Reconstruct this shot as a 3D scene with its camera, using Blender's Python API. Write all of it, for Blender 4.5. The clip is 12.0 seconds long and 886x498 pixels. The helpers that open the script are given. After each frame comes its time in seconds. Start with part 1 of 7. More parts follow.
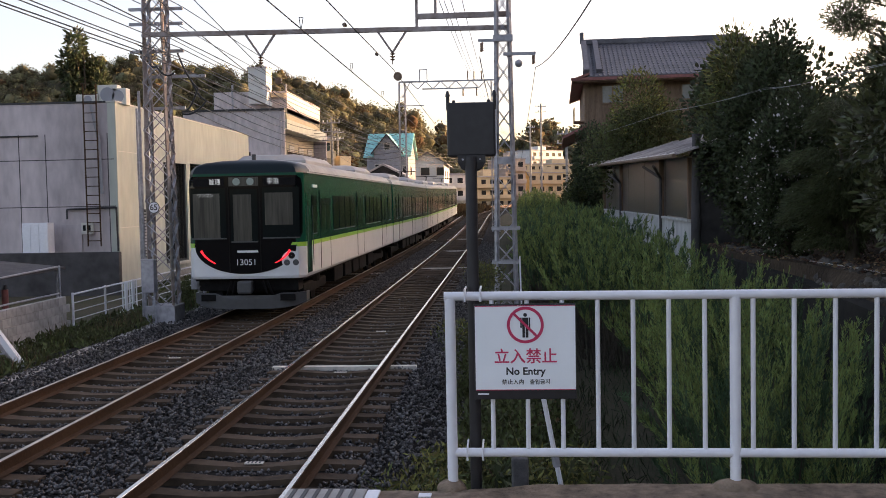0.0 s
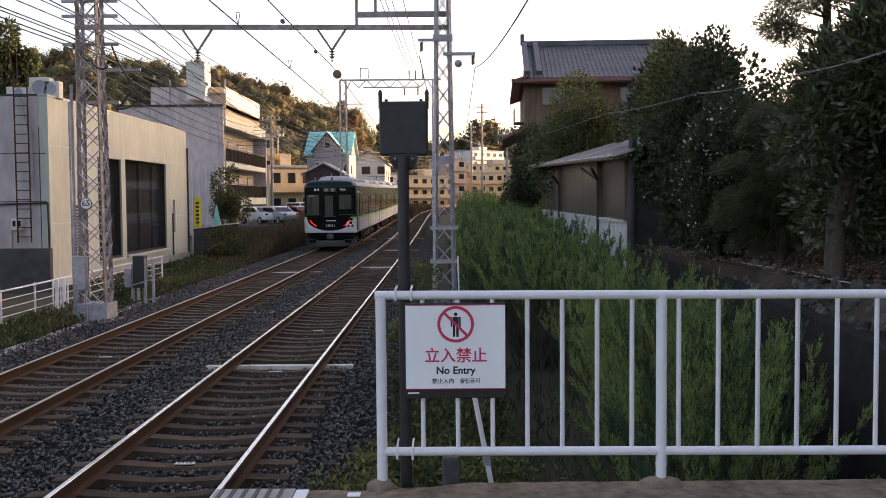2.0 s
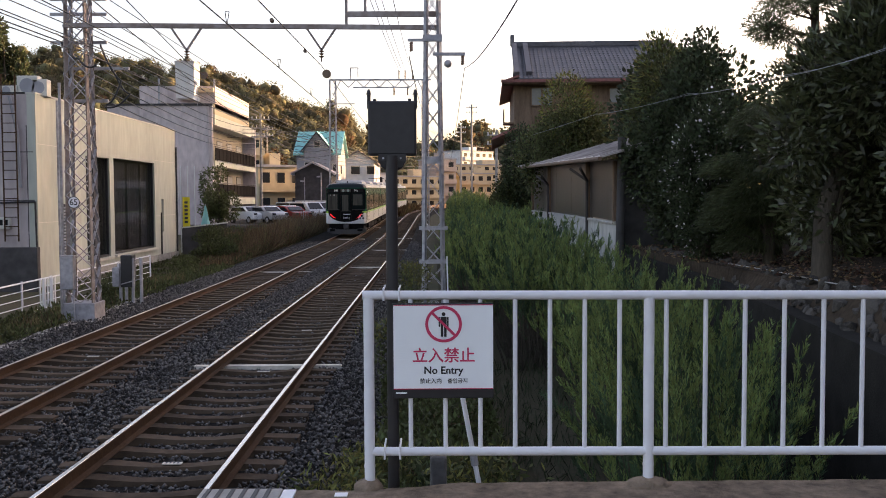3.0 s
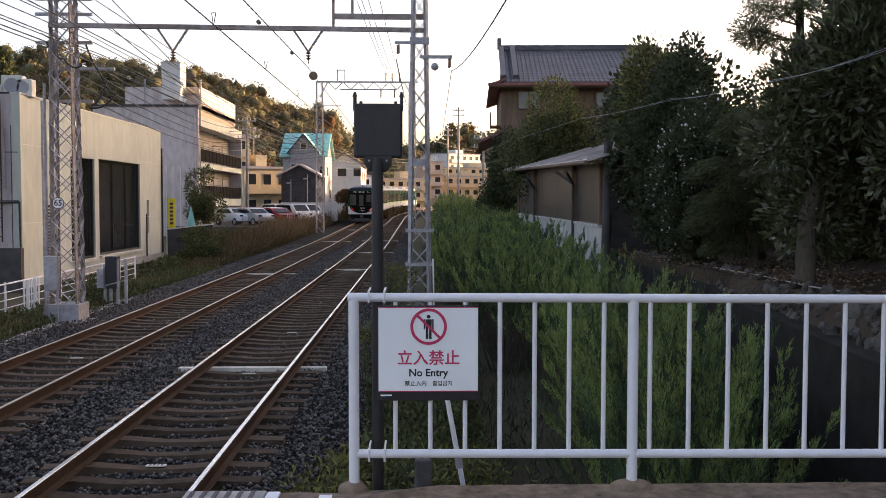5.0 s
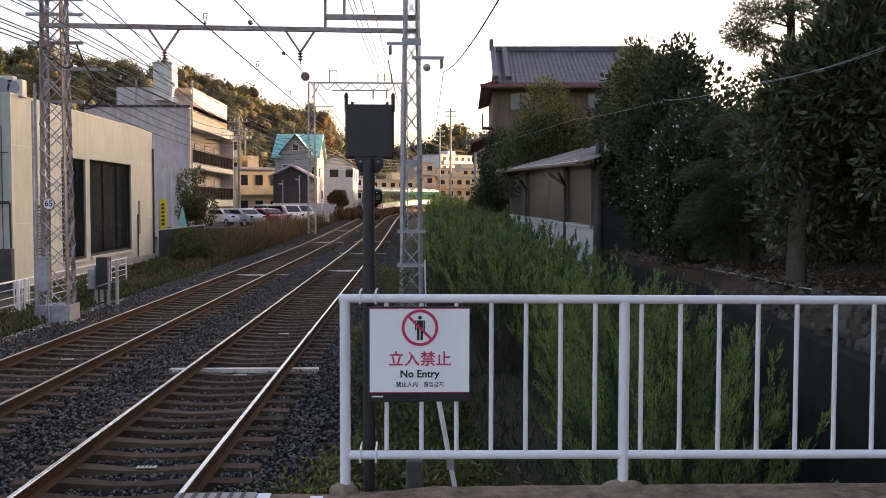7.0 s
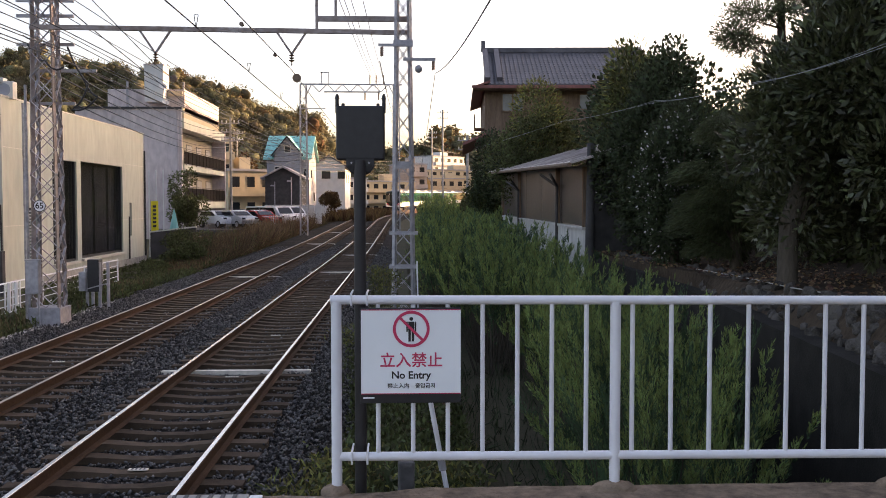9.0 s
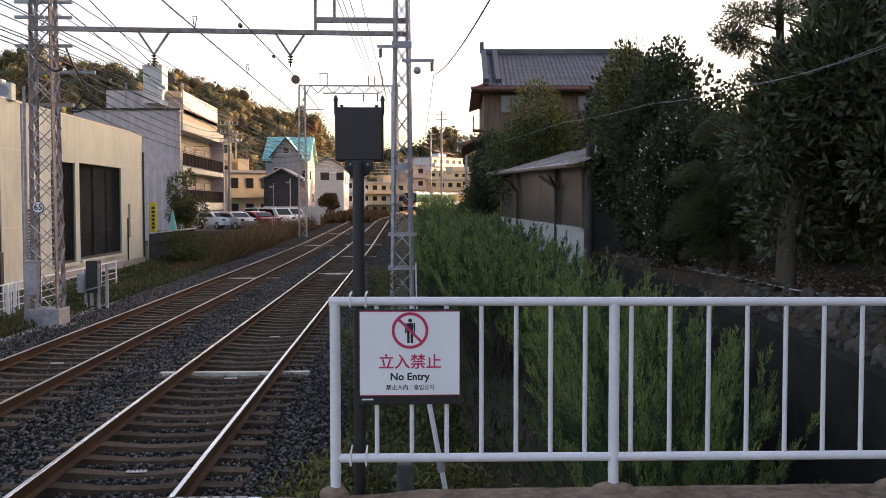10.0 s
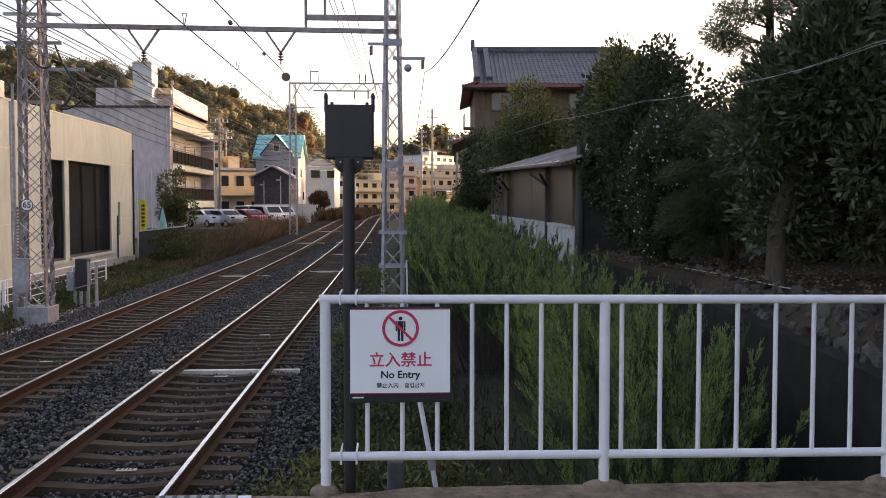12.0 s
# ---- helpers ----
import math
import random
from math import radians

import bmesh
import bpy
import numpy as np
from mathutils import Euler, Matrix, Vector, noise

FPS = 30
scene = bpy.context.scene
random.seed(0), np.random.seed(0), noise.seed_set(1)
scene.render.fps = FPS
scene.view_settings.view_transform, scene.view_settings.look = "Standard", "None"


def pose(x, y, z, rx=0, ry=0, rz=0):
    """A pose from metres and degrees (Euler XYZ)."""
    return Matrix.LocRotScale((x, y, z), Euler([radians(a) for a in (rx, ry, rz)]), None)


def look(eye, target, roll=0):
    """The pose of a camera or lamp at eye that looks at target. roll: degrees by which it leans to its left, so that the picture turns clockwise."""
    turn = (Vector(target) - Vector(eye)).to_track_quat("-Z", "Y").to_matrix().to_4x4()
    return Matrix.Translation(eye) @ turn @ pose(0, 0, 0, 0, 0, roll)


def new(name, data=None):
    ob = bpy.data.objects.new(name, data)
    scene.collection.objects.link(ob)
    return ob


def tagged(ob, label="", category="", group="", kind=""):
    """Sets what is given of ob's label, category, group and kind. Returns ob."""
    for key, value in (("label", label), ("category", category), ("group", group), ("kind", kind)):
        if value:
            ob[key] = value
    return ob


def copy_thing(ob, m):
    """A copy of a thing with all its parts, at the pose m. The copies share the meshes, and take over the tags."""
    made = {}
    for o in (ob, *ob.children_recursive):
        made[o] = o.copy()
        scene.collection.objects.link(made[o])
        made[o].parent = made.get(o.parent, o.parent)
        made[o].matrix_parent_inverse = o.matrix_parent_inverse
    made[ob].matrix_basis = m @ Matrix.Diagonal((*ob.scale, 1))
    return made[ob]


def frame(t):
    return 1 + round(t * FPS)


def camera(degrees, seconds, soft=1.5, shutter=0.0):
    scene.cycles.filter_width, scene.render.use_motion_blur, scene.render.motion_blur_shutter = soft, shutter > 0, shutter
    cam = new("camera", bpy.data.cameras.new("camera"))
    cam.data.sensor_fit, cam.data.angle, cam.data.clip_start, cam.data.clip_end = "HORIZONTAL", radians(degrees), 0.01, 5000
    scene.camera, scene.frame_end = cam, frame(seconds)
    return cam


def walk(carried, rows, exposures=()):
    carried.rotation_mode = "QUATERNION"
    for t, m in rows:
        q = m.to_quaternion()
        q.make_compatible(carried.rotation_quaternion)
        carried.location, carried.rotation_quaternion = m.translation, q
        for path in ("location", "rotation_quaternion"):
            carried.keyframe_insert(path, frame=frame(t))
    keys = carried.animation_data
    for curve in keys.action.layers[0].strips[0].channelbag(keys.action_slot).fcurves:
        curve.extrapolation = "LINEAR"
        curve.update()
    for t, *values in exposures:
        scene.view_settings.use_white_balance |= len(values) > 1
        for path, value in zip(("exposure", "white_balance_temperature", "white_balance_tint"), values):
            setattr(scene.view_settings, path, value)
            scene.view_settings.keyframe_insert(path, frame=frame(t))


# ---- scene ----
cam = camera(49.0, 12.0, 0.9)
walk(cam, [
    (0.0, pose(-0.076, -0.004, 2.534, 87.129, 1.076, 3.414)),
    (0.2, pose(-0.058, -0.009, 2.535, 87.160, 1.001, 2.317)),
    (0.5, pose(-0.042, -0.014, 2.536, 87.188, 0.931, 1.305)),
    (1.0, pose(-0.035, -0.014, 2.534, 87.255, 0.776, 0.618)),
    (1.5, pose(-0.026, -0.012, 2.532, 87.171, 0.671, 0.341)),
    (2.0, pose(-0.023, -0.004, 2.532, 87.046, 0.455, -0.054)),
    (2.5, pose(-0.021, -0.008, 2.531, 87.107, 0.289, -0.457)),
    (3.0, pose(-0.016, -0.002, 2.530, 87.057, 0.254, -0.669)),
    (3.5, pose(-0.016, -0.007, 2.531, 87.156, 0.238, -0.954)),
    (5.5, pose(-0.010, -0.011, 2.530, 87.229, -0.058, -1.592)),
    (6.0, pose(-0.010, -0.005, 2.531, 87.261, 0.007, -1.756)),
    (6.5, pose(-0.004, -0.004, 2.530, 87.277, -0.037, -1.891)),
    (7.0, pose(-0.007, -0.007, 2.530, 87.272, -0.104, -1.926)),
    (9.0, pose(-0.000, -0.010, 2.529, 87.353, 0.018, -2.380)),
    (9.5, pose(0.001, -0.002, 2.530, 87.420, -0.018, -2.387)),
    (10.0, pose(0.000, -0.008, 2.530, 87.429, 0.029, -2.454)),
    (10.5, pose(0.000, -0.012, 2.528, 87.446, 0.007, -2.571)),
    (11.0, pose(-0.001, -0.006, 2.529, 87.395, -0.023, -2.670)),
    (11.5, pose(0.002, -0.002, 2.528, 87.354, 0.041, -2.819)),
    (12.0, pose(0.002, 0.001, 2.529, 87.303, 0.010, -2.995)),
], exposures=[(0.0, 1.97, 7380, 27), (0.5, 2.03, 7380, 27), (12.0, 2.04, 7380, 27)])

# ---- light ----
SUN_AZ, SUN_EL = radians(62), radians(8.5)      # to the right of the line, low
world = bpy.data.worlds.new("sky")
scene.world = world
world.use_nodes = True
wn = world.node_tree.nodes
sky = wn.new("ShaderNodeTexSky")
sky.sky_type, sky.sun_disc = "NISHITA", False
sky.sun_elevation, sky.sun_rotation = SUN_EL, SUN_AZ
sky.air_density, sky.dust_density, sky.ozone_density = 0.8, 3.5, 0.8
wn["Background"].inputs["Strength"].default_value = 0.15
world.node_tree.links.new(sky.outputs[0], wn["Background"].inputs["Color"])
sun = new("sun", bpy.data.lights.new("sun", "SUN"))
sun.data.energy, sun.data.angle, sun.data.color = 3.3, radians(0.6), (1.0, 0.72, 0.42)
sun.matrix_world = look((0, 0, 60), (-math.sin(SUN_AZ) * 60 * math.cos(SUN_EL), -math.cos(SUN_AZ) * 60 * math.cos(SUN_EL), 60 - 60 * math.sin(SUN_EL)))


# ---- materials ----
def mat(name, base, rough=0.7, metal=0.0, var=0.25, scale=9.0, coarse=0.8, bump=0.15, bscale=45.0, rand=0.0, stretch=(1, 1, 1), tint=None, spec=0.5):
    """A surface with grain and stains at two scales and a fine relief."""
    m = bpy.data.materials.new(name)
    m.use_nodes = True
    n, k = m.node_tree.nodes, m.node_tree.links
    b = n["Principled BSDF"]
    b.inputs["Roughness"].default_value, b.inputs["Metallic"].default_value = rough, metal
    b.inputs["Specular IOR Level"].default_value = spec
    co, mp = n.new("ShaderNodeTexCoord"), n.new("ShaderNodeMapping")
    mp.inputs["Scale"].default_value = stretch
    k.new(co.outputs["Object"], mp.inputs["Vector"])
    a, c, d = (n.new("ShaderNodeTexNoise") for _ in range(3))
    for tex, sc in ((a, scale), (c, coarse), (d, bscale)):
        tex.inputs["Scale"].default_value, tex.inputs["Detail"].default_value = sc, 5.0
        k.new(mp.outputs[0], tex.inputs["Vector"])
    mean = n.new("ShaderNodeMath")
    mean.operation = "ADD"
    k.new(a.outputs["Fac"], mean.inputs[0]), k.new(c.outputs["Fac"], mean.inputs[1])
    out = mean
    if rand:
        info, mul, add = n.new("ShaderNodeObjectInfo"), n.new("ShaderNodeMath"), n.new("ShaderNodeMath")
        mul.operation = "MULTIPLY_ADD"
        mul.inputs[1].default_value, mul.inputs[2].default_value = rand, -rand / 2
        k.new(info.outputs["Random"], mul.inputs[0])
        add.operation = "ADD"
        k.new(mean.outputs[0], add.inputs[0]), k.new(mul.outputs[0], add.inputs[1])
        out = add
    ramp = n.new("ShaderNodeMapRange")
    ramp.inputs["From Min"].default_value, ramp.inputs["From Max"].default_value = 0.7, 1.3
    k.new(out.outputs[0], ramp.inputs["Value"])
    mix = n.new("ShaderNodeMix")
    mix.data_type = "RGBA"
    low = tint or [v * (1 - var) for v in base]
    mix.inputs[6].default_value = (*low, 1)
    mix.inputs[7].default_value = (*[min(1, v * (1 + var)) for v in base], 1)
    k.new(ramp.outputs[0], mix.inputs[0])
    k.new(mix.outputs[2], b.inputs["Base Color"])
    if bump:
        bp = n.new("ShaderNodeBump")
        bp.inputs["Strength"].default_value, bp.inputs["Distance"].default_value = bump, 0.02
        k.new(d.outputs["Fac"], bp.inputs["Height"])
        k.new(bp.outputs[0], b.inputs["Normal"])
    return m


def glow(name, color, strength):
    m = mat(name, color, 0.4, var=0.02)
    b = m.node_tree.nodes["Principled BSDF"]
    b.inputs["Emission Color"].default_value, b.inputs["Emission Strength"].default_value = (*color, 1), strength
    return m


def leafy(name, base, var=0.5, through_light=0.25, rough=0.6, spec=0.22, patch=0.3, grain=9.0):
    """Leaves: each a little different in colour, and a little light passes through them."""
    m = mat(name, base, rough, var=patch, scale=grain, bump=0.0, spec=spec)
    n, k = m.node_tree.nodes, m.node_tree.links
    b = n["Principled BSDF"]
    old = b.inputs["Base Color"].links[0].from_socket
    geo, hue = n.new("ShaderNodeNewGeometry"), n.new("ShaderNodeHueSaturation")
    r1 = n.new("ShaderNodeMapRange")
    r1.inputs["To Min"].default_value, r1.inputs["To Max"].default_value = 1 - var, 1 + var
    k.new(geo.outputs["Random Per Island"], r1.inputs["Value"])
    r2 = n.new("ShaderNodeMapRange")
    r2.inputs["To Min"].default_value, r2.inputs["To Max"].default_value = 0.455, 0.52
    k.new(geo.outputs["Random Per Island"], r2.inputs["Value"])
    k.new(old, hue.inputs["Color"]), k.new(r1.outputs[0], hue.inputs["Value"]), k.new(r2.outputs[0], hue.inputs["Hue"])
    k.new(hue.outputs[0], b.inputs["Base Color"])
    tr, ms = n.new("ShaderNodeBsdfTranslucent"), n.new("ShaderNodeMixShader")
    k.new(hue.outputs[0], tr.inputs["Color"])
    ms.inputs[0].default_value = through_light
    k.new(b.outputs[0], ms.inputs[1]), k.new(tr.outputs[0], ms.inputs[2])
    k.new(ms.outputs[0], n["Material Output"].inputs["Surface"])
    return m


M_EARTH = mat("earth", (0.068, 0.056, 0.038), 0.95, spec=0.08, var=0.4, scale=14, coarse=0.5, bump=0.5, bscale=30, tint=(0.05, 0.055, 0.03))
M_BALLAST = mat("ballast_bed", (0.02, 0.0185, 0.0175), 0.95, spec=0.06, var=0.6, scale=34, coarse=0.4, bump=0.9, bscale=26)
M_STONE = mat("ballast_stone", (0.085, 0.08, 0.078), 0.85, var=0.6, scale=9, coarse=2.5, bump=0.4)
M_SLEEPER = mat("sleeper_concrete", (0.088, 0.062, 0.043), 0.9, spec=0.12, var=0.35, scale=7, bump=0.3, rand=0.5)
M_SLEEPER_W = mat("white_sleeper_paint", (0.66, 0.59, 0.5), 0.8, var=0.25, scale=9, bump=0.2)
M_RUST = mat("rusty_rail", (0.058, 0.032, 0.019), 0.85, 0.0, spec=0.15, var=0.4, scale=22, bump=0.3, tint=(0.05, 0.028, 0.016))
M_RAILTOP = mat("polished_rail_top", (0.75, 0.72, 0.68), 0.22, 1.0, var=0.12, scale=4, bump=0.02)
M_RAILTOP_DULL = mat("dull_rail_top", (0.45, 0.38, 0.32), 0.35, 1.0, var=0.25, scale=4, bump=0.05)
M_CONC = mat("concrete", (0.34, 0.32, 0.29), 0.9, var=0.3, scale=5, coarse=0.6, bump=0.3)
# near-black base: the hedge's shade on the channel wall is put into the colour
M_CONC_DARK = mat("shade_dark_concrete", (0.022, 0.02, 0.017), 0.95, var=0.5, scale=3, coarse=0.5, bump=0.3, spec=0.15)
M_WHITE = mat("white_paint", (0.78, 0.775, 0.80), 0.35, var=0.07, scale=12, bump=0.05)
M_GALV = mat("galvanised_steel", (0.36, 0.35, 0.37), 0.55, 0.35, var=0.3, scale=10, coarse=1.5, bump=0.1)
M_GALV_RUST = mat("rust_stained_steel", (0.30, 0.26, 0.25), 0.65, 0.3, var=0.45, scale=6, coarse=1.0, bump=0.1, tint=(0.22, 0.16, 0.13))
M_DARKSTEEL = mat("dark_steel", (0.03, 0.028, 0.03), 0.5, 0.2, var=0.25, bump=0.08)
M_BLACK = mat("black_paint", (0.018, 0.017, 0.02), 0.45, var=0.3, scale=20, bump=0.05)
M_WIRE = mat("cable", (0.03, 0.03, 0.032), 0.6, var=0.1, bump=0)
M_INSUL = mat("insulator", (0.16, 0.09, 0.06), 0.25, var=0.2, bump=0)


def glass(name, tint=(0.02, 0.022, 0.025), rough=0.04, spec=0.5):
    m = mat(name, tint, rough, var=0.15, bump=0.0, spec=spec)
    return m


M_GLASS_PALE = glass("pale_window_glass", (0.16, 0.17, 0.18), 0.1, 0.5)
M_GLASS = glass("dark_window_glass", (0.02, 0.022, 0.025), 0.06, 0.35)

# ---- building blocks ----


def bm_new():
    return bmesh.new()


def box(bm, c, s, rot=None, bevel=0.0):
    """A box with centre c and size s, turned by rot (a Matrix) about its centre."""
    m = Matrix.Translation(c) @ (rot.to_4x4() if rot else Matrix()) @ Matrix.Diagonal((*s, 1))
    vs = bmesh.ops.create_cube(bm, size=1.0, matrix=m)["verts"]
    if bevel:
        es = list({e for v in vs for e in v.link_edges})
        bmesh.ops.bevel(bm, geom=es, offset=bevel, segments=2, affect="EDGES", profile=0.5)
    return bm


def rod(bm, p0, p1, r, seg=8, r2=None):
    """A round bar from p0 to p1."""
    p0, p1 = Vector(p0), Vector(p1)
    d = p1 - p0
    m = Matrix.Translation((p0 + p1) / 2) @ d.to_track_quat("Z", "Y").to_matrix().to_4x4()
    bmesh.ops.create_cone(bm, cap_ends=True, segments=seg, radius1=r, radius2=r if r2 is None else r2, depth=d.length, matrix=m)
    return bm


def bar(bm, p0, p1, w, h):
    """A flat or square bar from p0 to p1, w across and h high."""
    p0, p1 = Vector(p0), Vector(p1)
    d = p1 - p0
    m = d.to_track_quat("Y", "Z").to_matrix()
    return box(bm, (p0 + p1) / 2, (w, d.length, h), m)


def loft(bm, rings, close=True, caps=True):
    """A skin over rings of points with the same count."""
    vs = [[bm.verts.new(p) for p in ring] for ring in rings]
    n = len(vs[0])
    for a, b in zip(vs, vs[1:]):
        for i in range(n if close else n - 1):
            j = (i + 1) % n
            bm.faces.new((a[i], a[j], b[j], b[i]))
    if caps and close:
        bm.faces.new(vs[0][::-1]), bm.faces.new(vs[-1])
    return bm


def part(name, bm, material, parent=None, label="", smooth=False, m=None):
    """Links a bmesh as one mesh object under a thing or under a part."""
    bmesh.ops.recalc_face_normals(bm, faces=bm.faces)
    me = bpy.data.meshes.new(name)
    bm.to_mesh(me)
    bm.free()
    me.materials.append(material)
    if smooth:
        me.polygons.foreach_set("use_smooth", [True] * len(me.polygons))
        me.set_sharp_from_angle(angle=radians(40))
    ob = new(name, me)
    if parent:
        ob.parent = parent
    if m is not None:
        ob.matrix_basis = m
    return tagged(ob, label)


def raw(name, verts, faces, material, parent=None, label=""):
    me = bpy.data.meshes.new(name)
    me.from_pydata(verts, [], faces)
    me.materials.append(material)
    ob = new(name, me)
    if parent:
        ob.parent = parent
    return tagged(ob, label)


def piece(name, me, parent, m):
    """One more piece on a shared mesh."""
    ob = new(name, me)
    ob.parent = parent
    ob.matrix_basis = m
    return ob


def thing(name, label, category, m=None, group="", kind=""):
    ob = new(name)
    ob.empty_display_size = 0.2
    if m is not None:
        ob.matrix_basis = m
    return tagged(ob, label, category, group, kind)


def lines_text(body, size, material, parent, m, name="lettering", label="", extrude=0.0004, align="CENTER", width=1.0, bold=0.0):
    cu = bpy.data.curves.new(name, "FONT")
    cu.body, cu.size, cu.align_x, cu.align_y, cu.extrude = body, size, align, "CENTER", extrude
    cu.space_character = width
    cu.resolution_u, cu.offset = 3, bold
    ob = new(name, cu)
    cu.materials.append(material)
    me = bpy.data.meshes.new_from_object(ob.evaluated_get(bpy.context.evaluated_depsgraph_get()))
    bpy.data.objects.remove(ob)
    ob = new(name, me)
    ob.parent = parent
    ob.matrix_basis = m
    return tagged(ob, label)


# ---- the line of the tracks ----
BEND, RADIUS = 112.0, 395.0
X_RIGHT, X_LEFT = -2.71, -5.86


def rise(y):
    """Height of the rails: level at first, then a gentle climb."""
    if y < 45:
        return 0.0
    return 0.011 * (y - 45) ** 2 / 50 if y < 70 else 0.1375 + 0.011 * (y - 70)


def along(s, x0, off=0.0):
    """Place and heading on the line at s metres, for a track at x0, off metres to its right."""
    drift = 0.0035 * (min(s, BEND) - 12)
    if s < BEND:
        return Vector((x0 + off + drift, s, rise(s))), 0.0
    r = RADIUS - (x0 + 4)
    a = (s - BEND) / r
    return Vector((x0 + drift + r - (r - off) * math.cos(a), BEND + (r - off) * math.sin(a), rise(s))), -a


def sweep(bm, profile, s0, s1, x0, off, step=6.0):
    """A profile of (across, up) points drawn along the line."""
    n = max(2, int((s1 - s0) / step))
    rings = []
    for i in range(n + 1):
        p, a = along(s0 + (s1 - s0) * i / n, x0, off)
        rings.append([(p.x + u * math.cos(a), p.y + u * math.sin(a), p.z + v) for u, v in profile])
    return loft(bm, rings)


# ---- ground ----
def ground_height(x, y):
    z = -0.42 + rise(y) * (1 if y < 260 else 260 / y)
    if x < -8.5:
        z -= 0.15 * min(1, (-8.5 - x) / 2)
    if x > 0.2 and y < 75:
        z -= 0.9 * min(1, (x - 0.2) / 1.2) * min(1, max(0, (75 - y) / 20))
    return z


def build_ground():
    xs = [-4000, -1500, -600, -300, -150, -90, -60, -40, -30, -24, -18, -14, -11, -9.5, -8.5, -7.8, -7, -5, -3, -1, 0.2, 0.8, 1.4, 2.4, 3.4, 4.4, 6, 9, 13, 20, 30, 50, 90, 200, 600, 1500, 4000]
    ys = [-4000, -1000, -300, -100, -40, -15, -5, 0, 4, 7, 10, 14, 18, 22, 26, 30, 36, 42, 48, 55, 62, 70, 75, 80, 90, 100, 115, 130, 150, 180, 220, 260, 400, 800, 2000, 4500]
    vs = [(x, y, ground_height(x, y)) for y in ys for x in xs]
    w = len(xs)
    fs = [(j * w + i, j * w + i + 1, (j + 1) * w + i + 1, (j + 1) * w + i) for j in range(len(ys) - 1) for i in range(w - 1)]
    tagged(raw("ground", vs, fs, M_EARTH), "dry brown earth with low weeds beside the railway", "ground", kind="structure")
    bm = bm_new()
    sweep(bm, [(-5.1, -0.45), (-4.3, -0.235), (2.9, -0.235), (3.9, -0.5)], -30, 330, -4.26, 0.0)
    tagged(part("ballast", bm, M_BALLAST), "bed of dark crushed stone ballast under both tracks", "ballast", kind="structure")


build_ground()


# ---- tracks ----
def sleeper_mesh(name, material):
    bm = bm_new()
    rings = []
    for x, w, h in ((-1.15, 0.095, -0.165), (-0.62, 0.10, -0.15), (-0.2, 0.08, -0.185), (0.2, 0.08, -0.185), (0.62, 0.10, -0.15), (1.15, 0.095, -0.165)):
        rings.append([(x, -w - 0.02, -0.34), (x, w + 0.02, -0.34), (x, w, h), (x, -w, h)])
    loft(bm, rings)
    bmesh.ops.recalc_face_normals(bm, faces=bm.faces)
    me = bpy.data.meshes.new(name)
    bm.to_mesh(me)
    bm.free()
    me.materials.append(material)
    return me


def flat_sleeper():
    me = bpy.data.meshes.new("sleeper")
    bm = box(bm_new(), (0, 0, -0.265), (2.4, 0.13, 0.17), bevel=0.008)
    bm.to_mesh(me), bm.free()
    me.materials.append(M_SLEEPER_W)
    return me


SLEEPER, SLEEPER_W = sleeper_mesh("sleeper", M_SLEEPER), flat_sleeper()


def build_track(x0, white, top, label):
    t = thing("railway_track", label, "railway track", kind="structure", group="railway tracks")
    for off in (-0.7175, 0.7175):
        bm = bm_new()
        sweep(bm, [(-0.062, -0.15), (0.062, -0.15), (0.05, -0.135), (0.012, -0.12), (0.012, -0.045), (0.033, -0.035), (0.033, -0.006), (0.028, -0.002), (-0.028, -0.002), (-0.033, -0.006), (-0.033, -0.035), (-0.012, -0.045), (-0.012, -0.12), (-0.05, -0.135)], -30, 330, x0, off)
        rail = part("rail", bm, M_RUST, t)
        bm = bm_new()
        sweep(bm, [(-0.026, -0.004), (0.026, -0.004), (0.022, 0.001), (-0.022, 0.001)], -30, 330, x0, off)
        part("running_surface", bm, top, rail, "worn shiny steel top")
    s = 5.1
    rng = random.Random(int(-x0 * 100))
    while s < 112:
        is_white = any(abs(s - w) < 0.27 for w in white)
        p, a = along(s, x0)
        piece("sleeper", SLEEPER_W if is_white else SLEEPER, t, pose(p.x + rng.uniform(-0.03, 0.03), p.y, p.z + rng.uniform(-0.012, 0.008) + (0.012 if is_white else 0), 0, 0, math.degrees(a) + rng.uniform(-0.6, 0.6)))
        s += 0.535
    bm = bm_new()
    while s < 250:
        p, a = along(s, x0)
        box(bm, (p.x, p.y, p.z - 0.24), (2.3, 0.2, 0.17), Matrix.Rotation(a, 3, "Z"))
        s += 0.56
    tagged(part("far_sleepers", bm, M_SLEEPER, t), kind="stuff")


build_track(X_RIGHT, (15.8, 38.8, 51.5, 65.0), M_RAILTOP, "straight railway track with rusty rails and polished tops")
build_track(X_LEFT, (36.8, 64.5, 84.0), M_RAILTOP_DULL, "straight railway track with brown rusty rails on concrete sleepers")


def sleeper_plate(x, y):
    p = part("sleeper_mark", box(bm_new(), (0, 0, 0), (0.2, 0.075, 0.012), bevel=0.003), M_SLEEPER_W, m=pose(x, y, -0.176))
    for i in range(4):
        part("lettering_bar", box(bm_new(), (-0.06 + 0.04 * i, 0, 0.007), (0.018, 0.05, 0.003)), M_DARKSTEEL, p)
    tagged(p, "small white number plate on a track sleeper", "plate", group="sleeper plates")


for _x, _y in ((-2.70, 9.915), (-2.31, 12.055), (-5.92, 16.87), (-2.68, 15.265), (-2.62, 20.08)):
    sleeper_plate(_x, _y)


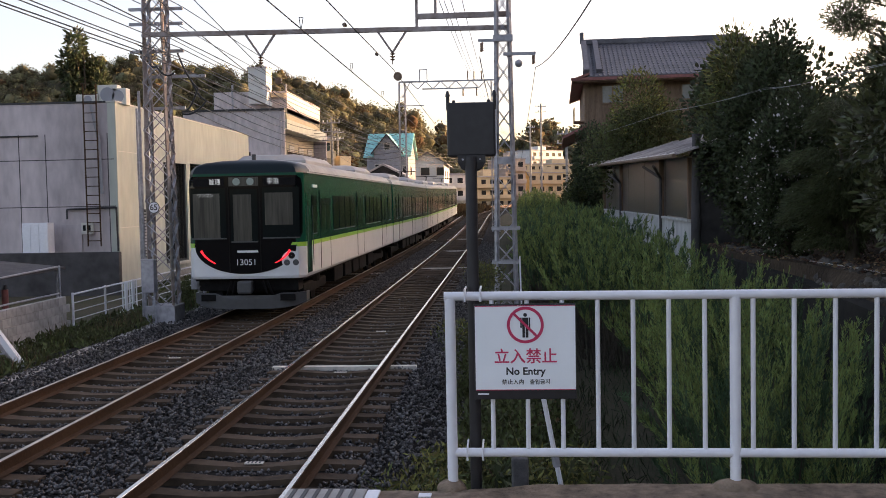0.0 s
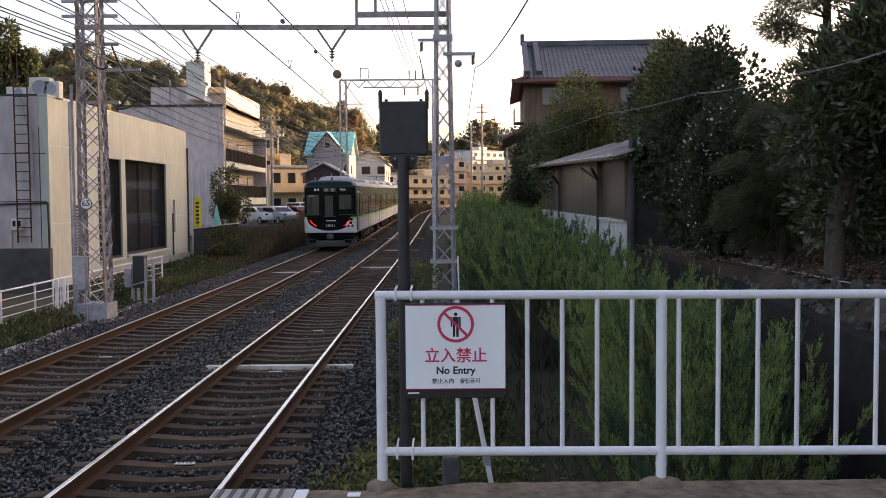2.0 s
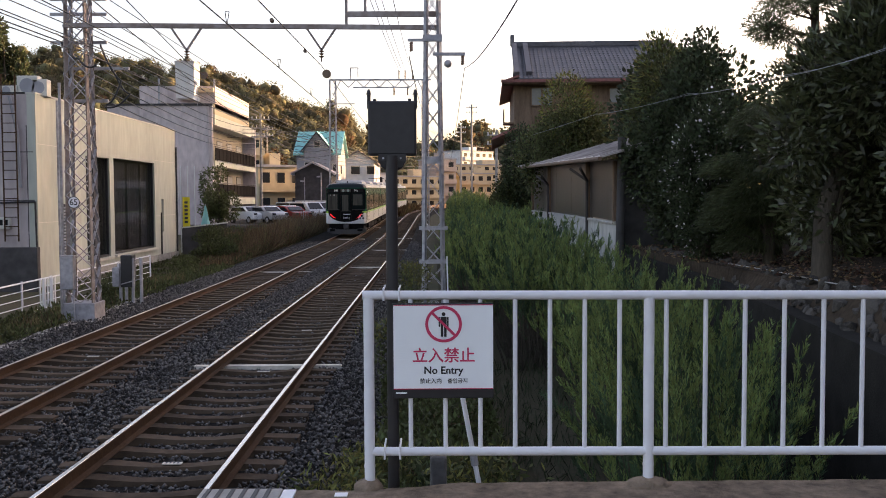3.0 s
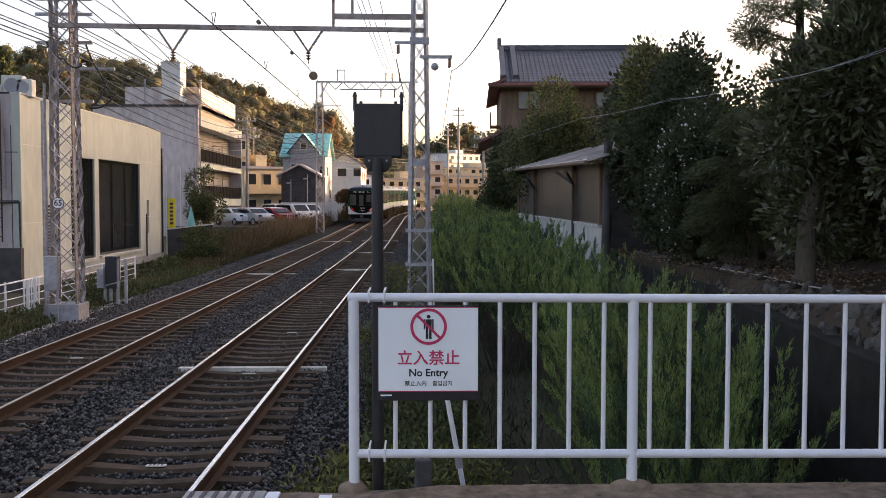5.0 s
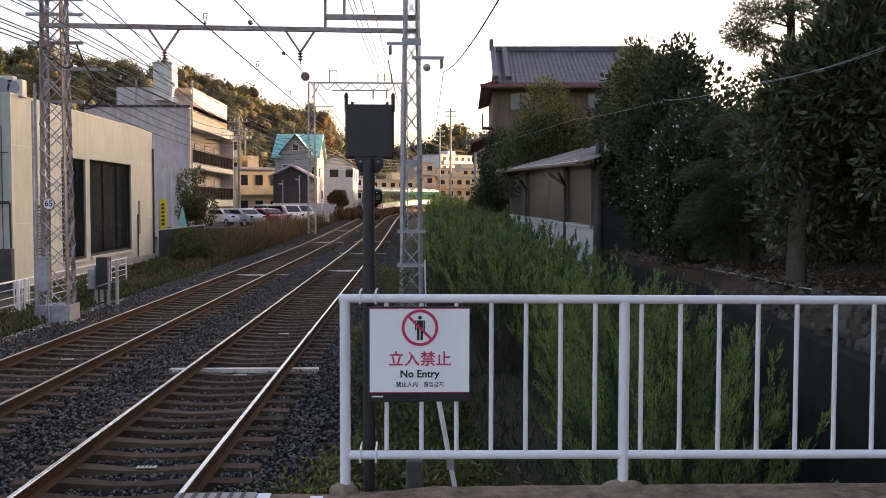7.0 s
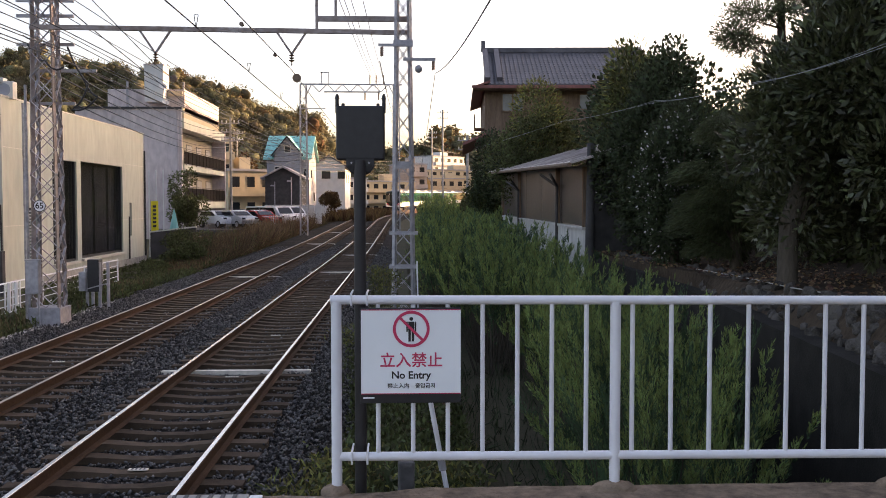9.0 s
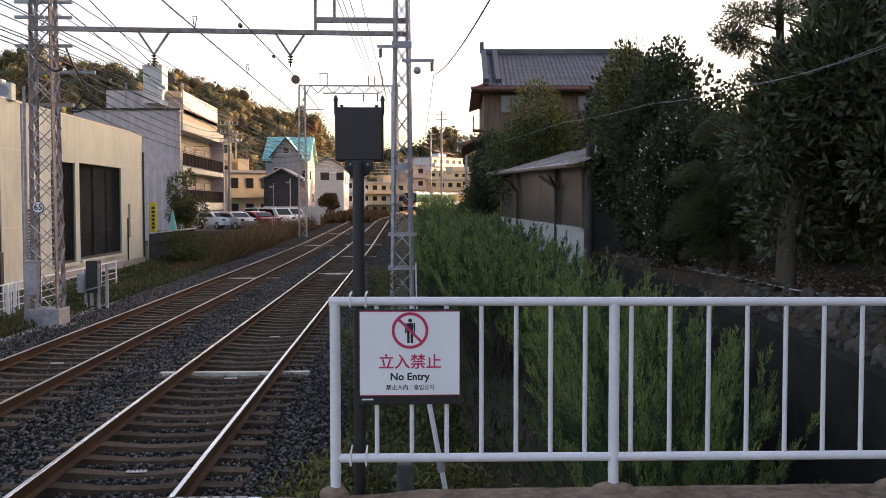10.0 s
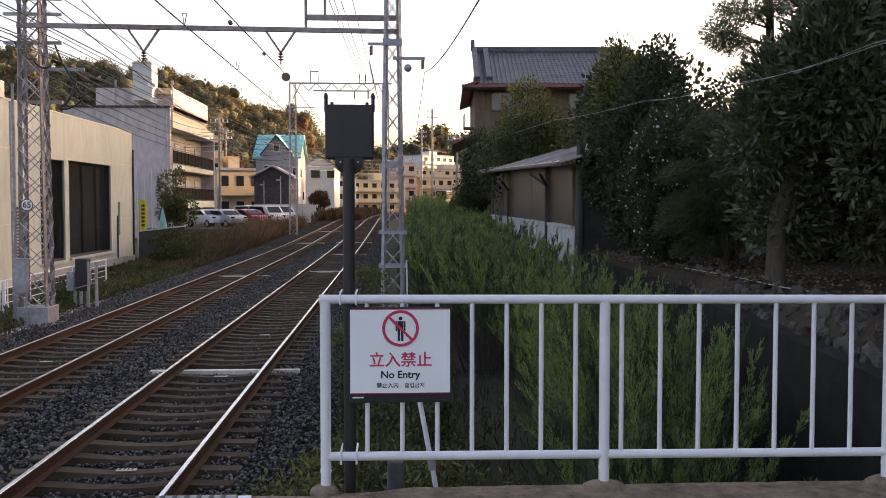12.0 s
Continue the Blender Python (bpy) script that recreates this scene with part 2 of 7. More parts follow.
# ---- platform end and fence ----
M_PLAT = mat("old_platform_concrete", (0.225, 0.165, 0.118), 0.95, spec=0.15, var=0.5, scale=16, coarse=2.2, bump=0.9, bscale=60)


def build_platform():
    bm = bm_new()
    n = 90
    front, back = [], []
    for i in range(n + 1):                   # a slightly broken front edge
        x = -1.3 + 7.3 * i / n
        y = 5.37 if x < -0.35 else 5.37 + 0.13 * min(1, (x + 0.35) / 0.5)
        y += 0.022 * noise.noise(Vector((x * 5, 0, 0))) + 0.012 * noise.noise(Vector((x * 19, 4, 0)))
        front.append((x, y)), back.append((x, -4.0))
    ring = front + back[::-1]
    loft(bm, [[(x, y - 0.02, 0.66) for x, y in ring], [(x, y, 0.70) for x, y in ring], [(x, y, 0.89) for x, y in ring], [(x, y - 0.02, 0.91) for x, y in ring]])
    t = part("platform", bm, M_PLAT)
    tagged(t, "weathered brown concrete platform end with a broken front edge", "platform", kind="structure")
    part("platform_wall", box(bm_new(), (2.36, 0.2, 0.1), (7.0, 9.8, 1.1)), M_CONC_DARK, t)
    sl = part("edge_slab", box(bm_new(), (-1.07, 4.3, 0.915), (0.44, 2.06, 0.03), bevel=0.004), M_CONC, t)
    for i in range(6):
        part("groove_strip", box(bm_new(), (-1.25 + i * 0.066, 4.3, 0.932), (0.022, 2.02, 0.008)), M_DARKSTEEL, sl)
    part("white_line", box(bm_new(), (-0.81, 4.3, 0.915), (0.07, 2.06, 0.016)), M_WHITE, t, "worn white line")
    part("paint_patch", box(bm_new(), (-0.52, 5.26, 0.912), (0.07, 0.06, 0.008)), M_WHITE, t, "small pale paint patch")


build_platform()
FY, FZ = 5.42, 0.91


def build_fence():
    t = thing("fence", "white painted tubular steel fence across the platform end", "fence", pose(0, FY, 0))
    bm = rod(bm_new(), (-0.405, 0, 1.995), (4.6, 0, 1.97), 0.0255, 14)
    part("top_rail", bm, M_WHITE, t, smooth=True)
    bm = rod(bm_new(), (-0.36, 0, 1.11), (4.6, 0, 1.085), 0.0255, 14)
    part("bottom_rail", bm, M_WHITE, t, smooth=True)
    for x in (-0.372, 1.203, 2.855, 4.5):
        bm = rod(bm_new(), (x, 0, FZ - 0.03), (x, 0, 1.98 - 0.005 * x), 0.03, 14)
        p = part("post", bm, M_WHITE, t, smooth=True)
        rod(bm := bm_new(), (x, 0, 1.02), (x, 0, 1.035), 0.032, 14)
        part("collar", bm, M_WHITE, p)
    xs = [-0.139 + 0.196 * i for i in range(7)] + [1.30 + 0.2223 * i for i in range(7)] + [2.98 + 0.222 * i for i in range(7)]
    for x in xs:
        bm = rod(bm_new(), (x, 0, 1.10), (x, 0, 1.985), 0.0135, 10)
        part("baluster", bm, M_WHITE, t, smooth=True)
    # mounds of mortar at the feet
    for x, r in ((1.203, 0.135), (-0.38, 0.085), (2.855, 0.13)):
        bm = bm_new()
        bmesh.ops.create_icosphere(bm, subdivisions=3, radius=1.0, matrix=Matrix.Translation((x, FY, FZ - 0.01)) @ Matrix.Diagonal((r, 0.1, 0.055, 1)))
        for v in bm.verts:
            v.co += Vector((0, 0, 0.012)) * noise.noise(v.co * 18)
        tagged(part("mortar_mound", bm, M_PLAT, smooth=True), "rough rounded mortar mound round a fence post foot", "mortar", group="mortar mounds")


build_fence()
M_SIGN = mat("sign_white", (0.90, 0.92, 0.93), 0.5, var=0.05, scale=3, bump=0.0)
M_RED = mat("sign_red", (0.62, 0.035, 0.11), 0.5, var=0.08, bump=0)
M_INK = mat("sign_ink", (0.012, 0.012, 0.014), 0.5, var=0.1, bump=0)


def build_sign():
    y = -0.043
    t = thing("no_entry_sign", "white no-entry notice board in a black frame on the fence", "sign", pose(0, FY, 0))
    part("frame", box(bm_new(), (0.043, y + 0.012, 1.685), (0.565, 0.012, 0.535), bevel=0.004), M_BLACK, t, "black frame")
    board = part("board", box(bm_new(), (0.045, y + 0.003, 1.707), (0.555, 0.008, 0.472)), M_SIGN, t)
    for i in range(36):                      # ribs of the twin-wall sheet
        bm = box(bm_new(), (0.045, y - 0.0012, 1.48 + i * 0.0131), (0.55, 0.0012, 0.0022))
        part("rib", bm, M_SIGN, board)
    for z in (1.9415, 1.4725):
        part("red_line", box(bm_new(), (0.045, y - 0.002, z), (0.552, 0.003, 0.004)), M_RED, t, "thin red line")
    cx, cz, face = 0.047, 1.835, Matrix.Rotation(radians(90), 4, "X")
    bm = bm_new()
    ring = []
    for i in range(49):
        a = 2 * math.pi * i / 48
        ring.append([(cx + r * math.cos(a), y - d, cz + r * math.sin(a)) for r, d in ((0.086, 0.0025), (0.102, 0.0025), (0.102, 0.005), (0.086, 0.005))])
    loft(bm, ring, caps=False)
    part("prohibition_ring", bm, M_RED, t, "red ring")
    bm = box(bm_new(), (cx, y - 0.0048, cz), (0.18, 0.003, 0.014), Matrix.Rotation(radians(45), 3, "Y"))
    part("prohibition_bar", bm, M_RED, t, "red bar")
    bm = bm_new()
    bmesh.ops.create_cone(bm, cap_ends=True, segments=24, radius1=0.0105, radius2=0.0105, depth=0.002, matrix=Matrix.Translation((cx, y - 0.003, cz + 0.056)) @ face)
    box(bm, (cx, y - 0.003, cz + 0.018), (0.034, 0.002, 0.046))
    for sx in (-1, 1):
        box(bm, (cx + sx * 0.0095, y - 0.003, cz - 0.035), (0.0135, 0.002, 0.07))
        box(bm, (cx + sx * 0.0235, y - 0.003, cz + 0.013), (0.008, 0.002, 0.056))
    part("pictogram", bm, M_INK, t, "black pictogram")
    up = Matrix.Rotation(radians(90), 4, "X")
    lines_text("立入禁止", 0.088, M_RED, t, Matrix.Translation((cx, y - 0.0025, 1.655)) @ up, label="red characters", bold=0.0012)
    lines_text("No Entry", 0.058, M_INK, t, Matrix.Translation((cx - 0.002, y - 0.0025, 1.575)) @ up, label="black words", bold=0.0013)
    lines_text("禁止入内　출입금지", 0.031, M_INK, t, Matrix.Translation((cx, y - 0.0025, 1.515)) @ up, label="small black characters", bold=0.0004)
    bm = box(bm_new(), (-0.19, y + 0.004, 1.449), (0.062, 0.006, 0.008))
    part("maker_mark", bm, M_SIGN, t, "small pale mark")


build_sign()


def build_signal():
    t = thing("railway_signal", "black railway signal seen from behind on a dark pole", "railway signal", pose(-0.245, 5.60, 0))
    part("pole", rod(bm_new(), (0, 0, -0.3), (0, 0, 2.78), 0.034, 16), M_DARKSTEEL, t, smooth=True)
    part("housing", box(bm_new(), (0.004, 0.06, 2.938), (0.278, 0.12, 0.31), bevel=0.012), M_BLACK, t)
    bm = bm_new()
    rings = [[(sx * w + 0.003, sy * d + 0.05, z) for sx, sy in ((-1, -1), (1, -1), (1, 1), (-1, 1))] for w, d, z in ((0.036, 0.035, 2.70), (0.058, 0.05, 2.712), (0.08, 0.055, 2.75), (0.08, 0.055, 2.79))]
    loft(bm, rings)
    part("bracket", bm, M_BLACK, t)
    for sx in (-1, 1):
        bm = rod(bm_new(), (0.005 + sx * 0.134, 0.02, 3.05), (0.005 + sx * 0.134, 0.02, 3.15), 0.011, 10)
        rod(bm, (0.005 + sx * 0.134, 0.02, 3.13), (0.005 + sx * 0.134, 0.02, 3.16), 0.016, 10, 0.006)
        part("hinge_pin", bm, M_BLACK, t)
        part("latch", box(bm_new(), (0.005 + sx * 0.1, 0.03, 3.097), (0.018, 0.03, 0.02), bevel=0.003), M_BLACK, t)
        part("bolt", rod(bm_new(), (0.003 + sx * 0.05, -0.012, 2.765), (0.003 + sx * 0.05, 0, 2.765), 0.006, 8), M_GALV, t)
    for z in (1.995, 1.10):                  # U-bolts that tie the fence to the pole
        for dx in (-0.042, 0.045):
            bm = rod(bm_new(), (dx, -0.205, z - 0.03), (dx, -0.205, z + 0.04), 0.006, 8)
            rod(bm, (dx, -0.205, z + 0.036), (dx, 0.0, z + 0.036), 0.006, 8)
            part("u_bolt", bm, M_WHITE, t)


build_signal()


# ---- masts and gantries ----
def lattice(bm_parent, x, y, z0, z1, w0, w1, d0, d1, step, mat_leg, mat_lace, angle=0.05):
    """Four angle legs with crossed lacing on all faces, as parts of a mast."""
    def corner(z, sx, sy):
        f = (z - z0) / (z1 - z0)
        return Vector((x + sx * (w0 + (w1 - w0) * f) / 2, y + sy * (d0 + (d1 - d0) * f) / 2, z))
    for sx in (-1, 1):
        for sy in (-1, 1):
            bm = bm_new()
            a, b = corner(z0, sx, sy), corner(z1, sx, sy)
            bar(bm, a, b, angle, 0.008)
            bar(bm, a - Vector((sx * angle / 2, 0, 0)) + Vector((0, -sy * angle / 2, 0)), b - Vector((sx * angle / 2, 0, 0)) + Vector((0, -sy * angle / 2, 0)), 0.008, angle)
            part("leg", bm, mat_leg, bm_parent)
    n = max(1, round((z1 - z0) / step))
    for face in range(4):
        for i in range(n):
            za, zb = z0 + (z1 - z0) * i / n, z0 + (z1 - z0) * (i + 1) / n
            c = ((-1, -1), (1, -1), (1, 1), (-1, 1))
            p, q = c[face], c[(face + 1) % 4]
            part("lacing_bar", bar(bm_new(), corner(za, *p), corner(zb, *q), 0.056, 0.014), mat_lace, bm_parent)
            part("lacing_bar", bar(bm_new(), corner(za, *q), corner(zb, *p), 0.056, 0.014), mat_lace, bm_parent)


def build_left_mast():
    t = thing("catenary_mast", "grey lattice steel mast with rust stains on a concrete foot", "mast", pose(-8.10, 22.6, -0.35), group="catenary masts")
    lattice(t, 0, 0, 0.25, 9.6, 0.62, 0.44, 0.5, 0.4, 0.56, M_GALV_RUST, M_GALV, 0.075)
    part("footing", box(bm_new(), (0, 0, 0.0), (0.95, 0.95, 0.25), bevel=0.02), M_CONC, t)
    part("base_plate", box(bm_new(), (0, 0, 0.32), (0.72, 0.72, 0.42), bevel=0.01), M_GALV, t)
    bx = part("equipment_box", box(bm_new(), (-0.2, -0.42, 1.235), (0.29, 0.2, 0.75), bevel=0.012), M_GALV, t, "light grey steel equipment box")
    part("lid", box(bm_new(), (-0.2, -0.42, 1.625), (0.32, 0.23, 0.03), bevel=0.006), M_GALV, bx)
    part("cable", rod(bm_new(), (-0.1, -0.42, 0.92), (-0.05, -0.5, 0.0), 0.02), M_GALV, t)
    for z in (7.55, 7.2, 6.55, 5.95, 5.2):   # short cross arms
        bm = bm_new()
        bar(bm, (-0.75 if z > 6.5 else -0.4, 0.32, z), (0.55 if z != 5.95 else 1.05, 0.32, z), 0.07, 0.07)
        part("cross_arm", bm, M_GALV, t)
    bm = bm_new()
    bmesh.ops.create_cone(bm, cap_ends=True, segments=28, radius1=0.135, radius2=0.135, depth=0.01, matrix=Matrix.Translation((-0.045, -0.40, 2.84)) @ Matrix.Rotation(radians(90), 4, "X"))
    disc = part("distance_plate", bm, M_BLACK, t, "round distance plate")
    bm = bm_new()
    bmesh.ops.create_cone(bm, cap_ends=True, segments=28, radius1=0.12, radius2=0.12, depth=0.01, matrix=Matrix.Translation((-0.045, -0.405, 2.84)) @ Matrix.Rotation(radians(90), 4, "X"))
    part("plate_face", bm, M_WHITE, disc)
    lines_text("65", 0.19, M_INK, disc, Matrix.Translation((-0.045, -0.412, 2.84)) @ Matrix.Rotation(radians(90), 4, "X"), label="black numerals", bold=0.003)
    # slim conduit pole beside the mast
    part("conduit", rod(bm_new(), (-0.5, 0.1, 0.2), (-0.5, 0.1, 5.6), 0.035), M_GALV, t)
    part("conduit", rod(bm_new(), (-0.6, 0.2, 0.2), (-0.6, 0.2, 5.2), 0.03), M_GALV, t)


def build_right_mast():
    t = thing("catenary_mast", "galvanised lattice steel mast standing among the bushes", "mast", pose(0.02, 22.0, -0.5), group="catenary masts")
    lattice(t, 0, 0, 0.0, 10.2, 0.5, 0.25, 0.5, 0.25, 0.5, M_GALV, M_GALV, 0.085)
    for z in (1.62, 2.38):
        for sy in (-1, 1):
            part("brace", bar(bm_new(), (-0.32, sy * 0.24, z), (0.32, sy * 0.24, z), 0.05, 0.07), M_GALV, t)
    for z in (6.6, 3.9):
        part("joint_plate", box(bm_new(), (0, -0.2, z), (0.44, 0.012, 0.16)), M_GALV, t)
    part("cross_arm", bar(bm_new(), (-0.55, -0.25, 6.55), (0.1, -0.25, 6.55), 0.05, 0.06), M_GALV, t)
    part("cross_arm", bar(bm_new(), (0.0, -0.25, 6.24), (0.72, -0.25, 6.24), 0.05, 0.07), M_GALV, t)
    for x in (-0.48, 0.66):
        bm = bm_new()
        for i in range(4):
            rod(bm, (x, -0.25, 6.5 - 0.05 * i - (0.3 if x > 0 else 0)), (x + 0.02, -0.25, 6.46 - 0.05 * i - (0.3 if x > 0 else 0)), 0.04, 10)
        part("insulator", bm, M_INSUL, t)
    part("conduit", rod(bm_new(), (0.33, -0.3, 0.3), (0.30, -0.28, 1.75), 0.018), M_WHITE, t, "white cable conduit")
    bm = bm_new()
    bmesh.ops.create_icosphere(bm, subdivisions=2, radius=0.09, matrix=Matrix.Translation((0.34, -0.3, 6.02)))
    part("lamp_globe", bm, M_GALV, t, smooth=True)


build_left_mast()
build_right_mast()


def build_beam():
    y, z = 22.3, 6.42
    t = thing("gantry_beam", "thin steel beam over the tracks with V-shaped hangers", "gantry", pose(0, y, 0))
    part("beam", bar(bm_new(), (-8.3, 0, z + 0.07), (0.2, 0, z), 0.1, 0.1), M_GALV_RUST, t)
    part("upper_beam", bar(bm_new(), (-1.9, 0, z + 0.3), (0.2, 0, z + 0.3), 0.09, 0.12), M_GALV_RUST, t)
    part("upright", bar(bm_new(), (-1.93, 0, z), (-1.93, 0, z + 2.6), 0.06, 0.06), M_GALV_RUST, t)
    part("upright", bar(bm_new(), (-1.5, 0, z + 0.3), (-1.5, 0, z + 2.6), 0.06, 0.06), M_GALV_RUST, t)
    for x in (-5.55, -2.5):
        h = part("hanger", bar(bm_new(), (x - 0.35, 0, z + 0.02), (x, 0, z - 0.5), 0.045, 0.045), M_GALV_RUST, t)
        part("hanger_arm", bar(bm_new(), (x + 0.35, 0, z + 0.02), (x, 0, z - 0.5), 0.045, 0.045), M_GALV_RUST, h)
        bm = bm_new()
        for i in range(3):
            rod(bm, (x, 0, z - 0.52 - 0.06 * i), (x, 0, z - 0.55 - 0.06 * i), 0.07, 10, 0.03)
        rod(bm, (x, 0, z - 0.5), (x, 0, z - 0.76), 0.015)
        part("insulator", bm, M_INSUL, h)
    return t


build_beam()


# ---- train ----
M_TGREEN = mat("train_green", (0.004, 0.068, 0.041), 0.22, var=0.12, scale=2, bump=0.01, spec=0.15)
M_TBROW = mat("train_brow", (0.004, 0.011, 0.012), 0.4, var=0.12, scale=2, bump=0.01, spec=0.25)
M_TLIME = mat("train_lime", (0.28, 0.55, 0.06), 0.3, var=0.08, bump=0.0)
M_TWHITE = mat("train_white", (0.70, 0.70, 0.70), 0.3, var=0.06, scale=3, bump=0.01)
M_TROOF = mat("train_roof", (0.36, 0.355, 0.34), 0.6, var=0.15, scale=3, bump=0.05)
M_TMASK = mat("train_black", (0.006, 0.006, 0.007), 0.1, var=0.1, bump=0.0, spec=0.2)
M_TGREY = mat("train_skirt", (0.06, 0.06, 0.062), 0.5, var=0.15, bump=0.02)
M_TUNDER = mat("underframe", (0.011, 0.01, 0.01), 0.8, spec=0.1, var=0.4, scale=8, bump=0.1)
M_TPANE = glass("train_window", (0.008, 0.012, 0.012), 0.1, 0.12)
M_TBLIND = mat("cab_interior", (0.04, 0.037, 0.03), 0.3, var=0.8, scale=4, stretch=(6, 6, 0.4), bump=0.0)
M_TAIL = glow("tail_light", (0.9, 0.02, 0.03), 0.55)
M_LAMP = glow("display_white", (0.75, 0.8, 0.75), 0.1)
M_LENS = mat("headlight_lens", (0.30, 0.36, 0.32), 0.15, var=0.1, bump=0.0)
CAR, PITCH = 17.55, 17.95


def nose(x, depth=0.26, hw=1.345):
    """How far the end face lies back at x."""
    a = min(1.0, abs(x) / hw)
    return 0.07 * a * a + (depth - 0.07) * max(0.0, (a - 0.89) / 0.11) ** 2


def outline(grow=0.0, nosed=True, k=1.0, back=0.0):
    """Plan of the body, from the far left round the near end to the far right."""
    hw = 1.345
    xs = [-hw + 2 * hw * i / 20 for i in range(21)]
    if not nosed:
        xs = [-hw, hw]
    pts = [((x * k) + (grow if x > 0 else -grow if x < 0 else 0), (nose(x) if nosed else 0.0) - grow + back) for x in xs]
    e = hw * k + grow
    return [(-e, CAR + grow - back)] + pts + [(e, CAR + grow - back)]


def shell(levels, nosed):
    bm = bm_new()
    loft(bm, [[(x, y, z) for x, y in outline(g, nosed, k, b)] for z, g, k, b in levels])
    return bm


def side_quad(bm, sx, y0, y1, z0, z1, out, thick=0.02):
    return box(bm, (sx * (1.345 + out - thick / 2), (y0 + y1) / 2, (z0 + z1) / 2), (thick, y1 - y0, z1 - z0))


def front_patch(z_rows, out, thick=0.012, n=16):
    """A plate on the curved end face: rows of (z, x from, x to)."""
    bm = bm_new()
    rings = []
    for z, xa, xb in z_rows:
        xs = [xa + (xb - xa) * i / n for i in range(n + 1)]
        rings.append([(x, nose(x) - out, z) for x in xs] + [(x, nose(x) - out + thick, z) for x in reversed(xs)])
    return loft(bm, rings)


def build_car(nosed):
    t = thing("train_car", "end car of a green and white commuter train, red tail lights" if nosed else "green, white and lime commuter train car coupled in the train", "train car", group="train cars")
    body = part("body", shell([(0.86, -0.03, 1, 0), (0.92, 0, 1, 0), (1.58, 0, 1, 0)], nosed), M_TWHITE, t, "white lower body")
    part("stripe", shell([(1.58, 0.003, 1, 0), (1.68, 0.003, 1, 0)], nosed), M_TLIME, body, "lime stripe")
    upper = part("upper_body", shell([(1.68, 0, 1, 0), (3.26, -0.02, 1, 0)], nosed), M_TGREEN, t, "dark green upper body")
    part("roof", shell([(3.26, -0.02, 1, 0), (3.34, -0.03, 0.99, 0.02), (3.44, -0.03, 0.93, 0.08), (3.51, -0.03, 0.80, 0.18), (3.56, -0.03, 0.5, 0.32), (3.58, -0.03, 0.2, 0.5)], nosed), M_TBROW if nosed else M_TROOF, t, smooth=True)
    if nosed:
        part("roof_cover", shell([(3.30, -0.005, 1, 0.75), (3.36, -0.02, 0.985, 0.77), (3.46, -0.02, 0.93, 0.80), (3.53, -0.02, 0.80, 0.85), (3.58, -0.02, 0.5, 0.95), (3.60, -0.03, 0.2, 1.1)], nosed), M_TROOF, t, "pale grey roof", smooth=True)
    part("gutter", shell([(3.255, 0.006, 1, 0.5), (3.285, 0.006, 1, 0.5)], nosed), M_TROOF, t)
    # doors and windows
    doors = (2.75, 8.78, 14.8)
    for sx in (-1, 1):
        for y in doors:
            bm = side_quad(bm_new(), sx, y - 0.67, y + 0.67, 1.69, 2.86, 0.006)
            d = part("door", bm, M_TGREEN, t)
            part("door_foot", side_quad(bm_new(), sx, y - 0.67, y + 0.67, 0.93, 1.575, 0.006), M_TWHITE, d, "white lower door")
            part("door_joint", side_quad(bm_new(), sx, y + 0.655, y + 0.685, 0.93, 2.86, 0.009), M_TUNDER, d)
            part("door_joint", side_quad(bm_new(), sx, y - 0.685, y - 0.66, 0.93, 2.86, 0.009), M_TUNDER, d)
            for k in (-0.33, 0.33):
                part("door_window", side_quad(bm_new(), sx, y + k - 0.23, y + k + 0.23, 1.86, 2.68, 0.011), M_TPANE, d)
        wins = [1.35] + [c + e for c in (5.75, 11.8) for e in (-1.42, -0.48, 0.48, 1.42)] + ([16.5] if nosed else [0.75 + 15.9])
        for y in wins:
            w = 0.28 if y in (1.35,) else 0.41
            wd = part("window", side_quad(bm_new(), sx, y - w, y + w, 1.84, 2.74, 0.008), M_TPANE, t)
            part("window_frame", side_quad(bm_new(), sx, y - w - 0.02, y + w + 0.02, 1.82, 1.845, 0.012), M_TGREY, wd)
        if nosed:
            cd = part("cab_door", side_quad(bm_new(), sx, 0.42, 0.95, 0.95, 2.8, 0.004), M_TGREEN, t)
            part("handrail", rod(bm_new(), (sx * 1.375, 0.40, 1.1), (sx * 1.375, 0.40, 2.5), 0.009), M_TGREY, cd)
            part("handrail", rod(bm_new(), (sx * 1.375, 0.98, 1.1), (sx * 1.375, 0.98, 2.5), 0.009), M_TGREY, cd)
            part("operator_mark", side_quad(bm_new(), sx, 1.2, 1.75, 2.93, 3.0, 0.006), M_TWHITE, t, "small white mark")
    # roof gear
    for y0, y1 in ((2.6, 6.4), (10.8, 14.6)):
        bm = bm_new()
        rings = [[(sx * w, y, z) for sx, y in ((-1, y0 + i), (1, y0 + i), (1, y1 - i), (-1, y1 - i))] for w, i, z in ((0.9, 0, 3.45), (0.9, 0.02, 3.64), (0.75, 0.25, 3.78), (0.5, 0.6, 3.82))]
        loft(bm, rings)
        part("air_conditioner", bm, M_TROOF, t, smooth=True)
    if not nosed:
        pg = part("pantograph", bar(bm_new(), (-0.55, 15.6, 3.66), (0.55, 15.6, 3.66), 0.7, 0.08), M_TUNDER, t)
        part("pantograph_arm", bar(bm_new(), (0, 15.3, 3.7), (0, 16.3, 4.2), 0.06, 0.06), M_TUNDER, pg)
        part("pantograph_head", bar(bm_new(), (-0.8, 16.3, 4.22), (0.8, 16.3, 4.22), 0.25, 0.04), M_TUNDER, pg)
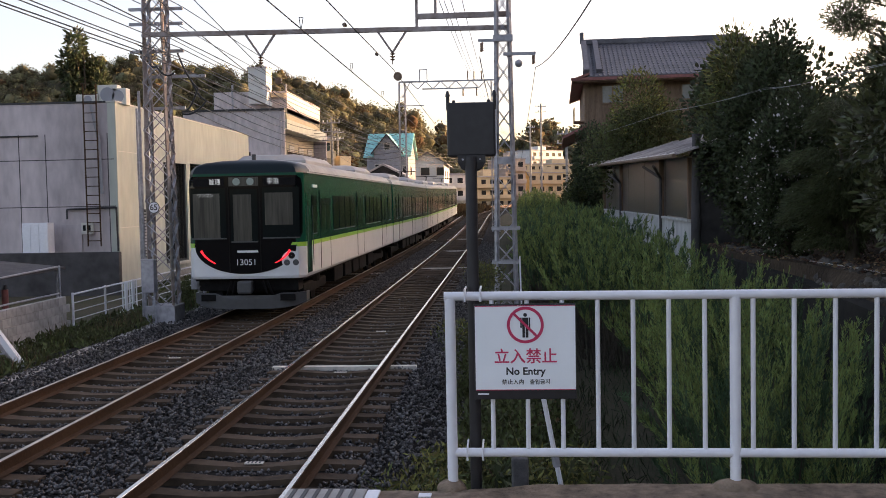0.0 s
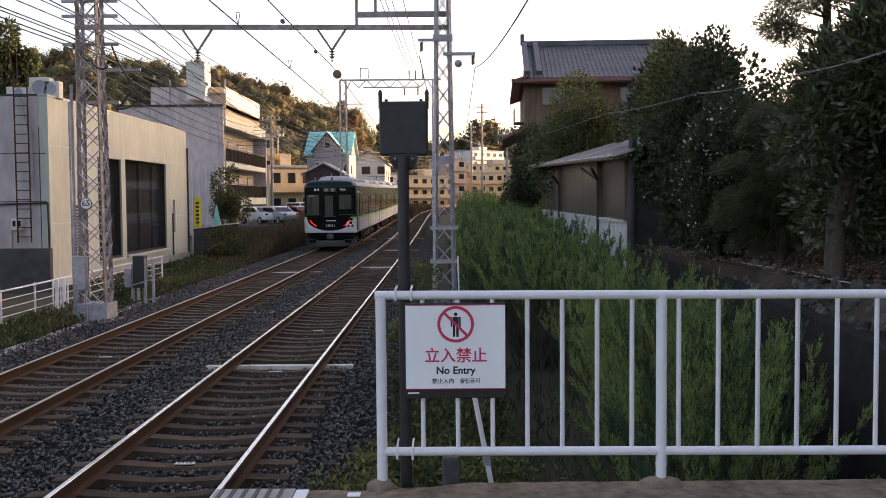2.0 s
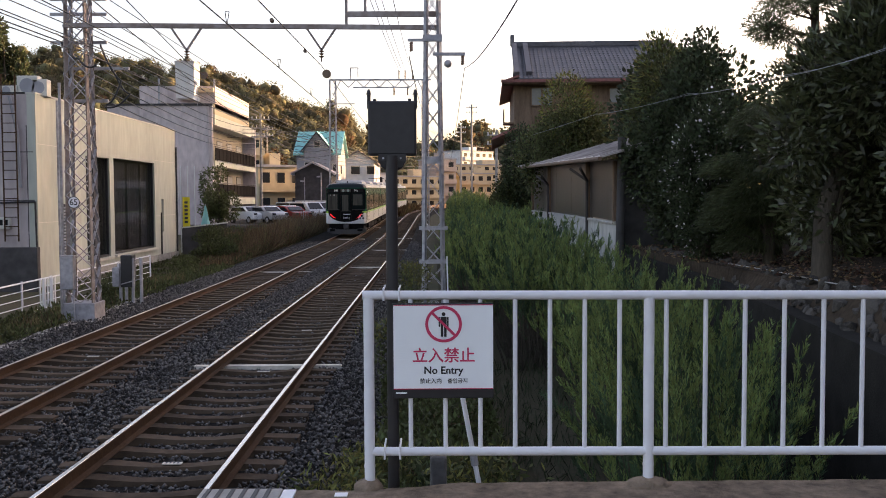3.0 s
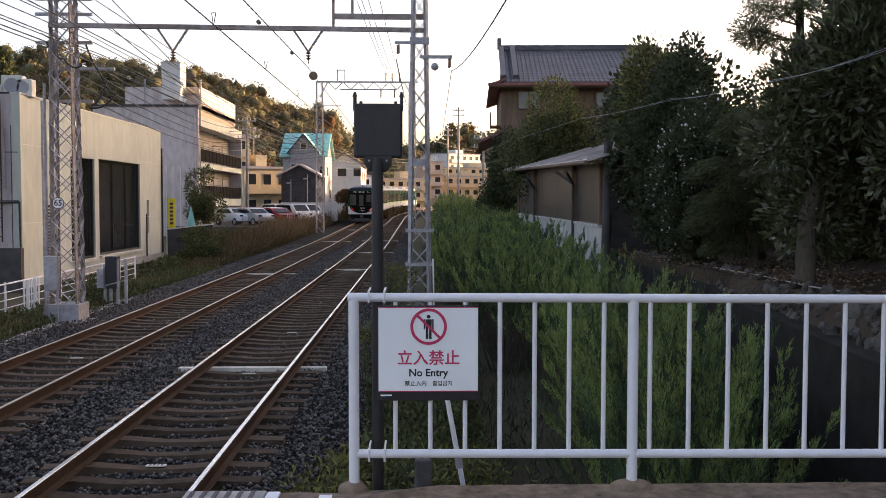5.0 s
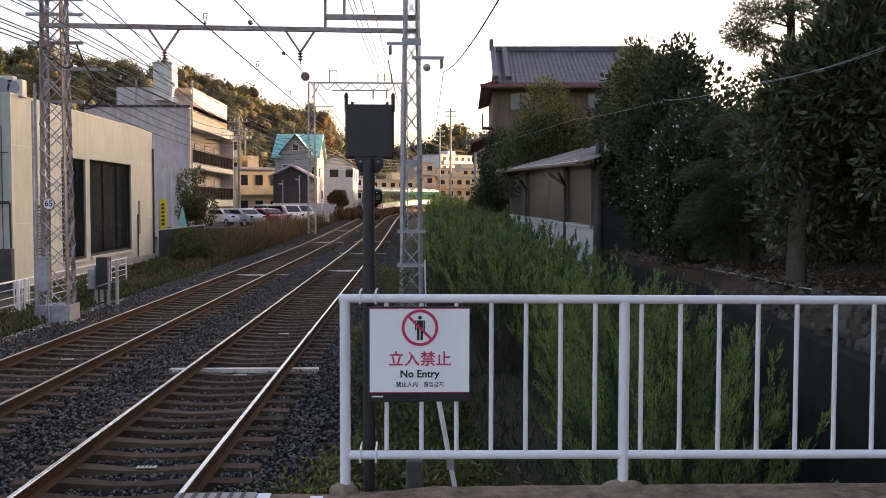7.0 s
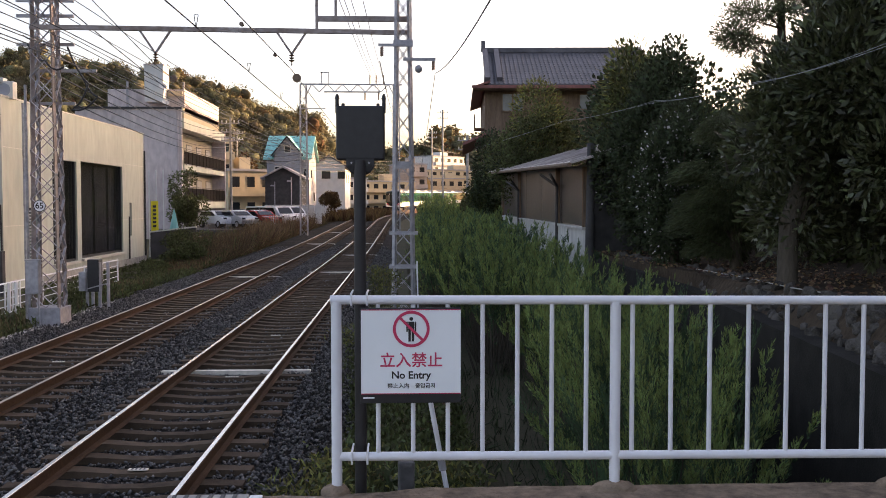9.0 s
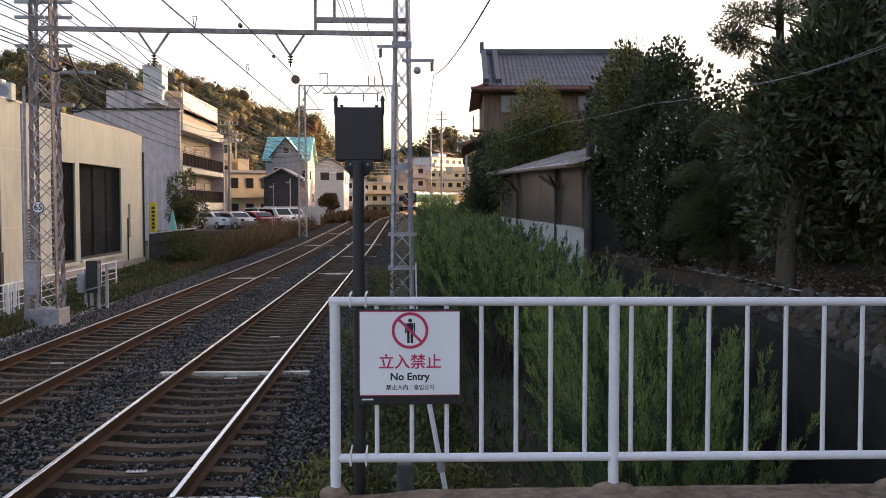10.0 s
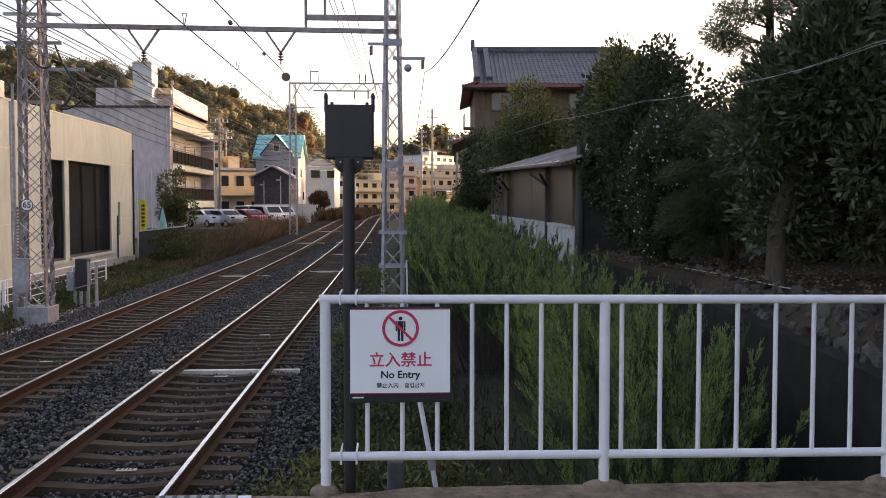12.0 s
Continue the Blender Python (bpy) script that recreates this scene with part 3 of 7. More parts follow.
    # bogies
    for yb in (2.6, CAR - 2.6):
        bg = part("bogie", box(bm_new(), (0, yb, 0.5), (2.1, 2.6, 0.22), bevel=0.03), M_TUNDER, t)
        for sx in (-1, 1):
            part("side_frame", box(bm_new(), (sx * 1.0, yb, 0.5), (0.16, 2.9, 0.26), bevel=0.04), M_TUNDER, bg)
            part("air_spring", rod(bm_new(), (sx * 0.95, yb, 0.6), (sx * 0.95, yb, 0.86), 0.25, 14), M_TUNDER, bg)
        for ya in (-1.05, 1.05):
            bm = rod(bm_new(), (-0.8, yb + ya, 0.42), (-0.68, yb + ya, 0.42), 0.39, 22)
            rod(bm, (0.68, yb + ya, 0.42), (0.8, yb + ya, 0.42), 0.39, 22)
            rod(bm, (-0.7, yb + ya, 0.41), (0.7, yb + ya, 0.41), 0.08, 10)
            part("wheelset", bm, M_TUNDER, bg, smooth=True)
    for i, (y, ln) in enumerate(((5.4, 1.4), (7.1, 1.2), (8.6, 1.1), (10.1, 1.5), (12.0, 1.3))):
        for sx in (-1, 1):
            part("equipment_case", box(bm_new(), (sx * 0.8, y, 0.62), (0.8, ln, 0.46), bevel=0.03), M_TUNDER, t)
    part("underframe", box(bm_new(), (0, CAR / 2, 0.84), (2.5, CAR - 0.5, 0.08)), M_TUNDER, t)
    if not nosed:
        part("gangway", box(bm_new(), (0, -0.18, 2.1), (1.2, 0.36, 2.1)), M_TUNDER, t)
        return t
    part("gangway", box(bm_new(), (0, CAR + 0.15, 2.1), (1.2, 0.3, 2.1)), M_TUNDER, t)
    # end face
    rows = [(0.97 + 0.62 * (1 - math.cos(a)), -1.17 * math.sin(a), 1.17 * math.sin(a)) for a in [0.12 + (math.pi / 2 - 0.12) * i / 9 for i in range(10)]]
    rows += [(1.9, -1.3, 1.3), (2.95, -1.31, 1.31), (3.12, -1.29, 1.29), (3.2, -1.2, 1.2)]
    mask = part("front_mask", front_patch(rows, 0.012), M_TMASK, t, "glossy black front panel")
    for xa, xb, za, zb in ((-1.25, -0.42, 1.80, 2.93), (0.42, 1.25, 1.80, 2.93), (-0.31, 0.31, 1.72, 2.9)):
        w = part("windscreen", front_patch([(za, xa, xb), (zb, xa, xb)], 0.018, n=6), M_TPANE, mask)
        part("cab_blind", front_patch([(za + 0.28 * (xa > 0), xa + 0.06, xb - 0.14), (zb - 0.12, xa + 0.06, xb - 0.14)], 0.019, 0.002, 4), M_TBLIND, w, "pale cab interior behind the glass")
        part("sill", front_patch([(za - 0.03, xa, xb), (za, xa, xb)], 0.022, n=6), M_TGREY, w)
    for x in (-0.36, 0.36):
        part("door_edge", front_patch([(1.0, x - 0.012, x + 0.012), (2.95, x - 0.012, x + 0.012)], 0.024, n=2), M_TUNDER, mask)
    up = Matrix.Rotation(radians(90), 4, "X")
    for xa, xb, body_text, tx in ((-1.18, -0.45, "普通", -0.66), (0.45, 1.18, "宇治", 0.68)):
        dsp = part("destination_display", front_patch([(2.97, xa, xb), (3.16, xa, xb)], 0.02, n=6), M_TUNDER, mask)
        lines_text(body_text, 0.14, M_LAMP, dsp, Matrix.Translation((tx, nose(abs(tx) - 0.22) - 0.026, 3.065)) @ up, label="white lit characters")
    hb = part("headlight_box", front_patch([(2.97, -0.34, 0.34), (3.17, -0.34, 0.34)], 0.02, n=6), M_TBLIND, mask)
    for x in (-0.16, 0.16):
        part("headlight", rod(bm_new(), (x, -0.03, 3.07), (x, 0.0, 3.07), 0.085, 18), M_LENS, hb, "round headlight lens")
    lines_text("ワンマン", 0.095, M_LAMP, mask, Matrix.Translation((-0.88, nose(0.6) - 0.03, 2.76)) @ up, label="white characters")
    lines_text("13051", 0.2, M_TWHITE, mask, Matrix.Translation((0.02, -0.022, 1.235)) @ up, label="white car number")
    part("operator_mark", front_patch([(1.46, -0.18, 0.3), (1.51, -0.18, 0.3)], 0.02, n=6), M_TWHITE, mask, "small white mark")
    for sx in (-1, 1):                        # curved tail lights
        bm = bm_new()
        rings = []
        for i in range(11):
            a = 0.72 + 0.62 * i / 10
            for_r = []
            for rr, o in ((-0.02, 0.02), (0.02, 0.02), (0.02, 0.035), (-0.02, 0.035)):
                x = sx * (1.05 + rr) * math.sin(a)
                z = 0.97 + 0.11 + (0.56 - rr) * (1 - math.cos(a))
                for_r.append((x, nose(x) - o, z))
            rings.append(for_r)
        loft(bm, rings)
        part("tail_light", bm, M_TAIL, mask, "glowing red curved tail light")
    st = bm_new()
    cx, cz = 1.05, 1.27
    rings = [[(cx + r * math.cos(2 * math.pi * i / 24), nose(cx + r * math.cos(2 * math.pi * i / 24)) - 0.018, cz + r * math.sin(2 * math.pi * i / 24)) for i in range(24)] for r in (0.01, 0.1, 0.16, 0.22)]
    loft(st, rings, caps=False)
    st = part("round_sticker", st, M_TWHITE, body, "round white sticker with grey shapes")
    for dx, dz, r in ((0.01, 0.11, 0.075), (-0.1, -0.05, 0.07), (0.1, -0.05, 0.07)):
        bm = bm_new()
        rings = [[(cx + dx + q * math.cos(a), nose(cx + dx + q * math.cos(a)) - 0.022, cz + dz + q * math.sin(a)) for a in [2 * math.pi * i / 14 for i in range(14)]] for q in (0.005, r)]
        loft(bm, rings, caps=False)
        part("sticker_shape", bm, M_TUNDER if dz > 0 else M_TGREY, st)
    # skirt, coupler and hoses
    def skirt_top(x):
        return 0.38 + 0.14 * min(1.0, max(0.0, (abs(x) - 0.45) / 0.3))
    sk = bm_new()
    pl = [(-1.3, 0.75)] + [(-1.3 + 2.6 * i / 16, 0.10 + 0.3 * abs(i / 8 - 1) ** 4) for i in range(17)] + [(1.3, 0.75)]

    def skirt_foot(x):
        return 0.16 + 0.13 * (abs(x) / 1.3) ** 4
    loft(sk, [[(x, y, skirt_foot(x)) for x, y in pl] + [(x * 0.97, y + 0.06, skirt_foot(x)) for x, y in reversed(pl)], [(x, y, skirt_top(x)) for x, y in pl] + [(x * 0.97, y + 0.06, skirt_top(x)) for x, y in reversed(pl)]])
    skirt = part("skirt", sk, M_TGREY, t, "grey snow skirt")
    # dark blocks set on the skirt to stand for its shadowed cutouts
    for x in (-0.92, 0.92):
        part("opening_block", box(bm_new(), (x, 0.165, 0.42), (0.34, 0.09, 0.15)), M_TUNDER, skirt, "dark block standing for an opening in the skirt")
    part("headstock", box(bm_new(), (0, 0.5, 0.72), (2.3, 0.5, 0.3)), M_TUNDER, t)
    cp = part("coupler", box(bm_new(), (0, 0.05, 0.68), (0.24, 0.5, 0.24), bevel=0.03), M_TGREY, t)
    part("coupler_head", box(bm_new(), (0.02, -0.16, 0.68), (0.34, 0.2, 0.3), bevel=0.05), M_TGREY, cp)
    for x in (-0.8, 0.75):
        part("step_box", box(bm_new(), (x, 0.42, 0.62), (0.34, 0.22, 0.44), bevel=0.02), M_TUNDER, t)
    for x in (-0.38, -0.28, 0.36, 0.46):
        part("hose", rod(bm_new(), (x, 0.1, 0.8), (x * 1.25, 0.12, 0.5), 0.025), M_TUNDER, t)
    for x in (-1.0, 1.0):
        part("end_step", box(bm_new(), (x, 0.28, 0.885), (0.5, 0.06, 0.03)), M_TGREY, t)
    part("whistle_dome", rod(bm_new(), (0.05, 0.8, 3.58), (0.05, 0.8, 3.72), 0.05, 12), M_TGREY, t)
    return t


CARS = [build_car(True), build_car(False)]
CARS += [copy_thing(CARS[1], pose(0, 0, 0)) for _ in range(2)]


def motions():
    """The train draws away along the line, each car on its own chord."""
    for i, car in enumerate(CARS):
        rows = []
        for k in range(25):
            t = k * 0.5
            s = 21.75 + 13.5 * t + 0.31 * t * t + i * PITCH
            a, _ = along(s + 2.6, X_LEFT, -0.07)
            b, _ = along(s + CAR - 2.6, X_LEFT, -0.07)
            d = (b - a).normalized()
            rz = math.degrees(math.atan2(-d.x, d.y))
            rows.append((t, Matrix.Translation(a - d * 2.6 - Vector((0, 0, 0.03))) @ pose(0, 0, 0, math.degrees(math.asin(d.z)), 0, rz)))
        walk(car, rows)


# ---- buildings on the town side ----
M_CREAM = mat("cream_render", (0.47, 0.49, 0.425), 0.85, var=0.14, scale=3, coarse=0.35, bump=0.1, stretch=(1, 1, 0.35))
# violet shade and pinkish glow of the hall's end wall sit in this colour
M_GREYWALL = mat("shade_violet_render", (0.50, 0.43, 0.425), 0.85, var=0.26, scale=3, coarse=0.3, bump=0.08, stretch=(1, 1, 0.4))
M_TRIM = mat("pale_window_frame", (0.58, 0.56, 0.50), 0.6, var=0.12, bump=0.05)
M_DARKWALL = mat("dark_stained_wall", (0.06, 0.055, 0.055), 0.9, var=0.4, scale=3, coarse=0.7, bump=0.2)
M_BROWN = mat("brown_boards", (0.17, 0.11, 0.072), 0.8, var=0.4, scale=6, stretch=(8, 8, 0.6), bump=0.2)
M_ROOFTILE = mat("grey_roof_tile", (0.085, 0.08, 0.088), 0.55, var=0.45, scale=7, coarse=1.2, bump=0.2)
M_BLUEROOF = mat("turquoise_roof", (0.2, 0.54, 0.52), 0.5, var=0.15, scale=2, bump=0.05)
M_GREYHOUSE = mat("grey_siding", (0.30, 0.30, 0.32), 0.8, var=0.12, scale=2, bump=0.05)
M_WARMWALL = mat("pale_yellow_wall", (0.46, 0.38, 0.26), 0.85, var=0.1, scale=1.5, bump=0.03)
M_WHITEWALL = mat("white_wall", (0.60, 0.59, 0.57), 0.85, var=0.12, scale=1.5, bump=0.03)
M_ORANGE = mat("ochre_wall", (0.62, 0.36, 0.12), 0.85, var=0.12, scale=1.5, bump=0.03)
M_PINK = mat("pinkish_wall", (0.40, 0.33, 0.29), 0.85, var=0.1, scale=1.5, bump=0.03)
M_REDTIN = mat("red_brown_tin", (0.22, 0.07, 0.06), 0.5, var=0.35, scale=6, bump=0.1)
M_TIN = mat("weathered_tin_roof", (0.44, 0.39, 0.38), 0.32, 0.3, var=0.35, scale=3, coarse=0.6, bump=0.1)
M_SHEETING = mat("brown_translucent_sheeting", (0.055, 0.044, 0.038), 0.35, var=0.25, scale=2, stretch=(1, 4, 0.5), bump=0.05)
M_YELLOW = mat("yellow_banner", (0.75, 0.62, 0.03), 0.7, var=0.1, bump=0.05)
M_PLASTER = mat("old_white_plaster", (0.50, 0.49, 0.46), 0.9, var=0.25, scale=3, coarse=0.6, bump=0.15, stretch=(1, 1, 0.4))
BX, BY0, BY1, BZ0, BZ1 = -14.0, 34.7, 53.4, -0.65, 6.3


def wall_with_holes(bm, fixed, u0, u1, z0, z1, holes, axis, thick):
    """A wall in the plane axis = fixed with real openings (u0, u1, z0, z1), built of the strips between them."""
    us = sorted({u0, u1, *[h[0] for h in holes], *[h[1] for h in holes]})
    for a, b in zip(us, us[1:]):
        zs = [z0]
        for h in sorted(holes, key=lambda h: h[2]):
            if h[0] <= a + 1e-6 and h[1] >= b - 1e-6:
                zs += [h[2], h[3]]
        zs.append(z1)
        for c, d in zip(zs[::2], zs[1::2]):
            if d - c > 1e-4:
                ctr, siz = [0, 0, (c + d) / 2], [thick, thick, d - c]
                k = 1 if axis == 0 else 0
                ctr[axis], ctr[k], siz[k] = fixed, (a + b) / 2, b - a
                box(bm, ctr, siz)
    bmesh.ops.remove_doubles(bm, verts=bm.verts, dist=1e-4)
    return bm


M_HALLGLASS = glass("hall_window_glass", (0.015, 0.016, 0.017), 0.05, 0.4)
M_HALLGLASS.node_tree.nodes["Principled BSDF"].inputs["Alpha"].default_value = 0.45


def build_hall():
    t = thing("hall_building", "low cream-rendered hall with tall dark windows beside the railway", "building")
    wins = [(37.0, 38.0, 0.4, 2.4), (39.6, 42.5, 0.1, 4.35), (43.05, 49.35, 0.15, 4.4), (50.55, 50.95, 0.9, 2.6)]
    part("wall", wall_with_holes(bm_new(), BX - 0.15, BY0, BY1, BZ0, BZ1, wins, 0, 0.3), M_CREAM, t)
    part("end_wall", box(bm_new(), (BX - 10.3, BY0 + 0.15, (BZ0 + BZ1) / 2), (20.0, 0.3, BZ1 - BZ0)), M_GREYWALL, t, "end wall in a shade-violet tint")
    part("back_wall", box(bm_new(), (BX - 20.2, (BY0 + BY1) / 2, (BZ0 + BZ1) / 2), (0.3, BY1 - BY0 - 0.6, BZ1 - BZ0)), M_CREAM, t)
    part("far_wall", box(bm_new(), (BX - 10.3, BY1 - 0.15, (BZ0 + BZ1) / 2), (20.0, 0.3, BZ1 - BZ0)), M_CREAM, t)
    part("roof", box(bm_new(), (BX - 10.3, (BY0 + BY1) / 2, BZ1 - 0.35), (19.6, BY1 - BY0 - 0.62, 0.2)), M_DARKWALL, t)
    part("coping", box(bm_new(), (BX - 0.15, (BY0 + BY1) / 2, BZ1 + 0.03), (0.36, BY1 - BY0 + 0.06, 0.06)), M_TRIM, t)
    part("coping", box(bm_new(), (BX - 10.3, BY0 + 0.15, BZ1 + 0.035), (19.9, 0.36, 0.06)), M_DARKSTEEL, t)
    part("plinth", box(bm_new(), (BX + 0.06, (BY0 + BY1) / 2 + 1, BZ0 + 0.2), (0.12, BY1 - BY0 - 2.2, 0.4)), M_CONC, t)
    for y0, y1, z0, z1 in wins[1:3]:
        w = part("window", box(bm_new(), (BX - 0.2, (y0 + y1) / 2, (z0 + z1) / 2), (0.03, y1 - y0, z1 - z0)), M_HALLGLASS, t, "tall dark window")
        for y in (y0 + 0.05, y1 - 0.05):
            part("frame", box(bm_new(), (BX - 0.12, y, (z0 + z1) / 2), (0.1, 0.1, z1 - z0)), M_DARKSTEEL, w)
        part("frame", box(bm_new(), (BX - 0.12, (y0 + y1) / 2, z0 + 0.05), (0.1, y1 - y0 - 0.2, 0.1)), M_DARKSTEEL, w)
        part("sill", box(bm_new(), (BX + 0.06, (y0 + y1) / 2, z0 - 0.06), (0.14, y1 - y0 + 0.2, 0.1)), M_TRIM, w)
        n = 3 if y1 - y0 < 4 else 6
        for i in range(n):                    # pale curtains hang inside
            bm = bm_new()
            yc = y0 + (y1 - y0) * (i + 0.5) / n
            prof = [(BX - 0.5 + 0.04 * math.sin(j * 1.7), yc - 0.5 * (y1 - y0) / n * (0.9 - 0.5 * (i % 2)) + (y1 - y0) / n * 0.8 * j / 12) for j in range(13)]
            loft(bm, [[(x, y, z) for x, y in prof] + [(x - 0.02, y, z) for x, y in reversed(prof)] for z in (z0 + 0.1, z1 - 0.1)])
            part("curtain", bm, M_GREYHOUSE, w)
    for y0, y1, z0, z1 in (wins[0], wins[3]):
        w = part("louvre", box(bm_new(), (BX - 0.22, (y0 + y1) / 2, (z0 + z1) / 2), (0.02, y1 - y0, z1 - z0)), M_DARKWALL, t)
        k = int((z1 - z0) / 0.12)
        for i in range(k):
            part("slat", box(bm_new(), (BX - 0.12, (y0 + y1) / 2, z0 + 0.06 + i * 0.12), (0.1, y1 - y0 - 0.02, 0.012), Matrix.Rotation(radians(35), 3, "Y")), M_GREYHOUSE, w)
    # joints of the wall panels
    for z in (1.75, 4.55):
        for y0, y1 in ((BY0 + 0.05, 37.0), (49.4, BY1)):
            part("panel_joint", box(bm_new(), (BX + 0.001, (y0 + y1) / 2, z), (0.006, y1 - y0 - 0.1, 0.025)), M_TRIM, t)
    for y in (50.2,):
        part("downpipe", rod(bm_new(), (BX + 0.08, y, BZ0), (BX + 0.08, y, 1.9), 0.04), M_DARKSTEEL, t)
    part("downpipe", rod(bm_new(), (BX + 0.07, BY1 - 0.08, BZ0), (BX + 0.07, BY1 - 0.08, 5.4), 0.05), M_DARKSTEEL, t)
    for z in (2.55, 4.26):                       # day joints on the end wall
        part("panel_joint", box(bm_new(), (BX - 6, BY0 - 0.002, z), (11.8, 0.008, 0.03)), M_DARKWALL, t)
    part("roof_ledge", box(bm_new(), (BX - 7.2, BY0 - 0.03, 5.15), (8.6, 0.06, 0.05)), M_DARKWALL, t)
    for x in (-14.33, -16.65, -17.65):
        part("panel_joint", box(bm_new(), (x, BY0 - 0.002, 3.0), (0.03, 0.008, 4.4)), M_DARKWALL, t)
    bm = bm_new()
    for x0, z0, x1, z1 in ((-15.9, 2.45, -14.05, 2.5), (-14.05, 2.5, -14.03, 0.9), (-15.9, 2.45, -15.9, 2.1)):
        rod(bm, (x0, BY0 - 0.08, z0), (x1, BY0 - 0.08, z1), 0.035)
    part("conduit", bm, M_DARKSTEEL, t)
    bm = rod(bm_new(), (-14.85, BY0 - 0.1, 6.2), (-14.6, BY0 - 0.1, 4.9), 0.06)
    rod(bm, (-14.6, BY0 - 0.1, 4.9), (-14.55, BY0 - 0.1, 3.0), 0.06)
    part("vent_pipe", bm, M_GREYHOUSE, t)
    part("service_door", box(bm_new(), (-15.75, BY0 - 0.04, 1.35), (0.75, 0.06, 1.1), bevel=0.01), M_GREYWALL, t)
    cn = thing("roof_canopy", "dark arched canopy on the flat roof of the hall", "canopy")
    arch = [(-16.6 + 1.7 * math.cos(a), 6.06 + 0.72 * math.sin(a)) for a in [math.pi * i / 14 for i in range(15)]]
    inner = [(-16.6 + 1.64 * math.cos(a), 6.06 + 0.67 * math.sin(a)) for a in [math.pi * i / 14 for i in range(15)]]
    part("sheet", loft(bm_new(), [[(x, y, z) for x, z in arch + inner[::-1]] for y in (40.0, 53.2)]), M_DARKWALL, cn)
    for y in (40.0, 44.4, 48.8, 53.16):
        part("arch_rib", loft(bm_new(), [[(x, y + d, z + 0.03) for x, z in arch + inner[::-1]] for d in (0, 0.05)]), M_DARKSTEEL, cn)
    # ladder
    ld = thing("wall_ladder", "rusty steel ladder fixed to the grey end wall", "ladder", pose(-14.85, BY0 - 0.25, 0))
    for x in (-0.22, 0.26):
        part("stile", rod(bm_new(), (x, 0, 1.1), (x, 0, 6.95), 0.028), M_RUST, ld)
    for i in range(17):
        part("rung", rod(bm_new(), (-0.22, 0, 1.3 + i * 0.33), (0.26, 0, 1.3 + i * 0.33), 0.016, 6), M_RUST, ld)
    for x, w, z in ((-14.15, 0.75, 0.75), (-13.75, 0.62, 0.62), (-14.9, 0.9, 0.42)):
        ac = thing("air_conditioner", "pale outdoor air-conditioning unit on the flat roof", "air conditioner", pose(x - 0.4, BY0 + 0.9, BZ1 - 0.02), group="roof air conditioners")
        part("case", box(bm_new(), (0, 0, z / 2), (w, 0.4, z), bevel=0.02), M_TRIM, ac)
        bm = bm_new()
        bmesh.ops.create_cone(bm, cap_ends=True, segments=20, radius1=z * 0.36, radius2=z * 0.36, depth=0.02, matrix=Matrix.Translation((0, -0.205, z * 0.52)) @ Matrix.Rotation(radians(90), 4, "X"))
        part("fan_grille", bm, M_GREYHOUSE, ac)
    cb = thing("storage_cabinet", "white steel storage cabinet beside the grey end wall", "cabinet", pose(-16.7, BY0 - 0.7, 0.67))
    part("body", box(bm_new(), (0, 0, 0.75), (0.95, 0.5, 1.15), bevel=0.015), M_WHITE, cb)
    for i in range(3):
        part("panel", box(bm_new(), (-0.31 + i * 0.31, -0.26, 0.75), (0.29, 0.02, 1.05), bevel=0.004), M_WHITE, cb)
    part("stand", box(bm_new(), (0, 0, -0.55), (0.9, 0.45, 1.5)), M_DARKSTEEL, cb)
    mb = thing("meter_box", "pale cream meter box with two dark windows on the wall", "meter box", pose(-15.15, BY0 - 0.06, 1.75))
    part("case", box(bm_new(), (0, 0, 0), (0.42, 0.16, 0.42), bevel=0.012), M_TRIM, mb)
    for x in (-0.09, 0.09):
        part("pane", box(bm_new(), (x, -0.085, 0.02), (0.1, 0.02, 0.2)), M_GLASS, mb)


build_hall()


def window_in(bm_parent, at, w, h, normal, frame_m, name="window", glass_m=None):
    """A framed pane on a far wall: normal 'x' or 'y' tells which way it looks."""
    g = glass_m or M_GLASS
    sx = 0.05
    size = (sx, w, h) if normal == "x" else (w, sx, h)
    fs = (0.03, w + 0.16, h + 0.16) if normal == "x" else (w + 0.16, 0.03, h + 0.16)
    p = part(name, box(bm_new(), at, size), g, bm_parent)
    part("frame", box(bm_new(), at, fs), frame_m, p)
    return p


M_BALUSTER = mat("matt_black_panel", (0.015, 0.013, 0.013), 0.95, var=0.3, scale=6, bump=0.05, spec=0.05)
# darker than the other walls: the shade of the recesses is in the colour
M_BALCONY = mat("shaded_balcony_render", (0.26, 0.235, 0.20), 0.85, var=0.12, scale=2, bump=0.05)


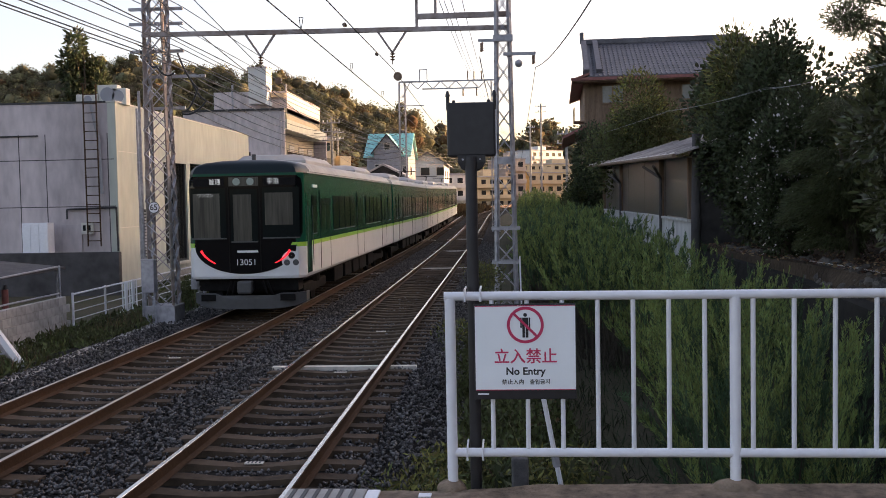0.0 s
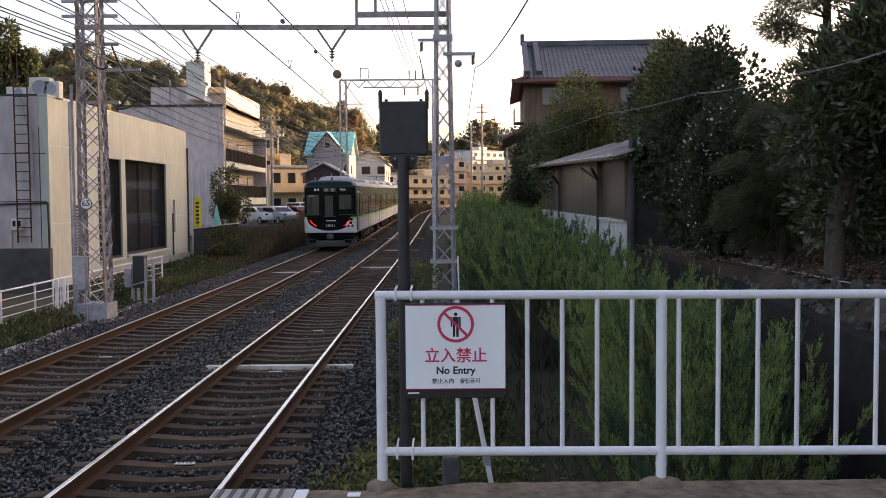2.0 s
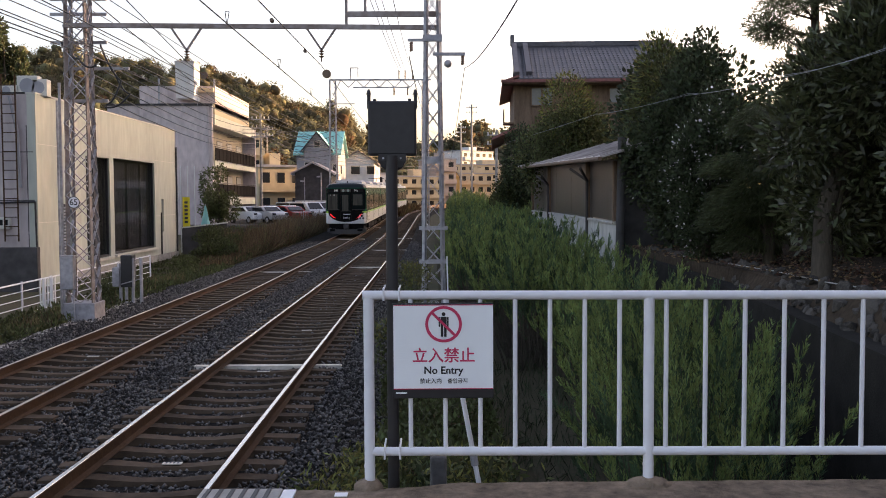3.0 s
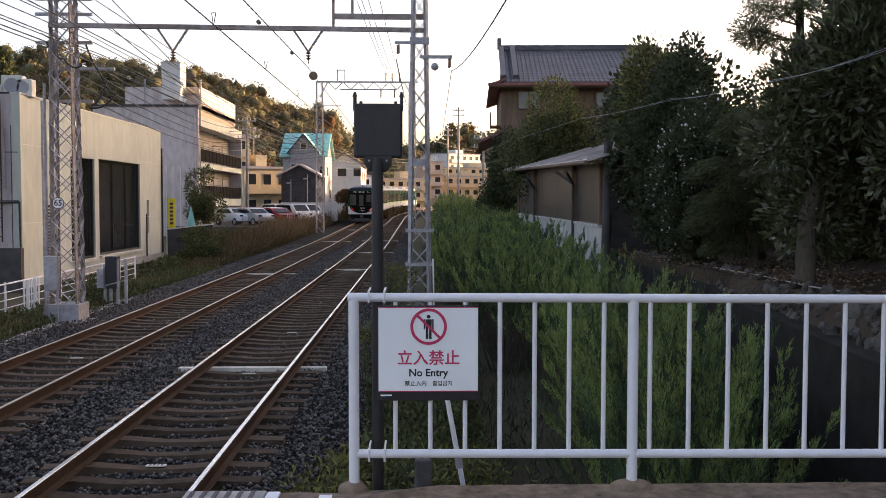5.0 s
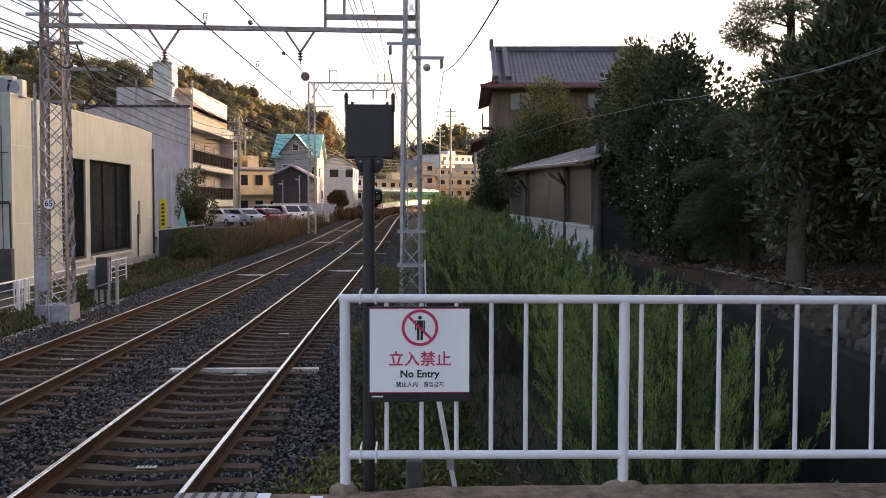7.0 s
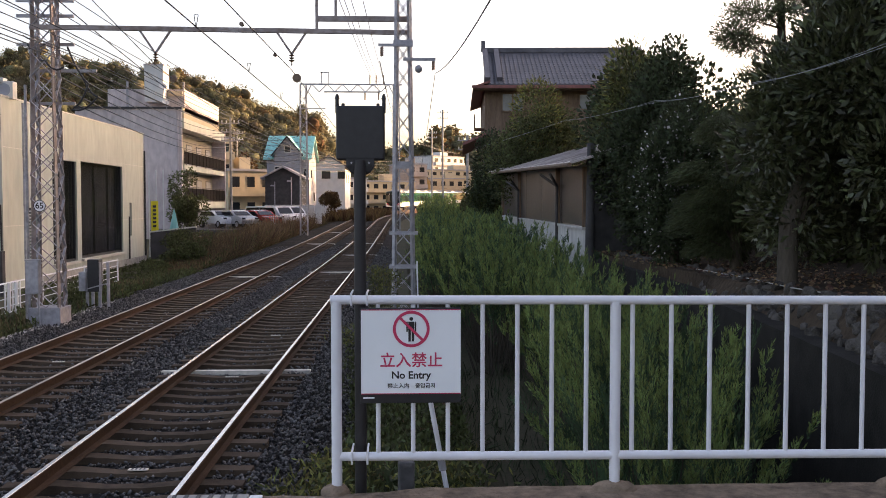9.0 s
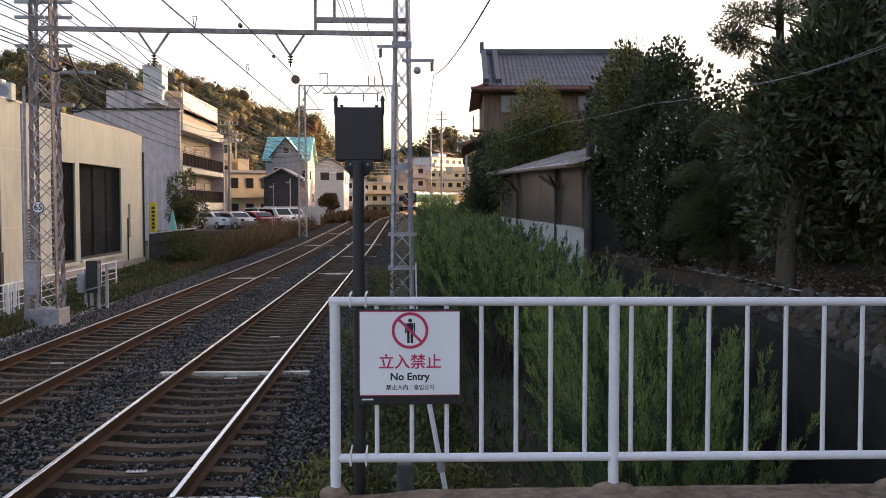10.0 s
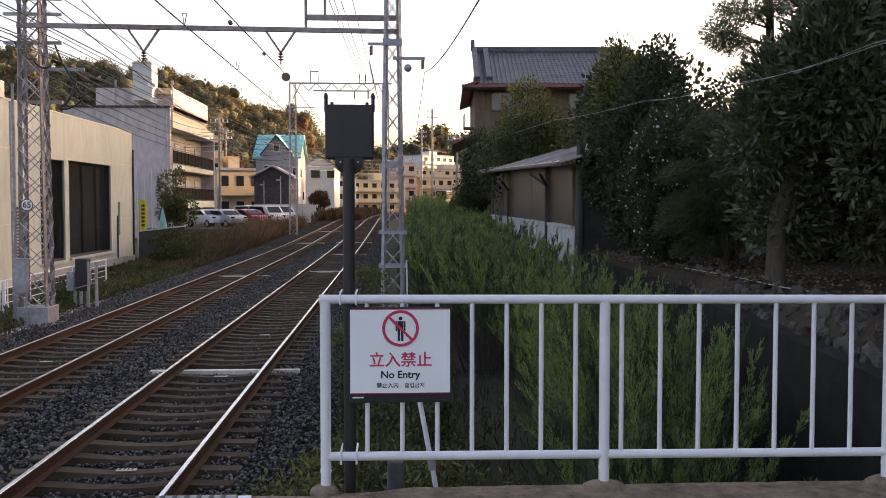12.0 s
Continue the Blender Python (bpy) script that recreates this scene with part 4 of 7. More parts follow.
def build_apartments():
    X, y0, y1 = -17.35, 78.0, 96.0
    t = thing("apartment_building", "grey three-storey apartment block with balconies and a roof tower", "building")
    part("end_wall", box(bm_new(), (-21.6, y0 + 0.15, 4.9), (8.3, 0.3, 10.3)), M_GREYWALL, t, "blank end wall in a shade-violet tint")
    part("roof_edge", box(bm_new(), (-21.6, y0 - 0.02, 10.12), (8.4, 0.2, 0.16)), M_DARKSTEEL, t)
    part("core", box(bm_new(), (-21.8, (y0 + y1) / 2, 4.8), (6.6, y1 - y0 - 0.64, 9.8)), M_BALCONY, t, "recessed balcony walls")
    part("end_fin", box(bm_new(), (-17.9, y1 - 0.15, 4.9), (1.3, 0.3, 9.0)), M_GREYWALL, t)
    part("cornice", box(bm_new(), (-18.3, (y0 + y1) / 2 + 0.16, 8.95), (2.0, y1 - y0 - 0.3, 0.85)), M_CREAM, t)
    for z, hh in ((5.45, 0.42), (2.45, 0.62), (-0.2, 0.5)):
        part("balcony_slab", box(bm_new(), (-18.2, (y0 + y1) / 2 + 0.15, z), (1.75, y1 - y0 - 0.31, hh)), M_CREAM, t)
    for z in (5.66, 2.76):
        rl = part("balustrade", box(bm_new(), (X + 0.05, (y0 + y1) / 2, z + 1.15), (0.07, y1 - y0 - 0.4, 0.06)), M_DARKSTEEL, t)
        for i in range(12):
            a = y0 + 0.25 + (y1 - y0 - 0.5) * i / 12
            part("balustrade_panel", box(bm_new(), (X + 0.04, a + 0.7, z + 0.58), (0.03, 1.34, 0.98)), M_BALUSTER, rl)
    for z in (6.65, 3.7, 0.9):
        for i in range(4):
            y = y0 + 3.2 + i * 4.1
            window_in(t, (-18.47, y, z), 2.0, 1.8, "x", M_DARKSTEEL, glass_m=M_GREYHOUSE)
    # penthouse terraces and tower
    ph = part("penthouse", box(bm_new(), (-20.9, 88.2, 11.0), (6.2, 14.8, 1.8)), M_GREYWALL, t)
    part("terrace_wall", box(bm_new(), (-17.9, 88.0, 9.9), (0.2, 15.0, 1.15)), M_WARMWALL, ph)
    part("terrace_roof", box(bm_new(), (-18.9, 88.0, 11.55), (2.0, 15.0, 0.35)), M_WARMWALL, ph)
    for i in range(5):
        part("terrace_pier", box(bm_new(), (-18.1, 82.0 + i * 3.1, 10.9), (0.25, 0.5, 1.2)), M_WARMWALL, ph)
    tw = part("roof_tower", box(bm_new(), (-19.9, 80.3, 12.2), (1.5, 1.9, 2.9)), M_WHITEWALL, t)
    part("tower_cap", box(bm_new(), (-19.9, 80.3, 13.7), (1.65, 2.05, 0.1)), M_GREYWALL, tw)
    part("downpipe", rod(bm_new(), (-17.75, y0 - 0.05, 0), (-17.75, y0 - 0.05, 10.0), 0.09), M_GREYWALL, t)
    for x, z in ((-18.6, 10.7), (-16.9 - 1.9, 11.9)):
        d = thing("satellite_dish", "round white satellite dish on the apartment roof", "satellite dish", pose(x + 0.1, y0 - 0.35, z), group="satellite dishes")
        bm = bm_new()
        bmesh.ops.create_uvsphere(bm, u_segments=16, v_segments=8, radius=0.42)
        bmesh.ops.delete(bm, geom=[v for v in bm.verts if v.co.z > -0.18], context="VERTS")
        bmesh.ops.solidify(bm, geom=bm.faces[:], thickness=0.02)
        part("dish", bm, M_WHITEWALL, d, smooth=True, m=pose(0, -0.2, 0, 65, 0, 20))
        part("arm", rod(bm_new(), (0, 0, -0.7), (0, -0.1, 0.0), 0.03), M_GALV, d)
    for x, y, h in ((-21.9, 79, 2.4), (-20.9, 82, 2.8), (-17.9, 81, 2.6)):
        ob = rod(bm_new(), (x, y, 9.9), (x, y, 9.9 + h), 0.09, 8)
        tagged(part("roof_pipe", ob, M_GREYHOUSE), "slim upright pipe on the apartment roof", "pipe", group="roof pipes")


build_apartments()


def gable_house(name, label, cat, x0, x1, y0, y1, z0, ze, zr, wall_m, roof_m, ridge="x", over=0.5, wins=(), thick=0.18):
    """A house with a pitched roof; ridge tells along which axis it runs."""
    t = thing(name, label, cat)
    bm = bm_new()
    if ridge == "y":
        xm = (x0 + x1) / 2
        rings = [[(x0, y, z0), (x1, y, z0), (x1, y, ze), (xm, y, zr - 0.05), (x0, y, ze)] for y in (y0, y1)]
    else:
        ym = (y0 + y1) / 2
        rings = [[(x, y0, z0), (x, y1, z0), (x, y1, ze), (x, ym, zr - 0.05), (x, y0, ze)] for x in (x0, x1)]
    loft(bm, rings)
    part("wall", bm, wall_m, t)
    for sgn in (-1, 1):
        bm = bm_new()
        if ridge == "y":
            xm, xe = (x0 + x1) / 2, (x0 if sgn < 0 else x1) + sgn * over
            slope = (zr - ze) / ((x1 - x0) / 2)
            a, b = (xe, zr - abs(xe - xm) * slope), (xm, zr)
            rings = [[(a[0], y, a[1]), (b[0], y, b[1]), (b[0], y, b[1] + thick), (a[0], y, a[1] + thick)] for y in (y0 - over, y1 + over)]
        else:
            ym, ye = (y0 + y1) / 2, (y0 if sgn < 0 else y1) + sgn * over
            slope = (zr - ze) / ((y1 - y0) / 2)
            a, b = (ye, zr - abs(ye - ym) * slope), (ym, zr)
            rings = [[(x, a[0], a[1]), (x, b[0], b[1]), (x, b[0], b[1] + thick), (x, a[0], a[1] + thick)] for x in (x0 - over, x1 + over)]
        loft(bm, rings)
        part("roof", bm, roof_m, t)
    for at, w, h, nrm in wins:
        window_in(t, at, w, h, nrm, M_TRIM)
    return t


def build_town():
    # house with the turquoise roof: a long ridge and a front gable
    t = gable_house("house", "grey house with a turquoise metal roof and front gable", "house", -15.2, -10.5, 110, 119, 0.4, 7.7, 10.3, M_GREYHOUSE, M_BLUEROOF, "x", 0.35,
                    [((-13.6, 109.2, 6.3), 1.1, 0.75, "y"), ((-10.85, 109.98, 6.1), 0.5, 0.8, "y"), ((-10.48, 113, 6.0), 1.2, 1.0, "x"), ((-10.48, 116, 3.4), 1.2, 1.0, "x")])
    bm = bm_new()
    loft(bm, [[(-14.3, y, 0.4), (-11.3, y, 0.4), (-11.3, y, 8.2), (-12.8, y, 10.0), (-14.3, y, 8.2)] for y in (109.3, 113)])
    part("front_gable", bm, M_GREYHOUSE, t)
    for xa, za, xb, zb in ((-14.6, 7.85, -12.8, 10.02), (-12.8, 10.02, -11.0, 7.85)):
        g = part("gable_roof", loft(bm_new(), [[(xa, y, za), (xb, y, zb), (xb, y, zb + 0.16), (xa, y, za + 0.16)] for y in (108.9, 113.5)]), M_BLUEROOF, t)
        part("barge_board", loft(bm_new(), [[(xa, y, za - 0.12), (xb, y, zb - 0.12), (xb, y, zb + 0.1), (xa, y, za + 0.1)] for y in (108.8, 108.88)]), M_DARKSTEEL, g)
    window_in(t, (-12.8, 109.28, 8.7), 0.6, 0.7, "y", M_TRIM)
    for i in range(11):
        part("roof_seam", loft(bm_new(), [[(-15.4 + i * 0.48, 109.6, 7.72), (-15.36 + i * 0.48, 109.6, 7.72), (-15.36 + i * 0.48, 114.5, 10.53), (-15.4 + i * 0.48, 114.5, 10.53)], [(-15.4 + i * 0.48, 109.6, 7.78), (-15.36 + i * 0.48, 109.6, 7.78), (-15.36 + i * 0.48, 114.5, 10.58), (-15.4 + i * 0.48, 114.5, 10.58)]]), M_BLUEROOF, t)
    gable_house("shed", "dark brown gabled shed with a grey roof by the car park", "shed", -14.0, -10.35, 100, 106, 0.5, 5.3, 6.25, M_DARKWALL, M_TIN, "y", 0.45)
    # lit blocks further off
    def block(name, label, cx, cy, w, d, z1, wall, floors, cols, turn=0.0, roof=M_GREYHOUSE, z0=0.3):
        """A block of flats with rows of windows and floor bands, turned by some degrees."""
        t = thing(name, label, "building", pose(cx, cy, 0, 0, 0, turn), group="far buildings")
        part("wall", box(bm_new(), (0, 0, (z0 + z1) / 2), (w, d, z1 - z0)), wall, t)
        part("roof", box(bm_new(), (0, 0, z1 + 0.15), (w + 0.4, d + 0.4, 0.3)), roof, t)
        part("stair_house", box(bm_new(), (w * 0.2, d * 0.1, z1 + 1.1), (w * 0.25, d * 0.3, 1.6)), wall, t)
        fh = (z1 - z0) / floors
        for f in range(floors):
            z = z0 + fh * (f + 0.58)
            for c in range(cols):
                window_in(t, (-w / 2 + w * (c + 0.5) / cols, -d / 2 - 0.01, z), w / cols * 0.5, fh * 0.42, "y", wall)
            k = max(2, int(d / 3.5))
            for c in range(k):
                window_in(t, (w / 2 + 0.01, -d / 2 + d * (c + 0.5) / k, z), d / k * 0.5, fh * 0.42, "x", wall)
            part("balcony", box(bm_new(), (0, -d / 2 - 0.45, z0 + fh * (f + 0.2)), (w * 0.94, 0.9, fh * 0.36)), wall, t)
        return t
    block("apartment_house", "pale yellow sunlit apartment house", -25.6, 126, 4.6, 10, 10.6, M_WARMWALL, 4, 2, 30)
    block("shop_building", "pale yellow two-storey building with an arched porch", -21.0, 123, 6.0, 9, 6.5, M_WARMWALL, 2, 3, 35)
    gable_house("house", "white house with a low tiled roof beside the line", "house", -12.5, -8.0, 136, 150, 0.6, 7.8, 9.2, M_WHITEWALL, M_ROOFTILE, "y", 0.5, [((-10.6, 135.9, 6.6), 1.2, 1.1, "y"), ((-8.5, 135.9, 6.6), 1.0, 1.1, "y"), ((-7.98, 140, 6.2), 1.4, 1.2, "x"), ((-7.98, 145, 6.2), 1.4, 1.2, "x")])
    block("apartment_house", "cream sunlit apartment house with balconies beyond the bend", -5.1, 215, 13.0, 9, 7.3, M_WARMWALL, 3, 6, 30)
    block("apartment_house", "cream sunlit apartment house with balconies beyond the bend", -10.5, 163, 6.0, 8, 6.6, M_WHITEWALL, 3, 3, 30)
    block("office_block", "tall pinkish block beyond the bend", 1.3, 234, 5.2, 10, 11.8, M_PINK, 4, 2, 25)
    block("apartment_house", "long pale apartment block far beyond the bend", 14.0, 305, 24.0, 14, 12.8, M_WARMWALL, 5, 9, 25)
    block("apartment_house", "pale stepped apartment block far beyond the bend", 12.0, 345, 16.0, 12, 19.0, M_WHITEWALL, 6, 5, 45)
    block("apartment_house", "pale low block with balconies near the bend", 11.0, 272, 10.0, 8, 9.4, M_WARMWALL, 3, 4, 20)
    gable_house("house", "ochre house catching the low sun by the bend", "house", 4.2, 7.2, 252, 261, 1.0, 8.2, 10.4, M_ORANGE, M_ROOFTILE, "y", 0.4, [((5.7, 251.95, 6.6), 1.2, 1.3, "y")])
    for x0, x1, y, z, w in ((-34, -27, 150, 10, M_WHITEWALL), (-20, -14, 172, 9, M_WHITEWALL), (22, 30, 232, 9, M_WARMWALL), (24, 32, 212, 8, M_PINK), (-24, -16, 205, 12, M_WHITEWALL)):
        gable_house("house", "pale two-storey house with a grey tiled roof", "house", x0, x1, y, y + 9, 0.5, z - 2, z, w, M_ROOFTILE, "x", 0.5, [((x0 + 2, y - 0.02, z - 4), 1.2, 1.1, "y"), ((x0 + 5, y - 0.02, z - 4), 1.2, 1.1, "y")])


build_town()


# ---- the old house and shed on the garden side ----
def build_old_house():
    t = thing("old_house", "old two-storey wooden house with a grey tiled roof", "house")
    x0, x1, y0, y1 = 4.6, 13.2, 55.0, 66.0
    part("wall", box(bm_new(), ((x0 + x1) / 2, (y0 + y1) / 2, 5.0), (x1 - x0, y1 - y0, 8.6)), M_BROWN, t, "dark brown board walls")
    # main roof: hipped below, gabled above
    bm = bm_new()
    zr, ze = 11.0, 9.15
    loft(bm, [[(x, y0 - 1.1, ze), (x, (y0 + y1) / 2, zr + 0.9), (x, y1 + 1.1, ze), (x, y1 + 1.1, ze - 0.12), (x, (y0 + y1) / 2, zr + 0.75), (x, y0 - 1.1, ze - 0.12)] for x in (4.75, 14.2)])
    roof = part("roof", bm, M_ROOFTILE, t, "grey tiled roof")
    slope_len = (y1 - y0) / 2 + 1.1
    n = 36
    vs, fs = [], []
    for i in range(n):                         # raised rolls of the roof tiles
        x = 4.85 + 9.3 * i / n
        for k in range(14):
            f0, f1 = k / 14, (k + 1) / 14
            ya, yb = y0 - 1.1 + slope_len * f0, y0 - 1.1 + slope_len * f1
            za, zb = ze + (zr + 0.9 - ze) * f0 + 0.07, ze + (zr + 0.9 - ze) * f1 + 0.035
            o = len(vs)
            vs += [(x - 0.07, ya, za - 0.06), (x, ya, za), (x + 0.07, ya, za - 0.06), (x - 0.07, yb, zb - 0.06), (x, yb, zb), (x + 0.07, yb, zb - 0.06)]
            fs += [(o, o + 1, o + 4, o + 3), (o + 1, o + 2, o + 5, o + 4), (o, o + 2, o + 1)]
    tagged(raw("tile_roll", vs, fs, M_ROOFTILE, roof), kind="stuff")
    part("ridge", box(bm_new(), (9.5, (y0 + y1) / 2, zr + 1.0), (9.6, 0.4, 0.34), bevel=0.05), M_ROOFTILE, roof)
    for x in (4.72, 5.4, 13.55, 14.2):
        part("gable_ridge", bar(bm_new(), (x, y0 - 0.6, ze + 0.3), (x, (y0 + y1) / 2, zr + 1.05), 0.3, 0.28), M_ROOFTILE, roof)
    part("ridge_end_tile", box(bm_new(), (4.62, (y0 + y1) / 2 - 0.1, zr + 1.25), (0.25, 0.3, 0.7), bevel=0.06), M_ROOFTILE, roof)
    bm = bm_new()                              # side pent with red tin edge
    loft(bm, [[(3.9, y, ze - 0.12), (4.85, y, ze + 0.2), (4.85, y, ze + 0.08), (3.9, y, ze - 0.24)] for y in (y0 - 1.2, y1 + 1)])
    part("side_eave", bm, M_REDTIN, t)
    part("eave_board", box(bm_new(), (9.05, y0 - 1.12, ze - 0.14), (10.4, 0.08, 0.16)), M_REDTIN, t, "red-brown eave board")
    part("soffit", box(bm_new(), (9.05, y0 - 0.55, ze - 0.25), (10.2, 1.0, 0.06)), M_BROWN, t)
    for xa, xb, za, zb in ((5.55, 6.75, 7.75, 8.75), (9.9, 11.3, 7.85, 8.7)):
        w = part("window", box(bm_new(), ((xa + xb) / 2, y0 - 0.02, (za + zb) / 2), (xb - xa, 0.06, zb - za)), M_GLASS_PALE, t)
        for x in (xa, (xa + xb) / 2, xb):
            part("frame", box(bm_new(), (x, y0 - 0.06, (za + zb) / 2), (0.08, 0.08, zb - za + 0.1)), M_BROWN, w)
        for z in (za, zb):
            part("frame", box(bm_new(), ((xa + xb) / 2, y0 - 0.06, z), (xb - xa + 0.1, 0.08, 0.07)), M_BROWN, w)
    for i in range(20):
        part("board_batten", box(bm_new(), (4.75 + i * 0.42, y0 - 0.02, 7.3), (0.05, 0.05, 3.4)), M_BROWN, t)
    bm = bm_new()
    loft(bm, [[(3.35, y, 5.95), (4.7, y, 6.55), (4.7, y, 6.4), (3.35, y, 5.8)] for y in (y0 - 0.8, y1)])
    part("lower_eave", bm, M_REDTIN, t)
    bl = part("balcony", box(bm_new(), (4.3, y0 + 1.5, 6.85), (0.6, 1.5, 0.08)), M_BROWN, t, "small wooden balcony")
    for z in (7.1, 7.35, 7.6):
        part("balcony_rail", box(bm_new(), (4.03, y0 + 1.5, z), (0.05, 1.5, 0.05)), M_BROWN, bl)
    for y in (y0 + 0.8, y0 + 1.5, y0 + 2.2):
        part("balcony_post", box(bm_new(), (4.03, y, 7.25), (0.06, 0.06, 0.8)), M_BROWN, bl)
    t.matrix_basis = Matrix.Translation((4.75, 53.9, 0)) @ Matrix.Rotation(radians(-3.3), 4, "Z") @ Matrix.Translation((-4.75, -53.9, 0))


build_old_house()


def build_garden_shed():
    t = thing("garden_shed", "lean-to shed with brown sheeting over a white plastered base", "shed")
    ya, yb, x = 26.4, 48.4, 5.0
    za, zb = 1.83, 1.9
    def strip(x0, x1, la, ha, lb, hb, y0=ya, y1=yb):
        return loft(bm_new(), [[(x0, y0, la), (x1, y0, la), (x1, y0, ha), (x0, y0, ha)], [(x0, y1, lb), (x1, y1, lb), (x1, y1, hb), (x0, y1, hb)]])
    part("base_wall", strip(x, x + 0.2, -1.2, za, -1.2, zb), M_PLASTER, t, "white plastered base wall")
    part("sill", strip(x - 0.07, x + 0.25, za, za + 0.07, zb, zb + 0.07), M_PLASTER, t)
    n = 5
    for i in range(n):
        f0, f1 = i / n, (i + 1) / n
        y0, y1 = ya + (yb - ya) * f0, ya + (yb - ya) * f1
        part("sheeting", strip(x + 0.06, x + 0.1, za + 0.07, 3.6 + 0.42 * f0, zb + 0.05, 3.6 + 0.42 * f1, y0 + 0.02, y1 - 0.02), M_SHEETING, t, "brown sheeting panel")
    for y, h in ((ya + 0.1, 3.55), (31.2, 3.7), (41.5, 3.9), (yb - 0.1, 4.0)):
        part("post", box(bm_new(), (x, y, (za + h) / 2), (0.14, 0.14, h - za)), M_BROWN, t)
    for y in (30.9, 41.2):
        dp = part("downpipe", rod(bm_new(), (x - 0.08, y, -0.6), (x - 0.08, y, 3.1), 0.045), M_DARKWALL, t)
        part("pipe_elbow", rod(bm_new(), (x - 0.08, y, 3.1), (x - 0.45, y - 1.0, 3.45), 0.045), M_DARKWALL, dp)
        part("pipe_elbow", rod(bm_new(), (x - 0.08, y, 3.1), (x - 0.4, y + 1.4, 3.5), 0.045), M_DARKWALL, dp)
    y0, y1, e0, e1 = ya - 1.0, yb + 1.6, 3.58, 4.12
    part("roof", loft(bm_new(), [[(4.4, y0, e0), (7.8, y0, e0 + 0.95), (7.8, y0, e0 + 1.0), (4.4, y0, e0 + 0.05)], [(4.4, y1, e1), (7.8, y1, e1 + 0.95), (7.8, y1, e1 + 1.0), (4.4, y1, e1 + 0.05)]]), M_TIN, t, "weathered tin roof")
    part("gutter", rod(bm_new(), (4.38, y0, e0 - 0.02), (4.38, y1, e1 - 0.02), 0.06), M_BROWN, t)
    for i in range(22):
        y = y0 + 0.2 + (y1 - y0 - 0.4) * i / 21
        e = e0 + (e1 - e0) * (y - y0) / (y1 - y0)
        part("roof_seam", bar(bm_new(), (4.42, y, e + 0.065), (7.78, y, e + 1.015), 0.05, 0.03), M_TIN, t)
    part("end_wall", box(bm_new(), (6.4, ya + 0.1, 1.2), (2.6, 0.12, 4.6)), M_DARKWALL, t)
    pl = thing("utility_pole", "dark weathered wooden pole at the shed corner", "pole", pose(5.02, 26.0, -0.6))
    part("shaft", rod(bm_new(), (0, 0, 0), (0.05, 0, 4.75), 0.14, 12, 0.11), M_DARKWALL, pl, smooth=True)
    part("fitting", box(bm_new(), (0.16, -0.1, 4.35), (0.14, 0.12, 0.14), bevel=0.02), M_WHITEWALL, pl)


build_garden_shed()


# ---- foliage ----
M_BARK = mat("bark", (0.07, 0.055, 0.04), 0.95, var=0.4, scale=12, stretch=(3, 3, 0.6), bump=0.5)
M_LEAF_DARK = leafy("dark_evergreen_leaf", (0.05, 0.066, 0.032), 0.55, 0.25)
M_LEAF_MID = leafy("evergreen_leaf", (0.083, 0.098, 0.038), 0.5, 0.3)
M_LEAF_BIG = leafy("leathery_leaf", (0.068, 0.078, 0.034), 0.6, 0.25, 0.42, 0.5)
M_LEAF_CEDAR = leafy("soft_needle", (0.075, 0.092, 0.042), 0.4, 0.3)
M_LEAF_HILL = leafy("woodland_leaf", (0.118, 0.112, 0.064), 0.35, 0.15, 0.95, 0.05)
M_LEAF_RUST = leafy("autumn_leaf", (0.105, 0.074, 0.036), 0.4, 0.2, 0.9, 0.05)
M_LEAF_TIP = leafy("young_yellow_leaf", (0.17, 0.17, 0.05), 0.4, 0.35)
M_PLUME = leafy("feathery_green_spray", (0.066, 0.116, 0.058), 0.3, 0.3, patch=0.65, grain=3.5)
M_PLUME_TIP = leafy("pale_green_tip", (0.19, 0.26, 0.085), 0.3, 0.35, patch=0.45, grain=3.5)
M_WEED = leafy("weed_green", (0.068, 0.082, 0.03), 0.55, 0.25)
M_DRYGRASS = leafy("dry_grass", (0.135, 0.095, 0.052), 0.5, 0.25)
M_PETAL = leafy("white_petal", (0.75, 0.70, 0.72), 0.15, 0.3)
M_LITTER = leafy("leaf_litter", (0.14, 0.09, 0.05), 0.6, 0.1)


def leaves(rng, pts, dirs, length, width, jitter=0.4):
    """Diamond-shaped leaves at pts that point along dirs; arrays in, vertices and faces out."""
    n = len(pts)
    d = dirs + rng.normal(0, jitter, (n, 3))
    d /= np.linalg.norm(d, axis=1, keepdims=True) + 1e-9
    side = np.cross(d, rng.normal(0, 1, (n, 3)))
    side /= np.linalg.norm(side, axis=1, keepdims=True) + 1e-9
    ln = (length * rng.uniform(0.6, 1.3, n))[:, None]
    wd = (width * rng.uniform(0.7, 1.3, n))[:, None]
    v = np.stack([pts, pts + d * ln * 0.5 + side * wd / 2, pts + d * ln, pts + d * ln * 0.5 - side * wd / 2], 1).reshape(-1, 3)
    f = np.arange(4 * n).reshape(-1, 4)
    return v, f


